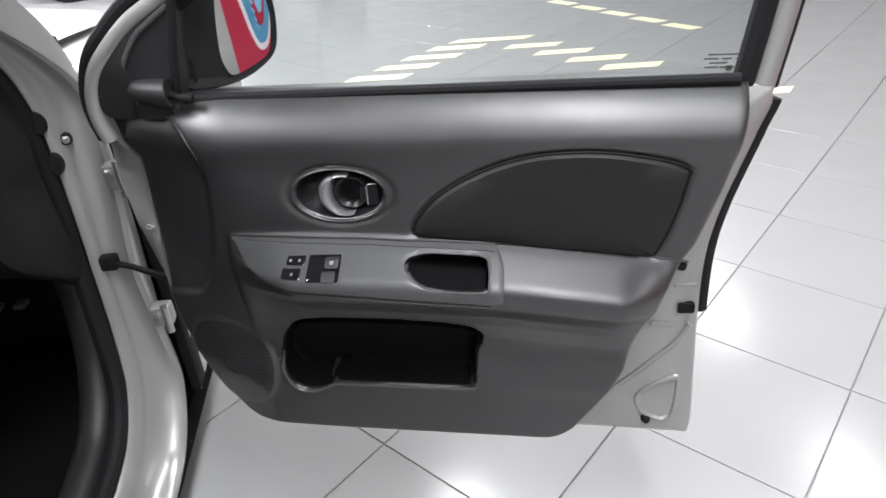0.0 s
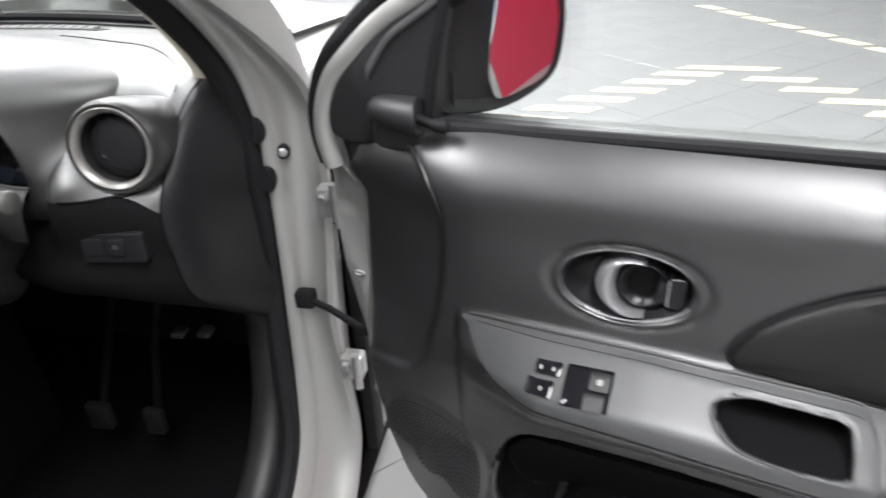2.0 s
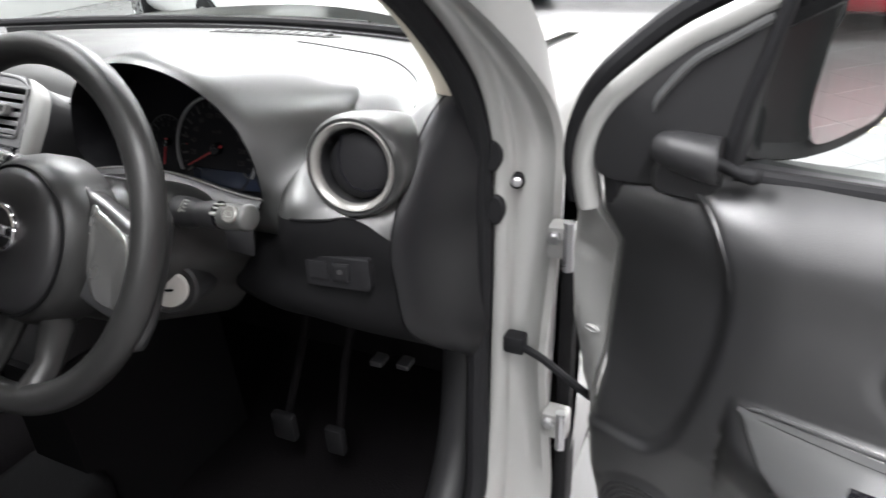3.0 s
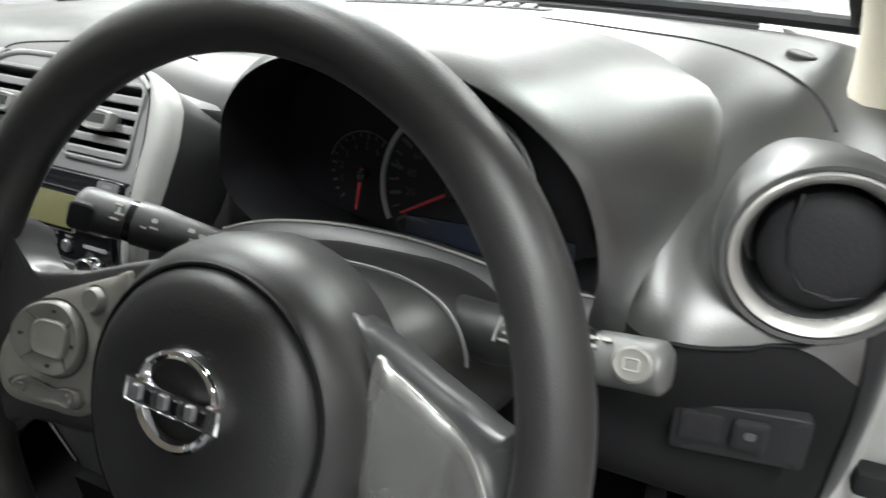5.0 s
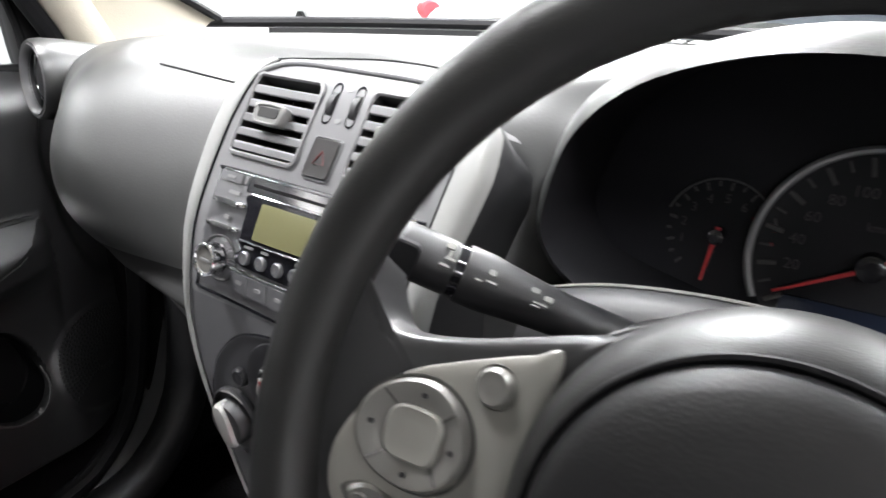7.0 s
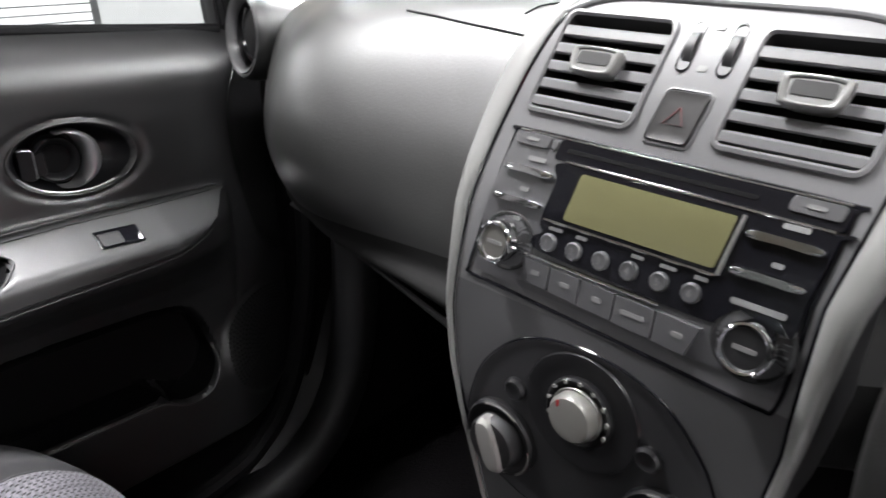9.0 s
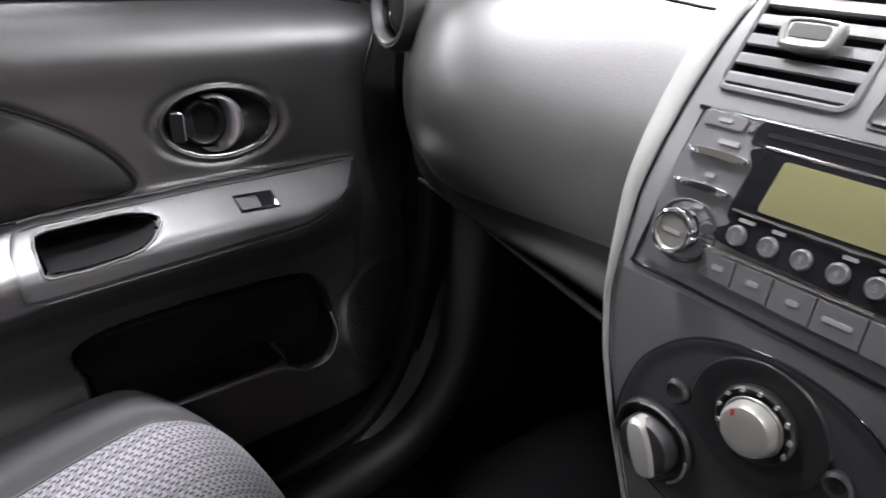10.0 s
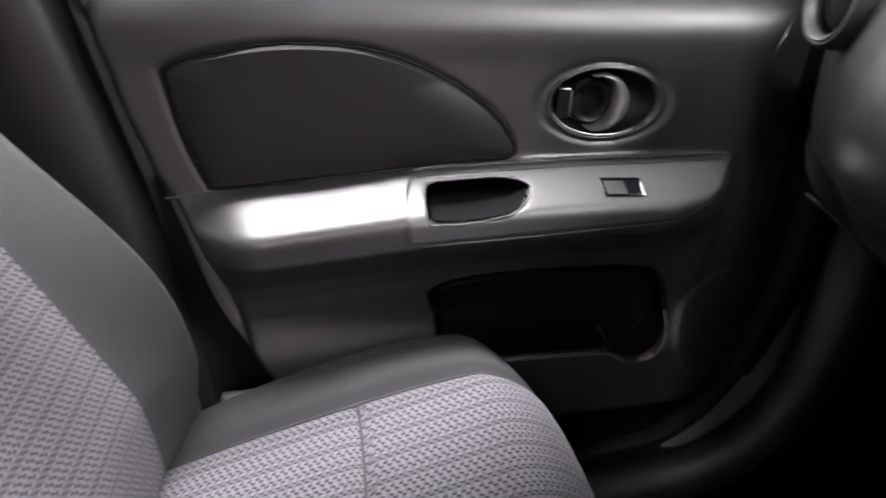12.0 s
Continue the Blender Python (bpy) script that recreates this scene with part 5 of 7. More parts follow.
dial = part("control_dial", puck(PV, oval(DX, DY, 0.0236, 0.0225, 40), [(0, 0.003), (0, 0.0105), (0.0015, 0.0128), (0.004, 0.0126), (0.008, 0.0112), (0.0098, 0.0108)]), GREYB, steering_wheel, "round grey control pad")
part("pad_centre", puck(PV, curve_points([(DX + 0.0118 * math.copysign(abs(math.cos(t)) ** 0.55, math.cos(t)), DY + 0.0112 * math.copysign(abs(math.sin(t)) ** 0.55, math.sin(t))) for t in np.linspace(0, 2 * np.pi, 24, endpoint=False)], 48, True), [(0, 0.008), (0, 0.0122), (0.0012, 0.0130), (0.004, 0.0124)]), WARM, dial, "rounded square centre key")
for t in range(4):
    an = radians(90 * t)
    part("pad_dot", puck(PV, oval(DX + 0.0172 * math.cos(an), DY + 0.0165 * math.sin(an), 0.0012, 0.0012, 10), [(0, 0.010), (0, 0.0126)]), DARK, dial)
for t in range(4):
    c_, s_ = math.cos(radians(45 + 90 * t)), math.sin(radians(45 + 90 * t))
    part("pad_groove", tube([PV(DX + r * c_, DY + r * s_ * 0.96, h) for r, h in ((0.0140, 0.0112), (0.0175, 0.0120), (0.0215, 0.0128))], 0.0005, 5), GAP, dial)
part("button_well", puck(PV, oval(-0.0935, 0.0158, 0.0092, 0.0088, 24), [(0, 0.004), (0, 0.0082), (0.001, 0.0074)]), GAP, steering_wheel, "dark gap round the button")
part("pad_button", puck(PV, oval(-0.0935, 0.0158, 0.0080, 0.0077, 24), [(0, 0.002), (0, 0.0100), (0.0015, 0.0122), (0.004, 0.0116)]), GREYB, steering_wheel, "small round grey button")
rock = curve_points([(-0.1405, -0.0455), (-0.1340, -0.0405), (-0.1255, -0.0420), (-0.1160, -0.0440), (-0.1060, -0.0405), (-0.0965, -0.0395), (-0.0935, -0.0455), (-0.0985, -0.0510), (-0.1090, -0.0510), (-0.1200, -0.0535), (-0.1320, -0.0530)], 48, True)
part("rocker_well", puck(PV, rock, [(-0.0014, 0.004), (-0.0014, 0.0082), (0.0, 0.0074)]), GAP, steering_wheel, "dark gap round the rocker")
rk = part("rocker_button", puck(PV, rock, [(0, 0.003), (0, 0.0095), (0.0015, 0.0115), (0.004, 0.0108)]), GREYB, steering_wheel, "grey rocker button")
for c in ((-0.1335, -0.0468), (-0.1010, -0.0455)):
    part("rocker_dot", puck(PV, oval(*c, 0.0036, 0.0036, 16), [(0, 0.0095), (0.001, 0.0128), (0.002, 0.0124)]), GREYB, rk)

column = thing("steering_column", (0.355, -0.25, 0.9), "dark steering column cowl with stalks and ignition lock", "steering column")
CO = oriented(WC + np.array([0, 0.006, -0.012]), (1, 0, 0), WV, WN)
cow = []
for d, w, hu, hd in ((-0.035, 0.066, 0.044, 0.065), (-0.05, 0.088, 0.058, 0.085), (-0.09, 0.102, 0.070, 0.095), (-0.14, 0.110, 0.076, 0.10), (-0.20, 0.112, 0.074, 0.10), (-0.27, 0.105, 0.055, 0.10)):
    cow.append([CO(w * (1 - 0.24 * min(max(-3 * math.sin(t), 0), 1)) * math.copysign(abs(math.cos(t)) ** 0.6, math.cos(t)), (hu if math.sin(t) > 0 else hd) * math.copysign(abs(math.sin(t)) ** 0.75, math.sin(t)) - 0.005, d) for t in np.linspace(0, 2 * np.pi, 40, endpoint=False)])
part("cowl", loft(cow), LEATHER, column, "dark grained column cowl")
# pale grey line along the cowl seam paints in its highlight
part("cowl_seam_highlight", tube([CO(0.103 * math.copysign(abs(math.cos(t)) ** 0.6, math.cos(t)), 0.0712 * math.sin(t) ** 0.75 - 0.005, -0.092) for t in np.linspace(0.25, math.pi - 0.25, 40)], 0.0013, 6), STACK, column)


def stalk(p0, p1, p2, name, label, end, base=0.013, g=1.0):
    """A stalk from the cowl to its tip: slim shaft, thicker grip, and a darker end ring."""
    pts = curve_points([p0, p1, p2], 16)
    fine = curve_points([p0, p1, p2], 61)
    k = np.linspace(0, 1, 61)
    r = np.interp(k, [0, 0.4, 0.58, 0.66, 0.97, 1.0], [base, base, 0.0155 * g, 0.0172 * g, 0.0172 * g, 0.0172 * g])
    s = part(name, tube(fine[:46], r[:46], 20), DARK, column, label)
    part("grip_ring", tube(fine[45:48], 0.0158 * g, 20), GLOSS, s)
    part("stalk_end", tube(np.concatenate([fine[47:60], fine[59:] + (fine[60] - fine[59]) * 0.6]), np.concatenate([[0.0166 * g], r[48:59], [0.0168 * g, 0.0155 * g, 0.0115 * g]]), 20, flat=0.92), end, s, "twist grip of the stalk", sharp=50)
    return s, pts


ls, lp_ = stalk((0.288, -0.220, 0.955), (0.214, -0.2565, 0.9895), (0.146, -0.291, 1.022), "light_stalk", "black light and indicator stalk with white symbols", DARK)
rs, rp_ = stalk((0.415, -0.252, 0.970), (0.483, -0.281, 0.988), (0.566, -0.288, 0.998), "wiper_stalk", "black wiper stalk with white symbols", mat("grip_dark_grey", (0.045, 0.046, 0.044), 0.45, wear=0.06), 0.0180, 0.9)


def mark_on(pts, s, t0, lift, shapes, parent):
    i = min(int(s * 15), 14)
    c, ax = pts[i] + (pts[i + 1] - pts[i]) * (s * 15 - i), pts[i + 1] - pts[i]
    ax = ax / np.linalg.norm(ax)
    n = np.array([0.10, -0.62, 0.78])
    n = n - ax * (n @ ax)
    n /= np.linalg.norm(n)
    f = oriented(c, ax, np.cross(n, ax), n)
    for u, v, w, h in shapes:
        part("stalk_mark", prism(f, rrect(u, v + t0, w, h, min(w, h) * 0.3, 3), lift - 0.003, lift), SYMBOL, parent, "white printed symbol", smooth=False)


mark_on(lp_, 0.48, 0, 0.0150, [(-0.004, 0.000, 0.005, 0.0030), (0.0045, -0.002, 0.005, 0.0030), (0.0, 0.0045, 0.008, 0.0012), (0.002, 0.0065, 0.005, 0.0010)], ls)
mark_on(lp_, 0.66, 0, 0.0176, [(-0.001, 0.005, 0.006, 0.0014), (0.006, 0.0065, 0.004, 0.0012), (0.0, -0.0005, 0.004, 0.0034)], ls)
mark_on(lp_, 0.82, 0, 0.0178, [(0.0, 0.0065, 0.006, 0.0014), (-0.002, 0.002, 0.006, 0.0016), (-0.001, -0.0005, 0.0016, 0.005), (0.0, -0.0055, 0.005, 0.0034)], ls)
ax_ = (lp_[15] - lp_[13]) / np.linalg.norm(lp_[15] - lp_[13])
cn_ = np.array([0.35, -0.85, 0.15]) - ax_ * (np.array([0.35, -0.85, 0.15]) @ ax_)
cn_ /= np.linalg.norm(cn_)
part("end_button", puck(oriented(lp_[14] + ax_ * 0.004, ax_, np.cross(cn_, ax_), cn_), rrect(0, 0, 0.017, 0.021, 0.004), [(0, 0.010), (0.0, 0.0172), (0.0015, 0.0182), (0.004, 0.0180)]), RUBBER, ls, "flat black end of the stalk")
mark_on(rp_, 0.50, 0, 0.0172, [(0.001 * (k % 2), k * 0.0042 - 0.006, 0.0055 - 0.001 * (k % 2), 0.0014) for k in range(4)] + [(-0.006, 0.0, 0.001, 0.016)], rs)
mark_on(rp_, 0.80, 0, 0.0160, [(0.004, 0.006, 0.005, 0.0018), (-0.004, 0.006, 0.006, 0.0018), (-0.004, 0.0015, 0.006, 0.0020), (-0.005, -0.005, 0.008, 0.0030)], rs)
ax_ = (rp_[15] - rp_[13]) / np.linalg.norm(rp_[15] - rp_[13])
cn_ = np.array([0.0, -0.80, 0.55]) - ax_ * (np.array([0.0, -0.80, 0.55]) @ ax_)
cn_ /= np.linalg.norm(cn_)
WB = oriented(rp_[14] - ax_ * 0.004, ax_, np.cross(cn_, ax_), cn_)
wb_ = part("washer_button", puck(WB, oval(0, 0, 0.0105, 0.0095, 24), [(0, 0.010), (0, 0.0160), (0.0015, 0.0172), (0.003, 0.0168)]), GREYB, rs, "round grey washer button")
part("stalk_mark", tube(np.array([WB(u, v, 0.0172) for u, v in rrect(0, 0, 0.008, 0.006, 0.001, 3)]), 0.0005, 5, closed=True), SYMBOL, wb_, "white printed square")
KY = oriented((0.437, -0.303, 0.893), (1, 0.45, 0), (0, 0.25, 1), (0.42, -1, 0.3))
ig = part("ignition_lock", puck(KY, oval(0, 0, 0.032, 0.031, 30), [(0.0, -0.07), (0, -0.004), (0.003, 0.0), (0.006, -0.002)]), DARK, column, "black ignition lock collar")
part("lock_face", puck(KY, oval(0, 0, 0.0215, 0.0215, 30), [(0, -0.01), (0, 0.001), (0.002, 0.003)]), mat("pale_grey_plastic", (0.42, 0.41, 0.38), 0.4, wear=0.05), ig, "pale grey lock face")
part("key_slot", prism(KY, rrect(0, 0, 0.010, 0.003, 0.001, 3), 0.002, 0.0038), GLOSS, ig, "dark key slot", smooth=False)

# ---- centre stack ----
centre_stack = thing("centre_stack", (0, -0.2, 0.75), "grey centre console with silver side trims, vents and heater knobs", "centre console")
_z = [0.62, 0.70, 0.75, 0.80, 0.856, 0.90, 0.945, 0.98, 1.01, 1.045, 1.081, 1.10, 1.12]
_y = [-0.255, -0.262, -0.264, -0.265, -0.263, -0.259, -0.250, -0.239, -0.224, -0.205, -0.180, -0.155, -0.115]
_fine = curve_points(np.stack([_z, _y], -1), 200)


def stack_y(z):
    return float(np.interp(z, _fine[:, 0], _fine[:, 1]))


def S(u, v, d):
    """A place on the console's face: u across, v up, d out of it."""
    z = v - 0.03 * u
    x = u + float(np.interp(z, [0.90, 0.96, 1.01, 1.045, 1.075], [0.0, 0.0015, 0.010, 0.017, 0.020]))
    s = (stack_y(z + 0.004) - stack_y(z - 0.004)) / 0.008
    k = 1 / math.hypot(1, s)
    return np.array([x, stack_y(z) - d * k, z + d * k * s])


def half(z):
    return float(np.interp(z, [0.62, 0.70, 0.75, 0.80, 0.84, 0.884, 0.944, 0.97, 1.01, 1.045, 1.070, 1.082, 1.089, 1.093], [0.060, 0.072, 0.086, 0.100, 0.110, 0.1155, 0.1145, 0.1145, 0.1155, 0.1150, 0.110, 0.104, 0.096, 0.080]))


VW, VH, VZ = 0.0745, 0.0560, 1.0515  # the air vents' width, height and middle
cf_z = np.concatenate([np.linspace(0.62, VZ - VH / 2, 52), np.linspace(VZ - VH / 2 + 0.005, VZ + VH / 2 - 0.003, 8), np.linspace(VZ + VH / 2, 1.089, 4), [1.0915, 1.093]])


def face_row(z):
    h = half(z)
    lo, hi = 0.0635 - VW / 2, 0.0635 + VW / 2
    e = min(hi, h - 0.002)
    return np.concatenate([[-h], np.linspace(-e, -lo, 9), np.linspace(-0.011, 0.011, 3), np.linspace(lo, e, 9), [h]])


cf = [[S(x, z, 0) for x in face_row(z)] for z in cf_z]
cf_v, cf_f = loft(cf, False, False)
nc = 23
n_low = int(np.argmin(np.abs(np.array(cf_z) - 0.905))) * (nc - 1)
keep = [(k, f) for k, f in enumerate(cf_f) if not (51 <= k // (nc - 1) < 60 and (1 <= k % (nc - 1) <= 8 or 13 <= k % (nc - 1) <= 20))]
part("console_face", (cf_v, [f for k, f in keep if k >= n_low]), STACK, centre_stack, "satin grey console face", sharp=60)
# darker copy of the stack plastic: shade of the downward tilt painted in
part("lower_face", (cf_v, [f for k, f in keep if k < n_low]), mat("shaded_stack_plastic", (0.070, 0.070, 0.073), 0.42, grain=0.05, grain_size=700, wear=0.06), centre_stack, "lower console face, darkened for its downward tilt", sharp=60)
trim_z = np.concatenate([np.linspace(0.64, 1.08, 50), [1.086, 1.0905]])
for sd in (-1, 1):
    secs = []
    for z in trim_z:
        w = half(z)
        t = np.interp(z, [0.64, 0.80, 0.883, 0.934, 0.99, 1.03, 1.07, 1.0905], [0.004, 0.005, 0.007, 0.012, 0.018, 0.021, 0.022, 0.014])
        secs.append([S(sd * w, z, -0.001), S(sd * (w + 0.0005), z, 0.0012), S(sd * (w + 0.0018), z, 0.0022), S(sd * (w + 0.35 * t), z, 0.0032), S(sd * (w + 0.72 * t), z, 0.0026), S(sd * (w + 0.92 * t), z, 0.0), S(sd * (w + t), z, -0.005), S(sd * (w + t * 1.06), z, -0.014)])
    part("side_trim", loft(secs, False, False), TRIM, centre_stack, "matt silver plastic side trim", sharp=70)
    part("trim_groove", tube([S(sd * (half(z) - 0.0006), z, 0.0004) for z in trim_z], 0.0011, 6), GLOSS, centre_stack, "dark joint beside the trim")
    part("console_side", loft([[r[-1], r[-1] + (r[-1] - r[-2]) * 0.15, S(sd * (half(z) + 0.012), z, -0.06), S(sd * (half(z) + 0.008), z, -0.16)] for r, z in zip(secs, trim_z)], False, False), DARK, centre_stack, "dark side wall of the console", sharp=60)
part("console_top", loft([[S(x, 1.093 - 0.03 * (abs(x) / 0.118) ** 6, -d) + np.array([0, 0, 0.25 * d]) for x in np.linspace(-0.112, 0.112, 41)] for d in (0.0, 0.006, 0.02, 0.05, 0.09)], False, False), STACK, centre_stack, "grey top of the console", sharp=60)
part("top_trim", tube([S(x, 1.0915 - 0.012 * (abs(x) / 0.105) ** 6, 0.0005) for x in np.linspace(-0.105, 0.105, 60)], 0.0028, 10), STACK, centre_stack, "grey top trim")
# base and tunnel use the same shade-darkened black
part("console_base", loft([[(sx * (w), y, z) for sx, y in ((-1, -0.25 - 0.02), (1, -0.25 - 0.02), (1, 0.1), (-1, 0.1))] for w, z in ((0.075, 0.24), (0.065, 0.45), (0.058, 0.63))]), MATT, centre_stack, "console base darkened for shade")
part("gear_tunnel", box((-0.10, -1.1, 0.24), (0.10, -0.24, 0.42), 0.03, 3), MATT, centre_stack, "tunnel console darkened for shade")
VENTDARK = mat("vent_dark", (0.006, 0.006, 0.006), 0.6, wear=0.05)
SLAT = mat("slat_plastic", (0.120, 0.120, 0.123), 0.42, grain=0.04, grain_size=700, wear=0.05)
TAB = mat("tab_grey", (0.17, 0.17, 0.165), 0.35, metal=0.15, wear=0.05)


def louvre(cx):
    v = part("air_vent", puck(S, rrect(cx, VZ, VW, VH, 0.004), [(-0.002, -0.001), (-0.001, 0.001), (0.001, 0.001), (0.0015, -0.006), (0.002, -0.034)]), VENTDARK, centre_stack, "air vent with angled slats")
    part("vent_frame", tube(np.array([S(u, w, 0.001) for u, w in rrect(cx, VZ, VW + 0.002, VH + 0.002, 0.006)]), 0.0022, 6, closed=True), STACK, v)
    for k in range(5):
        z = VZ - 0.0225 + 0.0104 * k
        xs_ = np.linspace(cx - VW / 2 + 0.001, cx + VW / 2 - 0.001, 5)
        part("slat", loft([[S(x, z - 0.0030, 0.0012), S(x, z - 0.0036, -0.001), S(x, z + 0.0010, -0.014), S(x, z + 0.0022, -0.0135), S(x, z + 0.0026, 0.0002), S(x, z + 0.0012, 0.0014)] for x in xs_]), SLAT, v, "grey vent slat", sharp=30)
    t = part("vent_tab", puck(S, curve_points([(cx + a, VZ + 0.001 + b) for a, b in ((-0.0175, 0.004), (-0.015, 0.0065), (0, 0.0072), (0.015, 0.0065), (0.0175, 0.004), (0.0155, -0.005), (0.012, -0.0075), (0, -0.008), (-0.012, -0.0075), (-0.0155, -0.005))], 40, True), [(0.004, -0.006), (0.001, 0.002), (0, 0.0085), (0.0008, 0.0105), (0.0022, 0.0112), (0.0036, 0.0108), (0.0042, 0.0098)]), TAB, v, "grey vent tab")
    part("tab_inlay", puck(S, rrect(cx, VZ + 0.0015, 0.0225, 0.0068, 0.0018), [(0, 0.009), (0.0003, 0.0104)]), VENTDARK, t, "dark tab inlay")
    part("vane", box(tuple(S(cx, VZ, -0.026) - np.array([0.0008, 0.002, 0.024])), tuple(S(cx, VZ, -0.026) + np.array([0.0008, 0.010, 0.024])), 0), VENTDARK, v)


louvre(-0.0635)
louvre(0.0635)
part("hazard_frame", puck(S, rrect(0, 1.0325, 0.0295, 0.0300, 0.004), [(0, -0.003), (0, 0.0012), (0.0012, 0.0014), (0.0016, -0.001)]), STACK, centre_stack, "grey switch surround")
part("hazard_switch", puck(S, rrect(0, 1.0325, 0.0262, 0.0268, 0.003), [(0, -0.004), (0, 0.0018), (0.001, 0.0028), (0.004, 0.0022)]), mat("switch_dark_grey", (0.030, 0.029, 0.029), 0.38, wear=0.05), centre_stack, "dark grey hazard switch")
tri_ = [(0, 1.0375), (0.0058, 1.0285), (-0.0058, 1.0285)]
part("hazard_mark", tube(np.array([S(a_, b_, 0.0028) for a_, b_ in (tri_ + [tri_[0]])]), 0.00045, 4), mat("dull_red", (0.10, 0.012, 0.014), 0.5), centre_stack, "dull red triangle mark")
for sx in (-1, 1):
    w = part("thumbwheel_slot", puck(S, rrect(sx * 0.0120, 1.0690, 0.0085, 0.0275, 0.004), [(0, -0.002), (0, 0.0008), (0.001, 0.0008), (0.0012, -0.004)]), GLOSS, centre_stack, "dark thumbwheel slot")
    part("thumbwheel", tube([S(sx * 0.0120 - 0.0027, 1.0690, -0.010), S(sx * 0.0120 + 0.0027, 1.0690, -0.010)], 0.0138, 24), DARK, w, "ribbed dark thumbwheel")
    part("wheel_mark", prism(S, rrect(0, 1.069 + sx * 0.0105, 0.0055, 0.0030, 0.001, 3), 0.0002, 0.0007), PRINT, centre_stack, "white printed symbol", smooth=False)

# ---- car radio ----
radio = thing("car_radio", (0, -0.22, 0.92), "black and grey car radio with an unlit display", "car radio")
rad = curve_points([(-0.100, 1.0075), (-0.096, 1.0105), (0, 1.0108), (0.102, 1.0102), (0.1065, 1.006), (0.1085, 0.97), (0.1085, 0.93), (0.106, 0.906), (0.099, 0.9035), (0.080, 0.9040), (0.0, 0.9075), (-0.075, 0.9105), (-0.1035, 0.9115), (-0.1045, 0.918), (-0.0985, 0.955), (-0.099, 0.99)], 96, True)
part("seam", tube(np.array([S(a_, b_, 0.0004) for a_, b_ in rad]), 0.0013, 6, closed=True), GLOSS, radio, "dark seam round the radio")
rz = np.linspace(0.9165, 1.0085, 30)
part("fascia", loft([[S(u, z, 0.0022) for u in np.linspace(-0.0985, 0.1055, 21)] for z in rz] + [[S(u, 1.0098, -0.001) for u in np.linspace(-0.0985, 0.1055, 21)]], False, False), RADIO, radio, "grey radio fascia", sharp=60)


def patch(u0, u1, v0, v1, d, m, name, label, parent=None, r=0.002):
    o = rrect((u0 + u1) / 2, (v0 + v1) / 2, u1 - u0, v1 - v0, r)
    return part(name, puck(S, o, [(0, 0.0), (0, d), (0.0006, d + 0.0006)]), m, parent or radio, label)


def bar_mark(u, v, w, h, d, parent, name="button_text", label="white printed word"):
    part(name, prism(S, rrect(u, v, w, h, min(w, h) * 0.25, 2), d - 0.001, d), PRINT, parent, label, smooth=False)


slot = patch(-0.0625, 0.1065, 0.9975, 1.0090, 0.0026, GLOSS, "disc_slot_panel", "glossy black disc slot panel")
part("disc_slot", prism(S, rrect(0.004, 1.0035, 0.118, 0.0022, 0.001, 3), 0.0028, 0.0036), SHADE_JOINT_BLACK, slot, "disc slot", smooth=False)
part("chrome_line", tube([S(x, 0.9972, 0.0036) for x in np.linspace(-0.052, 0.103, 20)], 0.0010, 6), CHROME, radio, "thin chrome line")
part("chrome_line", tube([S(x, 1.0098, 0.0022) for x in np.linspace(-0.096, 0.104, 24)], 0.0008, 6), CHROME, radio, "thin chrome line")
# the glossy black face: round the display, the presets and the buttons beside them
black = curve_points([(-0.0540, 0.9965), (0.02, 0.9968), (0.1060, 0.9965), (0.1070, 0.9955), (0.1068, 0.97), (0.1060, 0.946), (0.098, 0.9495), (0.088, 0.952), (0.076, 0.950), (0.068, 0.942), (0.060, 0.939), (0.0, 0.9412), (-0.046, 0.9430), (-0.056, 0.9460), (-0.056, 0.951), (-0.050, 0.9555), (-0.0535, 0.962), (-0.0535, 0.985)], 110, True)
part("display_surround", puck(S, black, [(0, 0.0), (0, 0.0030), (0.0006, 0.0036)]), GLOSS, radio, "glossy black radio face")
dsp = patch(-0.0515, 0.0625, 0.9640, 0.9955, 0.0042, GLOSS, "display_frame", "black display frame")
part("display_edge", tube([S(x, 0.9635, 0.0052) for x in np.linspace(-0.050, 0.061, 16)], 0.0010, 6), CHROME, dsp, "chrome display edge")
part("display_edge", tube([S(0.0618, z, 0.0052) for z in np.linspace(0.9640, 0.9945, 8)], 0.0013, 6), RING, dsp, "satin display edge")
patch(-0.0375, 0.0590, 0.9662, 0.9932, 0.0050, LCD, "display", "unlit greenish display", dsp)
for z in (0.9872, 0.9690):
    for u0, u1 in ((-0.0945, -0.0560), (0.0650, 0.1045)):
        part("chrome_button", puck(S, curve_points([(u0, z), (u0 + 0.003, z + 0.0021), ((u0 + u1) / 2, z + 0.0024), (u1 - 0.003, z + 0.0021), (u1, z), (u1 - 0.003, z - 0.0021), ((u0 + u1) / 2, z - 0.0018), (u0 + 0.003, z - 0.0021)], 36, True), [(0, 0.002), (0, 0.004), (0.0010, 0.0066), (0.0018, 0.0070)]), CHROME, radio, "slim chrome button")
        bar_mark((u0 + u1) / 2 + 0.002, z + 0.0075, 0.013 if z > 0.98 else 0.006, 0.0026, 0.0042, radio)
bar_mark(0.086, 0.9545, 0.028, 0.0030, 0.0046, radio)
bar_mark(-0.071, 0.9585, 0.006, 0.0026, 0.0034, radio)
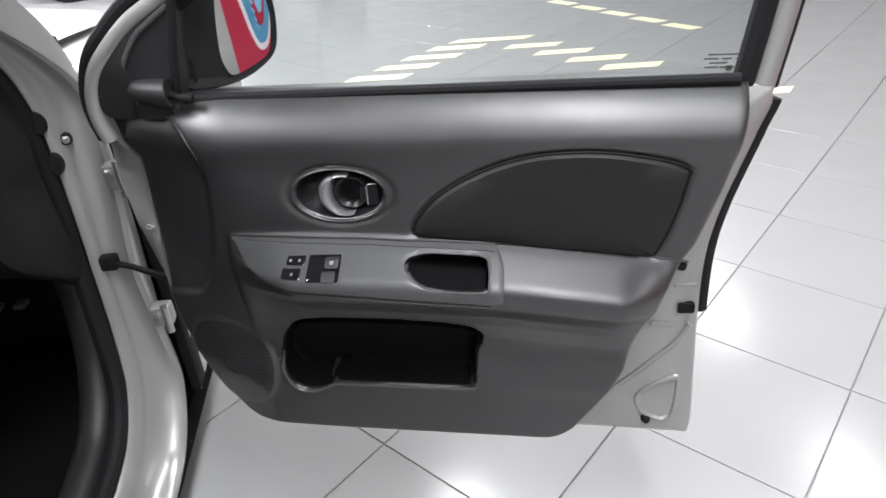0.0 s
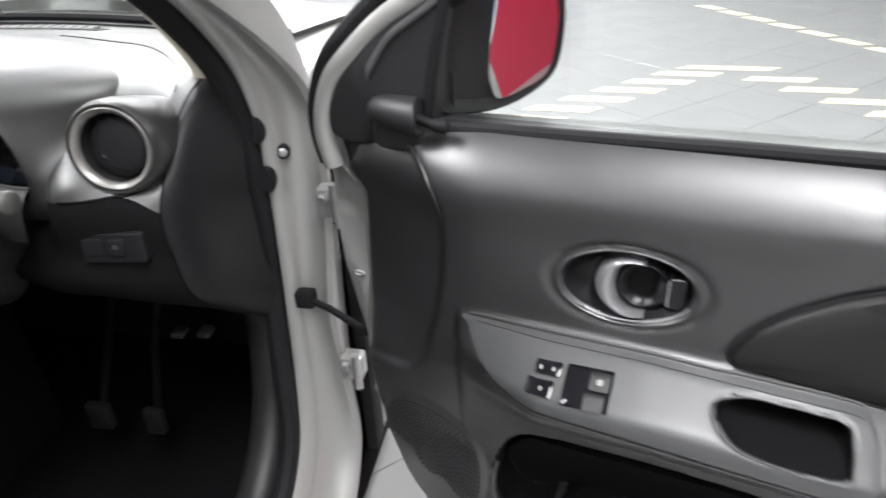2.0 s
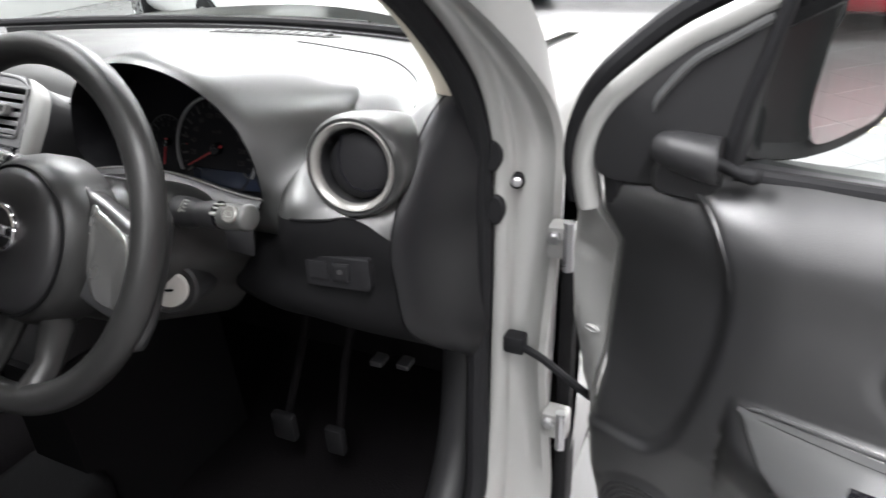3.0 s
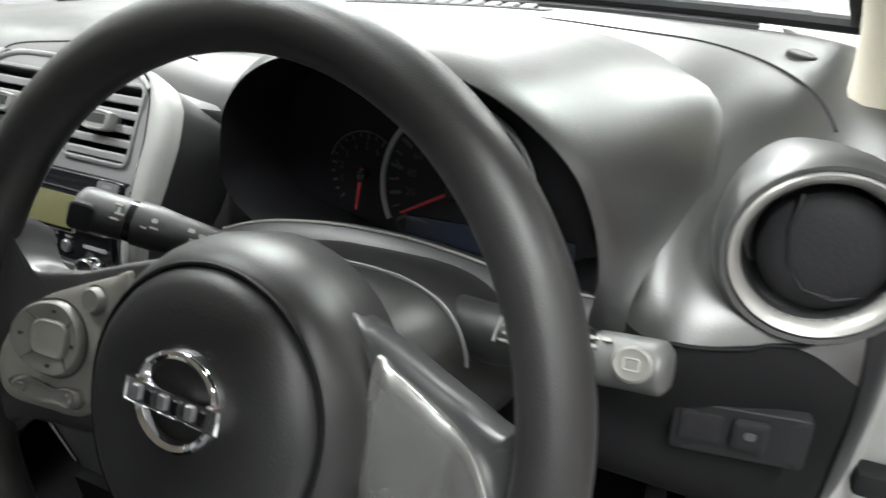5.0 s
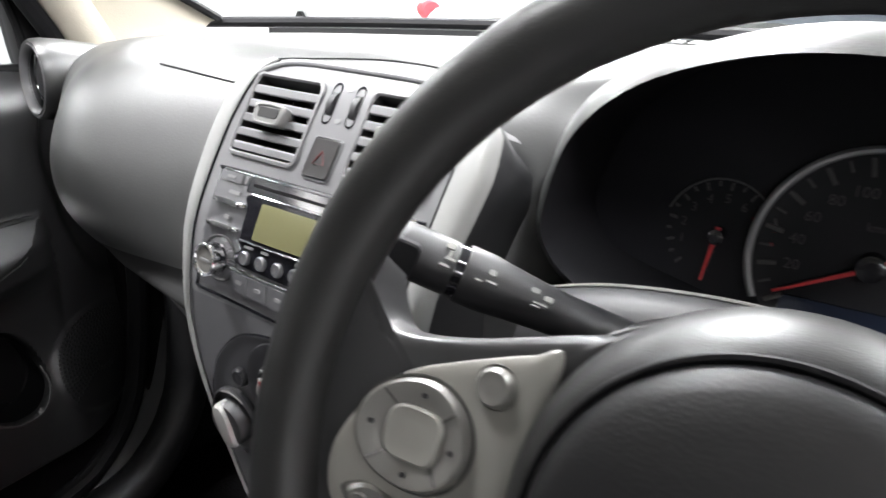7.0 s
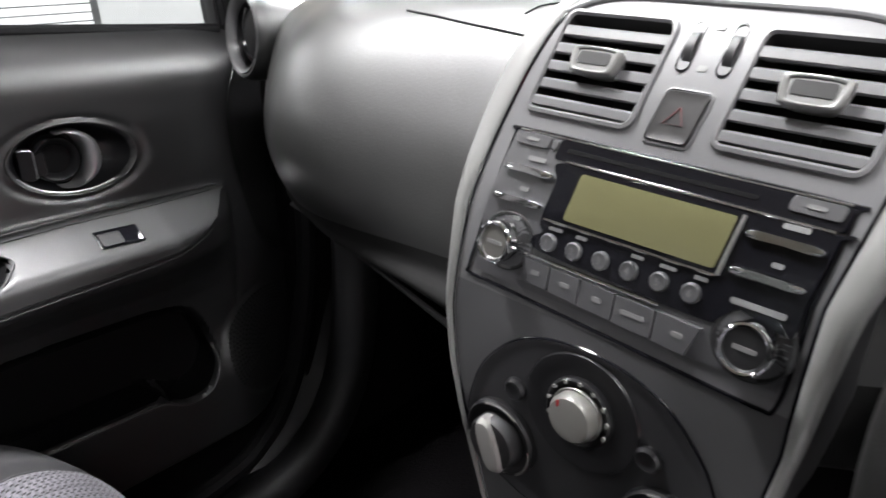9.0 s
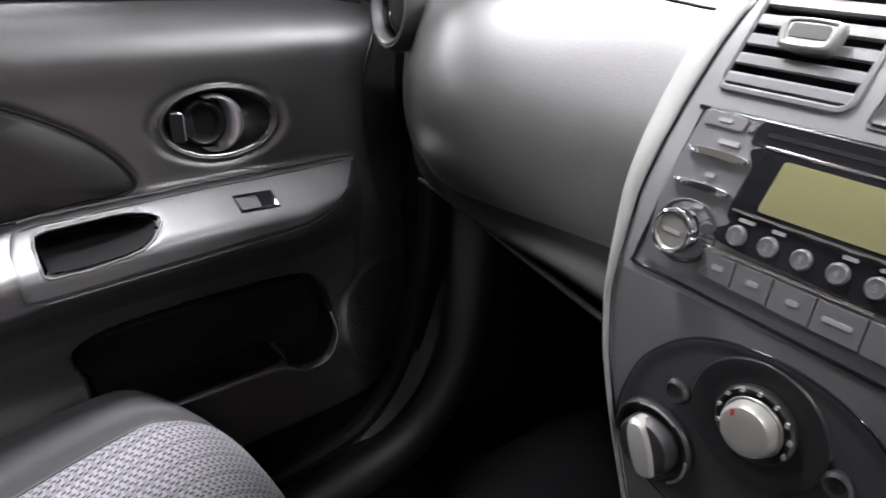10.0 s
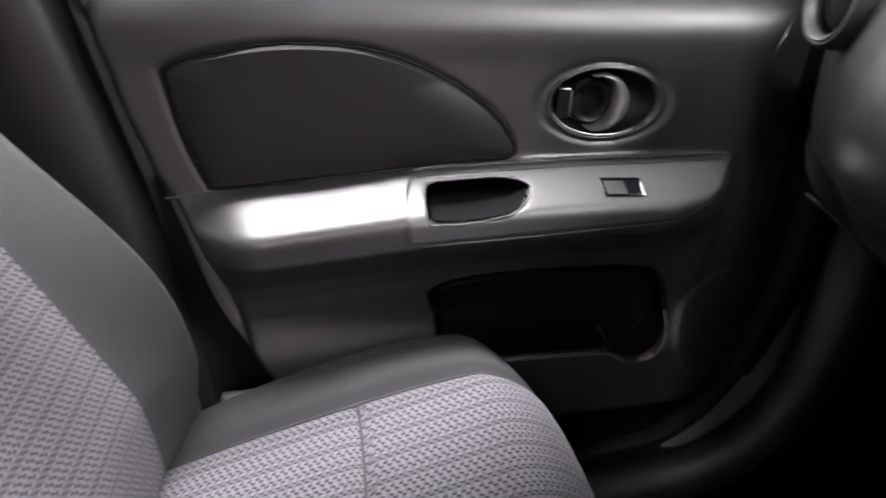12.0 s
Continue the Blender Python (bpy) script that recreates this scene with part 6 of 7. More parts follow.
for u0, u1 in ((-0.0950, -0.0690), (0.0780, 0.1035)):
    bar_mark((u0 + u1) / 2, 1.0052, (u1 - u0) * 0.35, 0.002, 0.0052, patch(u0, u1, 1.0015, 1.0088, 0.0038, RADIO, "side_button", "small grey button"), label="white printed mark")
patch(-0.0675, -0.0630, 1.0020, 1.0080, 0.0036, RADIO, "side_button", "tiny grey button")
for k in range(6):
    u = -0.0425 + 0.0188 * k
    b = part("preset_button", puck(S, oval(u, 0.9507, 0.0056, 0.0056, 20), [(0, 0.002), (0, 0.0055), (0.001, 0.0068), (0.003, 0.0064)]), RADIO, radio, "round grey preset button")
    part("preset_number", text_geo(str(k + 1), 0.006, lambda x, y, d, u=u: S(u + x, 0.9507 + y, 0.0076)), PRINT, b, smooth=False)
    if k != 2:
        bar_mark(u + 0.003, 0.9595, 0.0095 if k in (0, 4) else 0.0075, 0.0020, 0.0048, radio, "preset_text")
part("chrome_line", tube([S(x, 0.9395 - 0.010 * (x + 0.058) , 0.0045) for x in np.linspace(-0.058, 0.036, 16)], 0.0012, 6), CHROME, radio, "chrome line")
edges = (-0.0585, -0.0370, -0.0145, 0.0095, 0.0355, 0.0625)
for k, (u0, u1) in enumerate(zip(edges, edges[1:])):
    zt, zb = 0.9378 - 0.0006 * k, 0.9222 - 0.0012 * k
    b = part("key", puck(S, [(u0 + 0.0004, zt), (u1 - 0.0004, zt - 0.0008), (u1 - 0.0004 - (0.006 if k == 4 else 0), zb - 0.0006), (u0 + 0.0004, zb)], [(0, 0.0), (0, 0.0045), (0.0006, 0.0051)]), RADIO, radio, "flat grey key", sharp=20)
    if k in (0, 1, 2, 4):
        bar_mark((u0 + u1) / 2 + 0.001, (zt + zb) / 2, 0.0065, 0.0030, 0.0057, b, "key_mark", "white printed symbol")
    else:
        bar_mark((u0 + u1) / 2, (zt + zb) / 2, 0.0150, 0.0026, 0.0057, b, "key_mark", "white printed word")


def knob(c, r, h, m, cap, name, label, parent):
    part("knob_well", puck(S, oval(c[0], c[1], r * 1.62, r * 1.5, 36), [(0, 0.0), (0, 0.0030), (r * 0.08, 0.0036), (r * 0.2, 0.0022)]), DARK, parent, "black well round the knob")
    k = part(name, puck(S, oval(*c, r, r, 32), [(0, 0.0), (0, h * 0.7), (r * 0.06, h)], False), m, parent, label)
    part("knob_cap", puck(S, oval(*c, r * 0.86, r * 0.86, 32), [(0, h * 0.8), (r * 0.02, h), (r * 0.10, h - 0.001), (r * 0.2, h - 0.0008)]), cap, k, "dark knob cap")
    part("knob_ring", tube(np.array([S(c[0] + r * 0.91 * math.cos(t), c[1] + r * 0.91 * math.sin(t), h) for t in np.linspace(0, 2 * np.pi, 40, endpoint=False)]), r * 0.115, 8, closed=True), CHROME, k, "bright chrome ring")
    part("knob_mark", prism(S, rrect(c[0], c[1], r * 0.9, r * 0.18, 0.0006, 3), h - 0.001, h - 0.0001), PRINT, k, "white printed word", smooth=False)


knob((-0.0745, 0.9428), 0.0128, 0.018, CHROME, GREYB, "radio_knob", "chrome-ringed radio knob", radio)
knob((0.0882, 0.9360), 0.0135, 0.016, CHROME, DARK, "radio_knob", "large chrome-ringed radio knob", radio)
KNOBG = mat("knob_grey", (0.26, 0.255, 0.24), 0.35, metal=0.35, wear=0.05)
GRIPG = mat("grip_grey", (0.34, 0.335, 0.32), 0.35, metal=0.35, wear=0.05)
# heater controls: a dark panel with one dish and a dial on each side of it
heat = [(-0.0955, 0.800), (-0.090, 0.832), (-0.077, 0.858), (-0.047, 0.884), (0.0, 0.8935), (0.047, 0.884), (0.077, 0.858), (0.090, 0.832), (0.0955, 0.800), (0.085, 0.772), (0.05, 0.755), (0, 0.748), (-0.05, 0.755), (-0.085, 0.772)]
part("heater_panel", puck(S, curve_points(heat, 80, True), [(0, -0.001), (0, 0.0020), (0.0015, 0.0022), (0.005, 0.0006), (0.012, 0.0002)]), mat("heater_panel_plastic", (0.030, 0.030, 0.032), 0.42, grain=0.05, grain_size=700, wear=0.06), centre_stack, "dark heater panel", sharp=60)
part("panel_seam", tube(np.array([S(a_, b_, 0.0012) for a_, b_ in curve_points(heat, 80, True)]), 0.0011, 6, closed=True), GLOSS, centre_stack, "dark joint round the heater panel")
DISH = mat("dish_satin_black", (0.012, 0.012, 0.013), 0.32, wear=0.06)
part("heater_dish", puck(S, oval(-0.002, 0.8480, 0.0415, 0.0405, 48), [(-0.001, 0.0006), (0, 0.0024), (0.003, 0.0024), (0.009, 0.0010), (0.014, 0.0006), (0.020, 0.0012)]), DISH, centre_stack, "round satin black dish")
for c in ((-0.002, 0.850), (-0.0635, 0.796), (0.0635, 0.796)):
    mid = abs(c[0]) < 0.01
    r = 0.024 if mid else 0.0300
    d = part("heater_dial", puck(S, oval(*c, r, r, 40), [(0, -0.002), (0, 0.0046), (0.0015, 0.006), (0.004, 0.0035), (0.006, 0.0028)]), DISH, centre_stack, "black heater dial")
    part("heater_knob", puck(S, oval(*c, 0.0165 if mid else 0.0205, 0.0165 if mid else 0.0205, 32), [(0, 0.0), (0, 0.012), (0.002, 0.0155), (0.005, 0.0160)]), KNOBG if mid else DARK, d, "rotary knob")
    part("dial_rim", tube(np.array([S(c[0] + (0.0175 if mid else 0.0282) * math.cos(t), c[1] + (0.0175 if mid else 0.0282) * math.sin(t), 0.0065) for t in np.linspace(0, 2 * np.pi, 40, endpoint=False)]), 0.0008, 6, closed=True), RING if mid else DARK, d, "thin rim")
    if not mid:
        for t0, t1 in ((-2.9, -1.9), (-0.9, 0.1), (1.0, 2.0)):
            part("dial_arc", tube([S(c[0] + 0.0278 * math.cos(t), c[1] + 0.0278 * math.sin(t), 0.0068) for t in np.linspace(t0, t1, 10)], 0.0010, 6), RING, d, "bright dial mark")
        part("knob_grip", puck(S, curve_points([(c[0] + x * 0.94 - y * 0.34, c[1] + x * 0.34 + y * 0.94) for x, y in ((-0.0065, 0.017), (0, 0.021), (0.0065, 0.017), (0.0085, 0), (0.0065, -0.017), (0, -0.021), (-0.0065, -0.017), (-0.0085, 0))], 40, True), [(0, 0.008), (0.0, 0.0165), (0.002, 0.0195), (0.005, 0.0200)]), GRIPG, d, "silver-grey knob grip")
    else:
        part("knob_pointer", prism(S, rrect(-0.0105, 0.8590, 0.002, 0.005, 0.0008, 2), 0.0155, 0.0164), DIMRED, d, "dull red pointer mark", smooth=False)
        for k in range(9):
            an = radians(200 - 27.5 * k)
            part("dial_mark", prism(S, rrect(c[0] + 0.0219 * math.cos(an), c[1] + 0.0219 * math.sin(an), 0.0024, 0.0024 if k < 6 else 0.0032, 0.0007, 3), 0.003, 0.0068), SYMBOL, d, "small white dial mark", smooth=False)
for sx in (-1, 1):
    part("heater_button", puck(S, oval(sx * 0.0500 - 0.003, 0.8420, 0.0085, 0.0085, 24), [(0, -0.002), (0, 0.0036), (0.002, 0.0055), (0.004, 0.0045)]), DISH, centre_stack, "small black round button")

# ---- passenger seat ----
FAB = bpy.data.materials.new("patterned_seat_cloth")
FAB.use_nodes = True
nt = FAB.node_tree
bs = nt.nodes["Principled BSDF"]
bs.inputs["Roughness"].default_value = 0.85
bs.inputs["Sheen Weight"].default_value = 0.05


def math_node(op, a, b=None):
    n = nt.nodes.new("ShaderNodeMath")
    n.operation = op
    for k, v in enumerate((a, b)):
        if v is None:
            continue
        if isinstance(v, (int, float)):
            n.inputs[k].default_value = v
        else:
            nt.links.new(v, n.inputs[k])
    return n.outputs[0]


uvn = nt.nodes.new("ShaderNodeAttribute")
uvn.attribute_name = "cloth"
sx = nt.nodes.new("ShaderNodeSeparateXYZ")
nt.links.new(uvn.outputs["Vector"], sx.inputs[0])
U_, V_ = sx.outputs[0], sx.outputs[1]
row = math_node("DIVIDE", V_, 0.0083)
col = math_node("DIVIDE", U_, 0.0086)
block = math_node("LESS_THAN", math_node("FRACT", math_node("ADD", col, math_node("MULTIPLY", row, 0.17))), 0.5)
stair = math_node("ADD", row, math_node("MULTIPLY", block, 0.36))
dash_ = math_node("LESS_THAN", math_node("FRACT", stair), 0.25)
tone = math_node("LESS_THAN", math_node("FRACT", math_node("ADD", math_node("ADD", col, math_node("MULTIPLY", math_node("FLOOR", stair), 0.5)), 0.25)), 0.5)
noi = nt.nodes.new("ShaderNodeTexNoise")
noi.inputs["Scale"].default_value = 900
cl = nt.nodes.new("ShaderNodeMix")
cl.data_type = "RGBA"
cl.inputs[6].default_value, cl.inputs[7].default_value = (0.086, 0.083, 0.095, 1), (0.130, 0.126, 0.143, 1)
nt.links.new(noi.outputs[0], cl.inputs[0])
cm = nt.nodes.new("ShaderNodeMix")
cm.data_type = "RGBA"
cm.inputs[7].default_value = (0.008, 0.008, 0.010, 1)
tn = nt.nodes.new("ShaderNodeMix")
tn.data_type = "RGBA"
tn.inputs[7].default_value = (0.070, 0.068, 0.077, 1)
nt.links.new(cl.outputs[2], tn.inputs[6])
nt.links.new(tone, tn.inputs[0])
nt.links.new(tn.outputs[2], cm.inputs[6])
nt.links.new(dash_, cm.inputs[0])
nt.links.new(cm.outputs[2], bs.inputs["Base Color"])
bmp = nt.nodes.new("ShaderNodeBump")
bmp.inputs["Strength"].default_value, bmp.inputs["Distance"].default_value = 0.6, 0.001
nt.links.new(math_node("SUBTRACT", 1.0, dash_), bmp.inputs["Height"])
nt.links.new(bmp.outputs[0], bs.inputs["Normal"])

seat = thing("passenger_seat", (-0.40, -0.70, 0.30), "passenger seat in grey patterned cloth with dark side bolsters", "car seat")


def cloth(ob, us, vs):
    at = ob.data.attributes.new("cloth", "FLOAT_VECTOR", "POINT")
    inv = MW[ob]
    for i, v in enumerate(ob.data.vertices):
        w = inv @ v.co
        at.data[i].vector = (us(w), vs(w), 0)


SX = -0.400


def cushion(u, v):
    """u across, -1 to 1; v from the rear edge to the front lip and down."""
    roll = np.clip((v - 0.72) / 0.28, 0, 1) * 1.9
    w = 0.255 - 0.05 * np.clip((v - 0.55) / 0.45, 0, 1) ** 2
    x = SX + u * w
    y = -0.97 + 0.48 * np.minimum(v / 0.72, 1) + 0.095 * np.sin(roll) - 0.05 * np.abs(u) ** 3 * np.clip((v - 0.4) / 0.4, 0, 1)
    crown = 0.035 * np.clip((np.abs(u) - 0.52) / 0.25, 0, 1) ** 1.3 * np.sin(np.clip(v / 0.85, 0, 1) * np.pi) - 0.11 * np.clip((np.abs(u) - 0.84) / 0.16, 0, 1) ** 2.0
    z = 0.485 + 0.130 * np.clip(v / 0.72, 0, 1) ** 0.9 + crown - 0.095 * (1 - np.cos(roll)) - 0.010 * np.exp(-(((np.abs(u) - 0.62) / 0.035) ** 2)) - 0.006 * np.exp(-(((v - 0.49) / 0.012) ** 2)) * (np.abs(u) < 0.62)
    return x, y, z


c1 = part("cushion_centre", sheet(cushion, np.linspace(-0.62, 0.62, 40), np.linspace(0, 1, 60)), FAB, seat, "grey cloth with dark zigzag dashes")
cloth(c1, lambda w: 1.1 * (w.y - 0.6 * w.z), lambda w: 0.72 * w.x)
for a0, a1 in ((-1.0, -0.62), (0.62, 1.0)):
    part("cushion_bolster", sheet(cushion, np.linspace(a0, a1, 24), np.linspace(0, 1, 60)), VINYL, seat, "dark cloth bolster")
    part("bolster_seam", tube(np.array([np.array(cushion(np.array(0.62 if a0 > 0 else -0.62), np.array(v))) for v in np.linspace(0.05, 0.95, 30)]), 0.0025, 6), VINYL, seat)
part("cross_seam", tube(np.array([np.array(cushion(np.array(u), np.array(0.49))) for u in np.linspace(-0.62, 0.62, 24)]), 0.0022, 6), VINYL, seat, "dark stitched cross seam")
part("cushion_base", box((SX - 0.215, -0.93, 0.30), (SX + 0.215, -0.42, 0.50), 0.03, 3), DARK, seat, "dark seat base")


def back(u, v):
    w = 0.255 - 0.03 * v - 0.03 * np.clip((v - 0.8) / 0.2, 0, 1) ** 2
    x = SX + u * w
    z = 0.525 + 0.60 * v
    bump = 0.25 + 0.75 * np.exp(-(((z - 0.75) / 0.16) ** 2))
    edge = 0.075 * bump * np.clip((np.abs(u) - 0.52) / 0.30, 0, 1) ** 1.3 - 0.17 * np.clip((np.abs(u) - 0.84) / 0.16, 0, 1) ** 2
    y = -0.895 - 0.40 * (z - 0.66) - 0.5 * np.clip(0.64 - z, 0, 1) ** 1.2 + edge - 0.08 * np.clip((v - 0.9) / 0.1, 0, 1) ** 2
    return x, y, z


c2 = part("backrest_centre", sheet(back, np.linspace(-0.54, 0.54, 40), np.linspace(0, 1, 60)), FAB, seat, "grey cloth with dark zigzag dashes")
cloth(c2, lambda w: w.x, lambda w: w.z)
for a0, a1 in ((-1.0, -0.54), (0.54, 1.0)):
    part("backrest_bolster", sheet(back, np.linspace(a0, a1, 24), np.linspace(0, 1, 60)), VINYL, seat, "dark cloth bolster")
part("backrest_shell", box((SX - 0.19, -1.17, 0.50), (SX + 0.19, -1.07, 1.0), 0.04, 3), DARK, seat, "dark backrest shell")
part("hinge_cover", puck(oriented((SX - 0.225, -0.90, 0.545), (0, 1, 0), (0, 0, 1), (-1, 0, 0)), rrect(0, 0, 0.10, 0.06, 0.02), [(0, -0.02), (0, 0.01), (0.01, 0.015)]), GREY, seat, "grey recliner cover")
# unseen seat, added as a copy to block light from the driver's side
added_driver_seat = copy_thing(seat, Matrix.Translation((0.385, -0.90, 0.28)))
added_driver_seat.name = "added_driver_seat"
tagged(added_driver_seat, "added driver seat copy that blocks light behind the wheel")
bk = thing("seat_belt_buckle", (-0.665, -0.80, 0.50), "pale seat belt tongue hanging by the pillar", "seat belt")
part("belt_tongue", box((-0.675, -0.83, 0.50), (-0.660, -0.77, 0.53), 0.005), GREYB, bk, "pale belt tongue")

# ---- showroom ----
ROOM = (-9.0, 9.0, -8.0, 12.0, 3.6)
floor = thing("floor", (0, 0, 0), "white polished showroom floor tiles laid diagonally", "floor", kind="structure")
GROUT = mat("grey_grout", (0.30, 0.30, 0.30), 0.8, wear=0.15, wear_size=20)
TILE = mat("white_tile", (0.32, 0.32, 0.32), 0.18, wear=0.05, wear_size=3)
part("screed", (np.array([(ROOM[0] - 0.2, ROOM[2] - 0.2, -0.006), (ROOM[1] + 0.2, ROOM[2] - 0.2, -0.006), (ROOM[1] + 0.2, ROOM[3] + 0.2, -0.006), (ROOM[0] - 0.2, ROOM[3] + 0.2, -0.006)]), [[0, 1, 2, 3]]), GROUT, floor, "grey joint bed", smooth=False)
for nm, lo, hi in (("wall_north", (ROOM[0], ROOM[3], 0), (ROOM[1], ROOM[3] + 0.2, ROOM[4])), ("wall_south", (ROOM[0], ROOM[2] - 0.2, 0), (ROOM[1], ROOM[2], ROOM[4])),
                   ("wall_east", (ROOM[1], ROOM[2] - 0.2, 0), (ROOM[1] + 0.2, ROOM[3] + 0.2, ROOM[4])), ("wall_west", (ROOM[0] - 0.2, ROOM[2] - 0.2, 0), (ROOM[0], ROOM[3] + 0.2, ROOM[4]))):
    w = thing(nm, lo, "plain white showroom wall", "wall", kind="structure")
    # east and south walls carry the bounce tone, north and west the white one
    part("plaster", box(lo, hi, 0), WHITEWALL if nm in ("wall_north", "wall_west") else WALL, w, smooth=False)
ceiling = thing("ceiling", (0, 0, ROOM[4]), "plain white showroom ceiling", "ceiling", kind="structure")
part("ceiling_board", box((ROOM[0] - 0.2, ROOM[2] - 0.2, ROOM[4]), (ROOM[1] + 0.2, ROOM[3] + 0.2, ROOM[4] + 0.2), 0), CEIL, ceiling, smooth=False)
POWER = {-5.0: (0.3, 0.3, 1.3, 0.6), -1.6: (0.8, 1.6, 1.15, 0.3), 1.8: (0.8, 2.2, 0.8, 0.4), 5.2: (1.2, 2.6, 0.7, 0.3), 8.6: (1.2, 2.0, 0.9, 0.4)}
TUBE = glow("lamp_diffuser", (1.0, 1.0, 0.98), 6.0)
for k, (x, y0) in enumerate([(x, y) for x in (-5.0, -1.15, 1.7, 5.0) for y in (-5.0, -1.6, 1.8, 5.2, 8.6)]):
    y = y0 + (0.6 if k // 5 == 1 else 0.0)
    l = thing("ceiling_light", (x, y, ROOM[4]), "long white ceiling light", "ceiling light", "ceiling lights")
    part("frame", box((x - 0.24, y - 1.04, ROOM[4] - 0.06), (x + 0.24, y + 1.04, ROOM[4] - 0.002), 0.006), CEIL, l)
    part("diffuser", box((x - 0.20, y - 1.0, ROOM[4] - 0.066), (x + 0.20, y + 1.0, ROOM[4] - 0.058), 0), TUBE, l, smooth=False)
    ld = bpy.data.lights.new("lamp_light", "AREA")
    ld.shape, ld.size, ld.size_y, ld.energy, ld.color = "RECTANGLE", 0.4, 2.0, LAMP * POWER[y0][k // 5], (0.95, 0.985, 1.0)
    lo_ = new("lamp_light", ld)
    lo_.matrix_basis = Matrix.Translation((0, 0, -0.075))
    lo_.parent = l


# yellow tape dashes on the floor
def tape(c, ang, lx, ly, skew):
    m = thing("floor_mark", (*c, 0.0), "worn yellow tape dash on the white floor", "floor marking", "floor tape dashes")
    ca, sa = math.cos(ang), math.sin(ang)
    o = [(-lx / 2 - skew, -ly / 2), (lx / 2 - skew, -ly / 2), (lx / 2 + skew, ly / 2), (-lx / 2 + skew, ly / 2)]
    ring = [(c[0] + u * ca - v * sa, c[1] + u * sa + v * ca) for u, v in o]
    part("tape", loft([[(x, y, 0.0015) for x, y in ring], [(x, y, 0.0035) for x, y in ring]]), YELLOW, m, smooth=False)


def line_of(a, b, n, ang, lx=0.42, ly=0.13, skew=0.04):
    for k in range(n):
        t = k / max(n - 1, 1)
        tape((a[0] + (b[0] - a[0]) * t, a[1] + (b[1] - a[1]) * t), ang, lx, ly, skew)


tape((2.26, 4.14), -0.08, 0.60, 0.10, 0.05)
line_of((1.96, 3.98), (0.30, 2.36), 9, -0.08, 0.40, 0.11)
line_of((2.53, 3.86), (3.55, 2.45), 7, -0.08, 0.40, 0.11)
line_of((2.50, 6.45), (3.78, 4.05), 9, -0.95, 0.26, 0.12, 0.02)


# ---- other cars in the showroom, seen through the glass ----
def far_car(at, turn, paint, label):
    car = thing("parked_car", at, label, "car", "parked cars")
    R = pose(*at, 0, 0, turn)
    secs = []
    for y, w, zb, zh in ((-2.1, 0.70, 0.35, 0.80), (-1.9, 0.80, 0.25, 0.98), (-1.2, 0.86, 0.20, 1.0), (-0.3, 0.87, 0.20, 0.98), (0.8, 0.86, 0.20, 0.94), (1.6, 0.82, 0.22, 0.86), (2.05, 0.70, 0.32, 0.68)):
        secs.append([(w * math.copysign(abs(math.cos(t)) ** 0.45, math.cos(t)), y, (zb + zh) / 2 + (zh - zb) / 2 * math.copysign(abs(math.sin(t)) ** 0.6, math.sin(t))) for t in np.linspace(0, 2 * np.pi, 32, endpoint=False)])
    part("body", moved(loft(secs), R), paint, car, "glossy painted body")
    cab = []
    for y, w, zh in ((-1.75, 0.66, 0.96), (-1.3, 0.64, 1.32), (-0.6, 0.62, 1.46), (0.1, 0.60, 1.43), (0.9, 0.66, 0.96)):
        cab.append([(w * math.copysign(abs(math.cos(t)) ** 0.5, math.cos(t)), y, 0.90 + (zh - 0.90) * max(math.sin(t), -0.2)) for t in np.linspace(0, 2 * np.pi, 28, endpoint=False)])
    part("cabin_glass", moved(loft(cab), R), GLOSS, car, "dark cabin glass")
    for sx in (-1, 1):
        for y in (-1.3, 1.28):
            tp = [(sx * (0.80 + dx), y, 0.31) for dx in (-0.12, 0.075)]
            wh = part("wheel", moved(tube(tp, 0.31, 32), R), RUBBER, car, "black tyre")
            H = lambda u, v, d: np.array(R @ Vector((sx * (0.876 + d), y + u, 0.31 + v)))
            part("rim", puck(H, oval(0, 0, 0.215, 0.215, 32), [(0, 0.0), (0, 0.006), (0.012, 0.006), (0.02, -0.002), (0.03, -0.003)]), GLOSS, wh, "dark rim bowl")
            for k in range(10):
                an = 2 * math.pi * k / 10
                d_, n_ = np.array([math.cos(an), math.sin(an)]), np.array([-math.sin(an), math.cos(an)])
                part("rim_spoke", prism(H, [d_ * 0.03 - n_ * 0.012, d_ * 0.205 - n_ * 0.020, d_ * 0.205 + n_ * 0.020, d_ * 0.03 + n_ * 0.012], 0.002, 0.012), STEEL, wh, smooth=False)
            part("rim_ring", tube(np.array([H(0.208 * math.cos(t), 0.208 * math.sin(t), 0.006) for t in np.linspace(0, 6.283, 40, endpoint=False)]), 0.010, 8, closed=True), STEEL, wh)
        part("headlamp", moved(puck(lambda u, v, d: (sx * (0.60 + u), 1.92 + d, 0.66 + v), oval(0, 0, 0.12, 0.06, 24), [(0, -0.1), (0, 0.02), (0.02, 0.05)]), R), CHROME, car, "headlamp")
        part("tail_lamp", moved(puck(lambda u, v, d: (sx * (0.66 + u), -1.98 - d, 0.80 + v), oval(0, 0, 0.09, 0.08, 24), [(0, -0.1), (0, 0.03), (0.02, 0.05)]), R), REDMARK, car, "red tail lamp")
    return car


DARKPAINT = mat("dark_blue_grey_paint", (0.03, 0.035, 0.045), 0.2, metal=0.3, coat=0.7, wear=0.03)
REDPAINT = mat("red_paint", (0.35, 0.02, 0.03), 0.2, coat=0.7, wear=0.03)
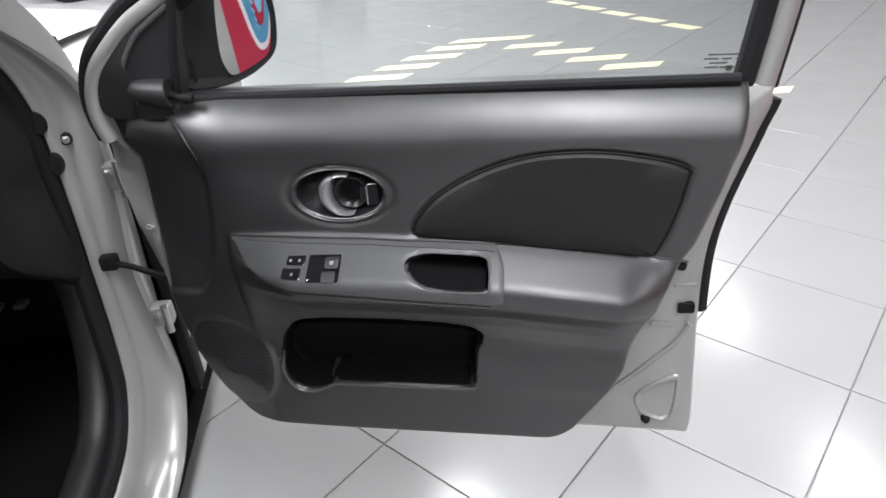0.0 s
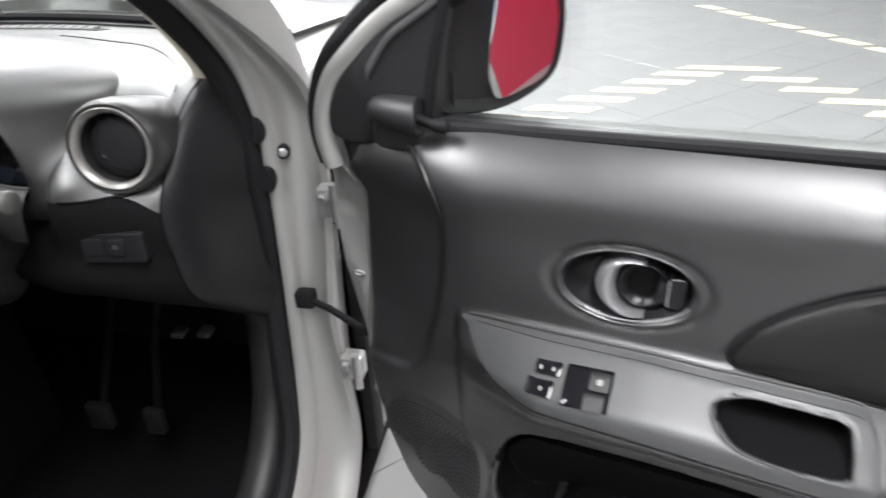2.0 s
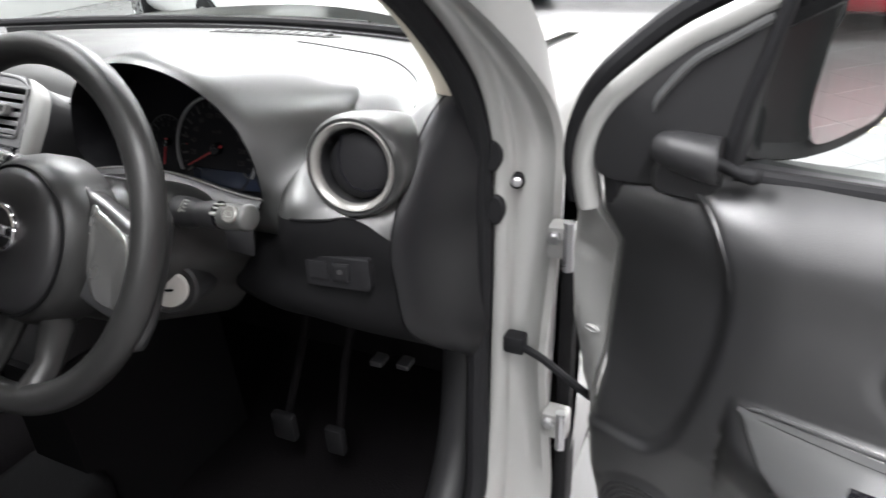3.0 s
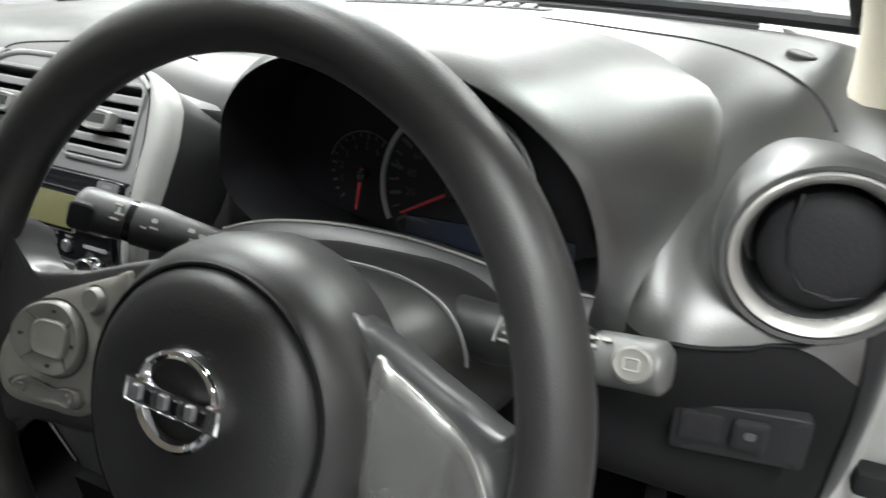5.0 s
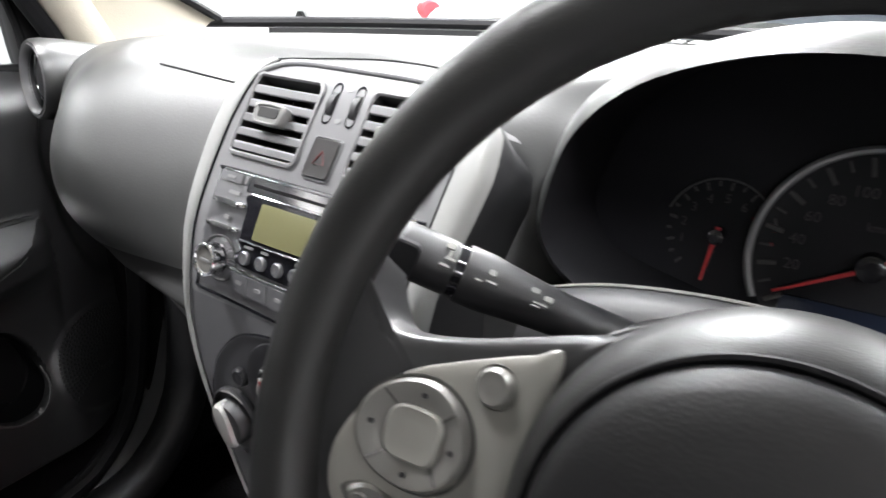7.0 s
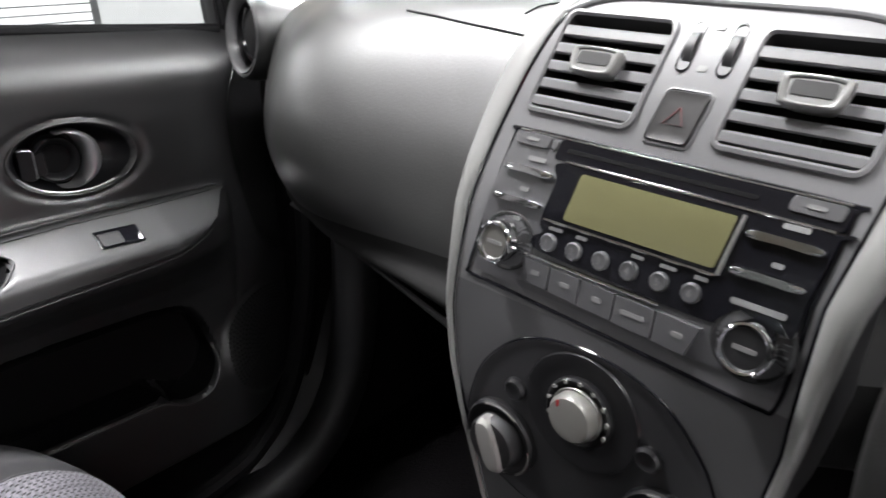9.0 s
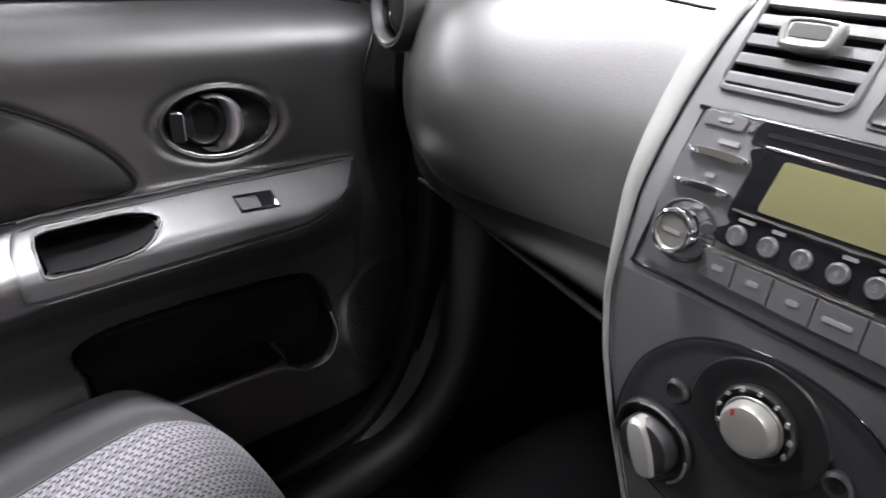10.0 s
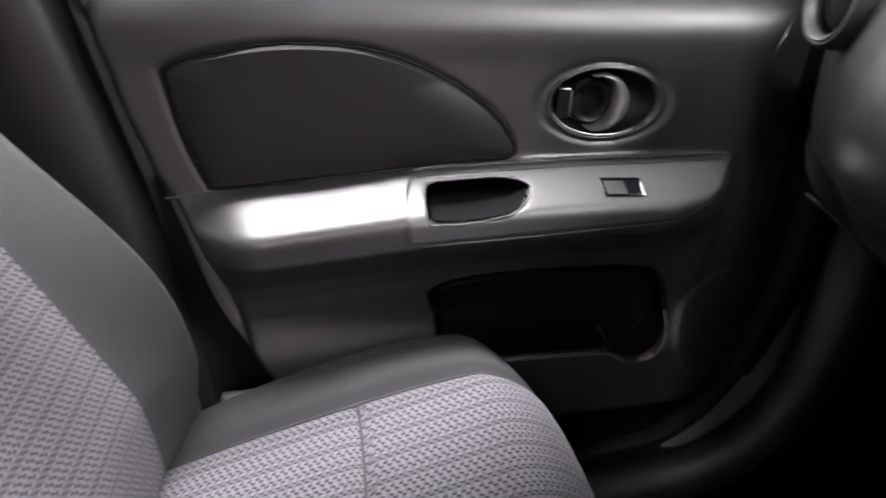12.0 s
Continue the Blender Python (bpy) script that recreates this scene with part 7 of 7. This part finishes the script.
WHITEPAINT = mat("white_paint", (0.72, 0.72, 0.72), 0.25, coat=0.7, wear=0.03)
far_car((-0.80, 8.2, 0), 90, DARKPAINT, "dark blue-grey parked car with alloy wheels")
far_car((-4.2, 5.4, 0), 60, WHITEPAINT, "white parked car with alloy wheels")
far_car((7.95, 1.45, 0), 0, REDPAINT, "red parked car with alloy wheels beside the banner")
far_car((-6.0, 9.6, 0), 75, REDPAINT, "red parked car with alloy wheels")

# pale shutter by the west wall
shutter = thing("roller_shutter", (ROOM[0], 1.0, 0), "pale ribbed roller shutter on the white wall", "shutter")
part("shutter_frame", box((ROOM[0] + 0.004, -1.2, 0.0), (ROOM[0] + 0.03, 2.9, 2.5), 0.004), GREY, shutter, "grey shutter frame")
for k in range(24):
    part("slat", box((ROOM[0] + 0.031, -1.1, 0.03 + 0.1 * k), (ROOM[0] + 0.055, 2.8, 0.118 + 0.1 * k), 0.006, 1), WHITEPAINT, shutter)

# banner board behind the car, seen in the mirror
banner = thing("banner_board", (BX, BY, 0), "red banner board with blue and white curved bands", "banner")
bd = np.array([math.cos(BA), math.sin(BA)])
BF = lambda u, v, d: (BX + u * bd[0] - d * bd[1], BY + u * bd[1] + d * bd[0], v)
RED = mat("banner_red", (0.46, 0.015, 0.05), 0.45, wear=0.04)
BLUE = mat("banner_blue", (0.08, 0.30, 0.48), 0.45, wear=0.04)
SKY = mat("banner_pale_blue", (0.25, 0.55, 0.75), 0.45, wear=0.04)
WHT = mat("banner_white", (0.85, 0.80, 0.82), 0.5, wear=0.04)
part("board", prism(BF, rrect(-0.4, 0.75, 3.3, 1.5, 0.02), 0.0, 0.03), RED, banner, "red printed board", smooth=False)


def vee(w, h, top):
    return curve_points([(-w, top), (-w * 0.75, top - h * 0.35), (-w * 0.45, top - h * 0.8), (-w * 0.18, top - h), (w * 0.18, top - h), (w * 0.45, top - h * 0.8), (w * 0.75, top - h * 0.35), (w, top)], 40, True)


for w, h, m, d, nm in ((0.20, 0.47, WHT, 0.034, "white_band"), (0.17, 0.43, BLUE, 0.038, "blue_band"), (0.10, 0.33, RED, 0.042, "red_band"), (0.065, 0.26, SKY, 0.046, "pale_blue_band")):
    part(nm, prism(BF, vee(w * 1.5, h, 0.82) + np.array([-0.98, 0.0]), 0.031, d), m, banner, smooth=False)
for k in range(6):
    part("feather_bar", prism(BF, [(-1.11 + 0.012 * k, 0.75 - 0.05 * k), (-1.07 + 0.009 * k, 0.73 - 0.05 * k), (-1.07 + 0.009 * k, 0.71 - 0.05 * k), (-1.11 + 0.012 * k, 0.735 - 0.05 * k)], 0.039, 0.043), SKY, banner, smooth=False)

# ---- floor tiles, last ----
def tile_mesh():
    me = bpy.data.meshes.new("tile")
    g = box((-0.2283, -0.2283, -0.005), (0.2283, 0.2283, 0.0), 0.0012, 1)
    me.from_pydata(g[0].tolist(), [], g[1])
    me.materials.append(TILE)
    return me


tm = tile_mesh()
e1, e2, T0 = np.array([0.7193, 0.6947]), np.array([0.6947, -0.7193]), np.array([-0.0694, 0.1165])
near, far_v, far_f = 0, [], []
tg = box((-0.2283, -0.2283, -0.005), (0.2283, 0.2283, 0.0), 0.0012, 1)
rotm = np.array([[e1[0], -e1[1]], [e1[1], e1[0]]])
cells = []
for i in range(-45, 46):
    for j in range(-45, 46):
        c = T0 + 0.46 * ((i + 0.5) * e1 + (j + 0.5) * e2)
        if ROOM[0] < c[0] < ROOM[1] and ROOM[2] < c[1] < ROOM[3]:
            cells.append((np.hypot(c[0] - 2.2, c[1] - 1.2), c))
cells.sort(key=lambda r: r[0])
for n, (_, c) in enumerate(cells):
    if n < 300:
        ob = new("tile", tm)
        ob.parent = floor
        ob.matrix_basis = Matrix.Translation((c[0], c[1], 0)) @ Matrix.Rotation(math.atan2(e1[1], e1[0]), 4, "Z")
    else:
        far_v.append(np.concatenate([tg[0][:, :2] @ rotm.T + c, tg[0][:, 2:]], 1))
        far_f += [[k + len(tg[0]) * (n - 300) for k in f] for f in tg[1]]
tagged(part("far_tiles", (np.concatenate(far_v), far_f), TILE, floor, "white floor tiles further off", smooth=False), kind="stuff")
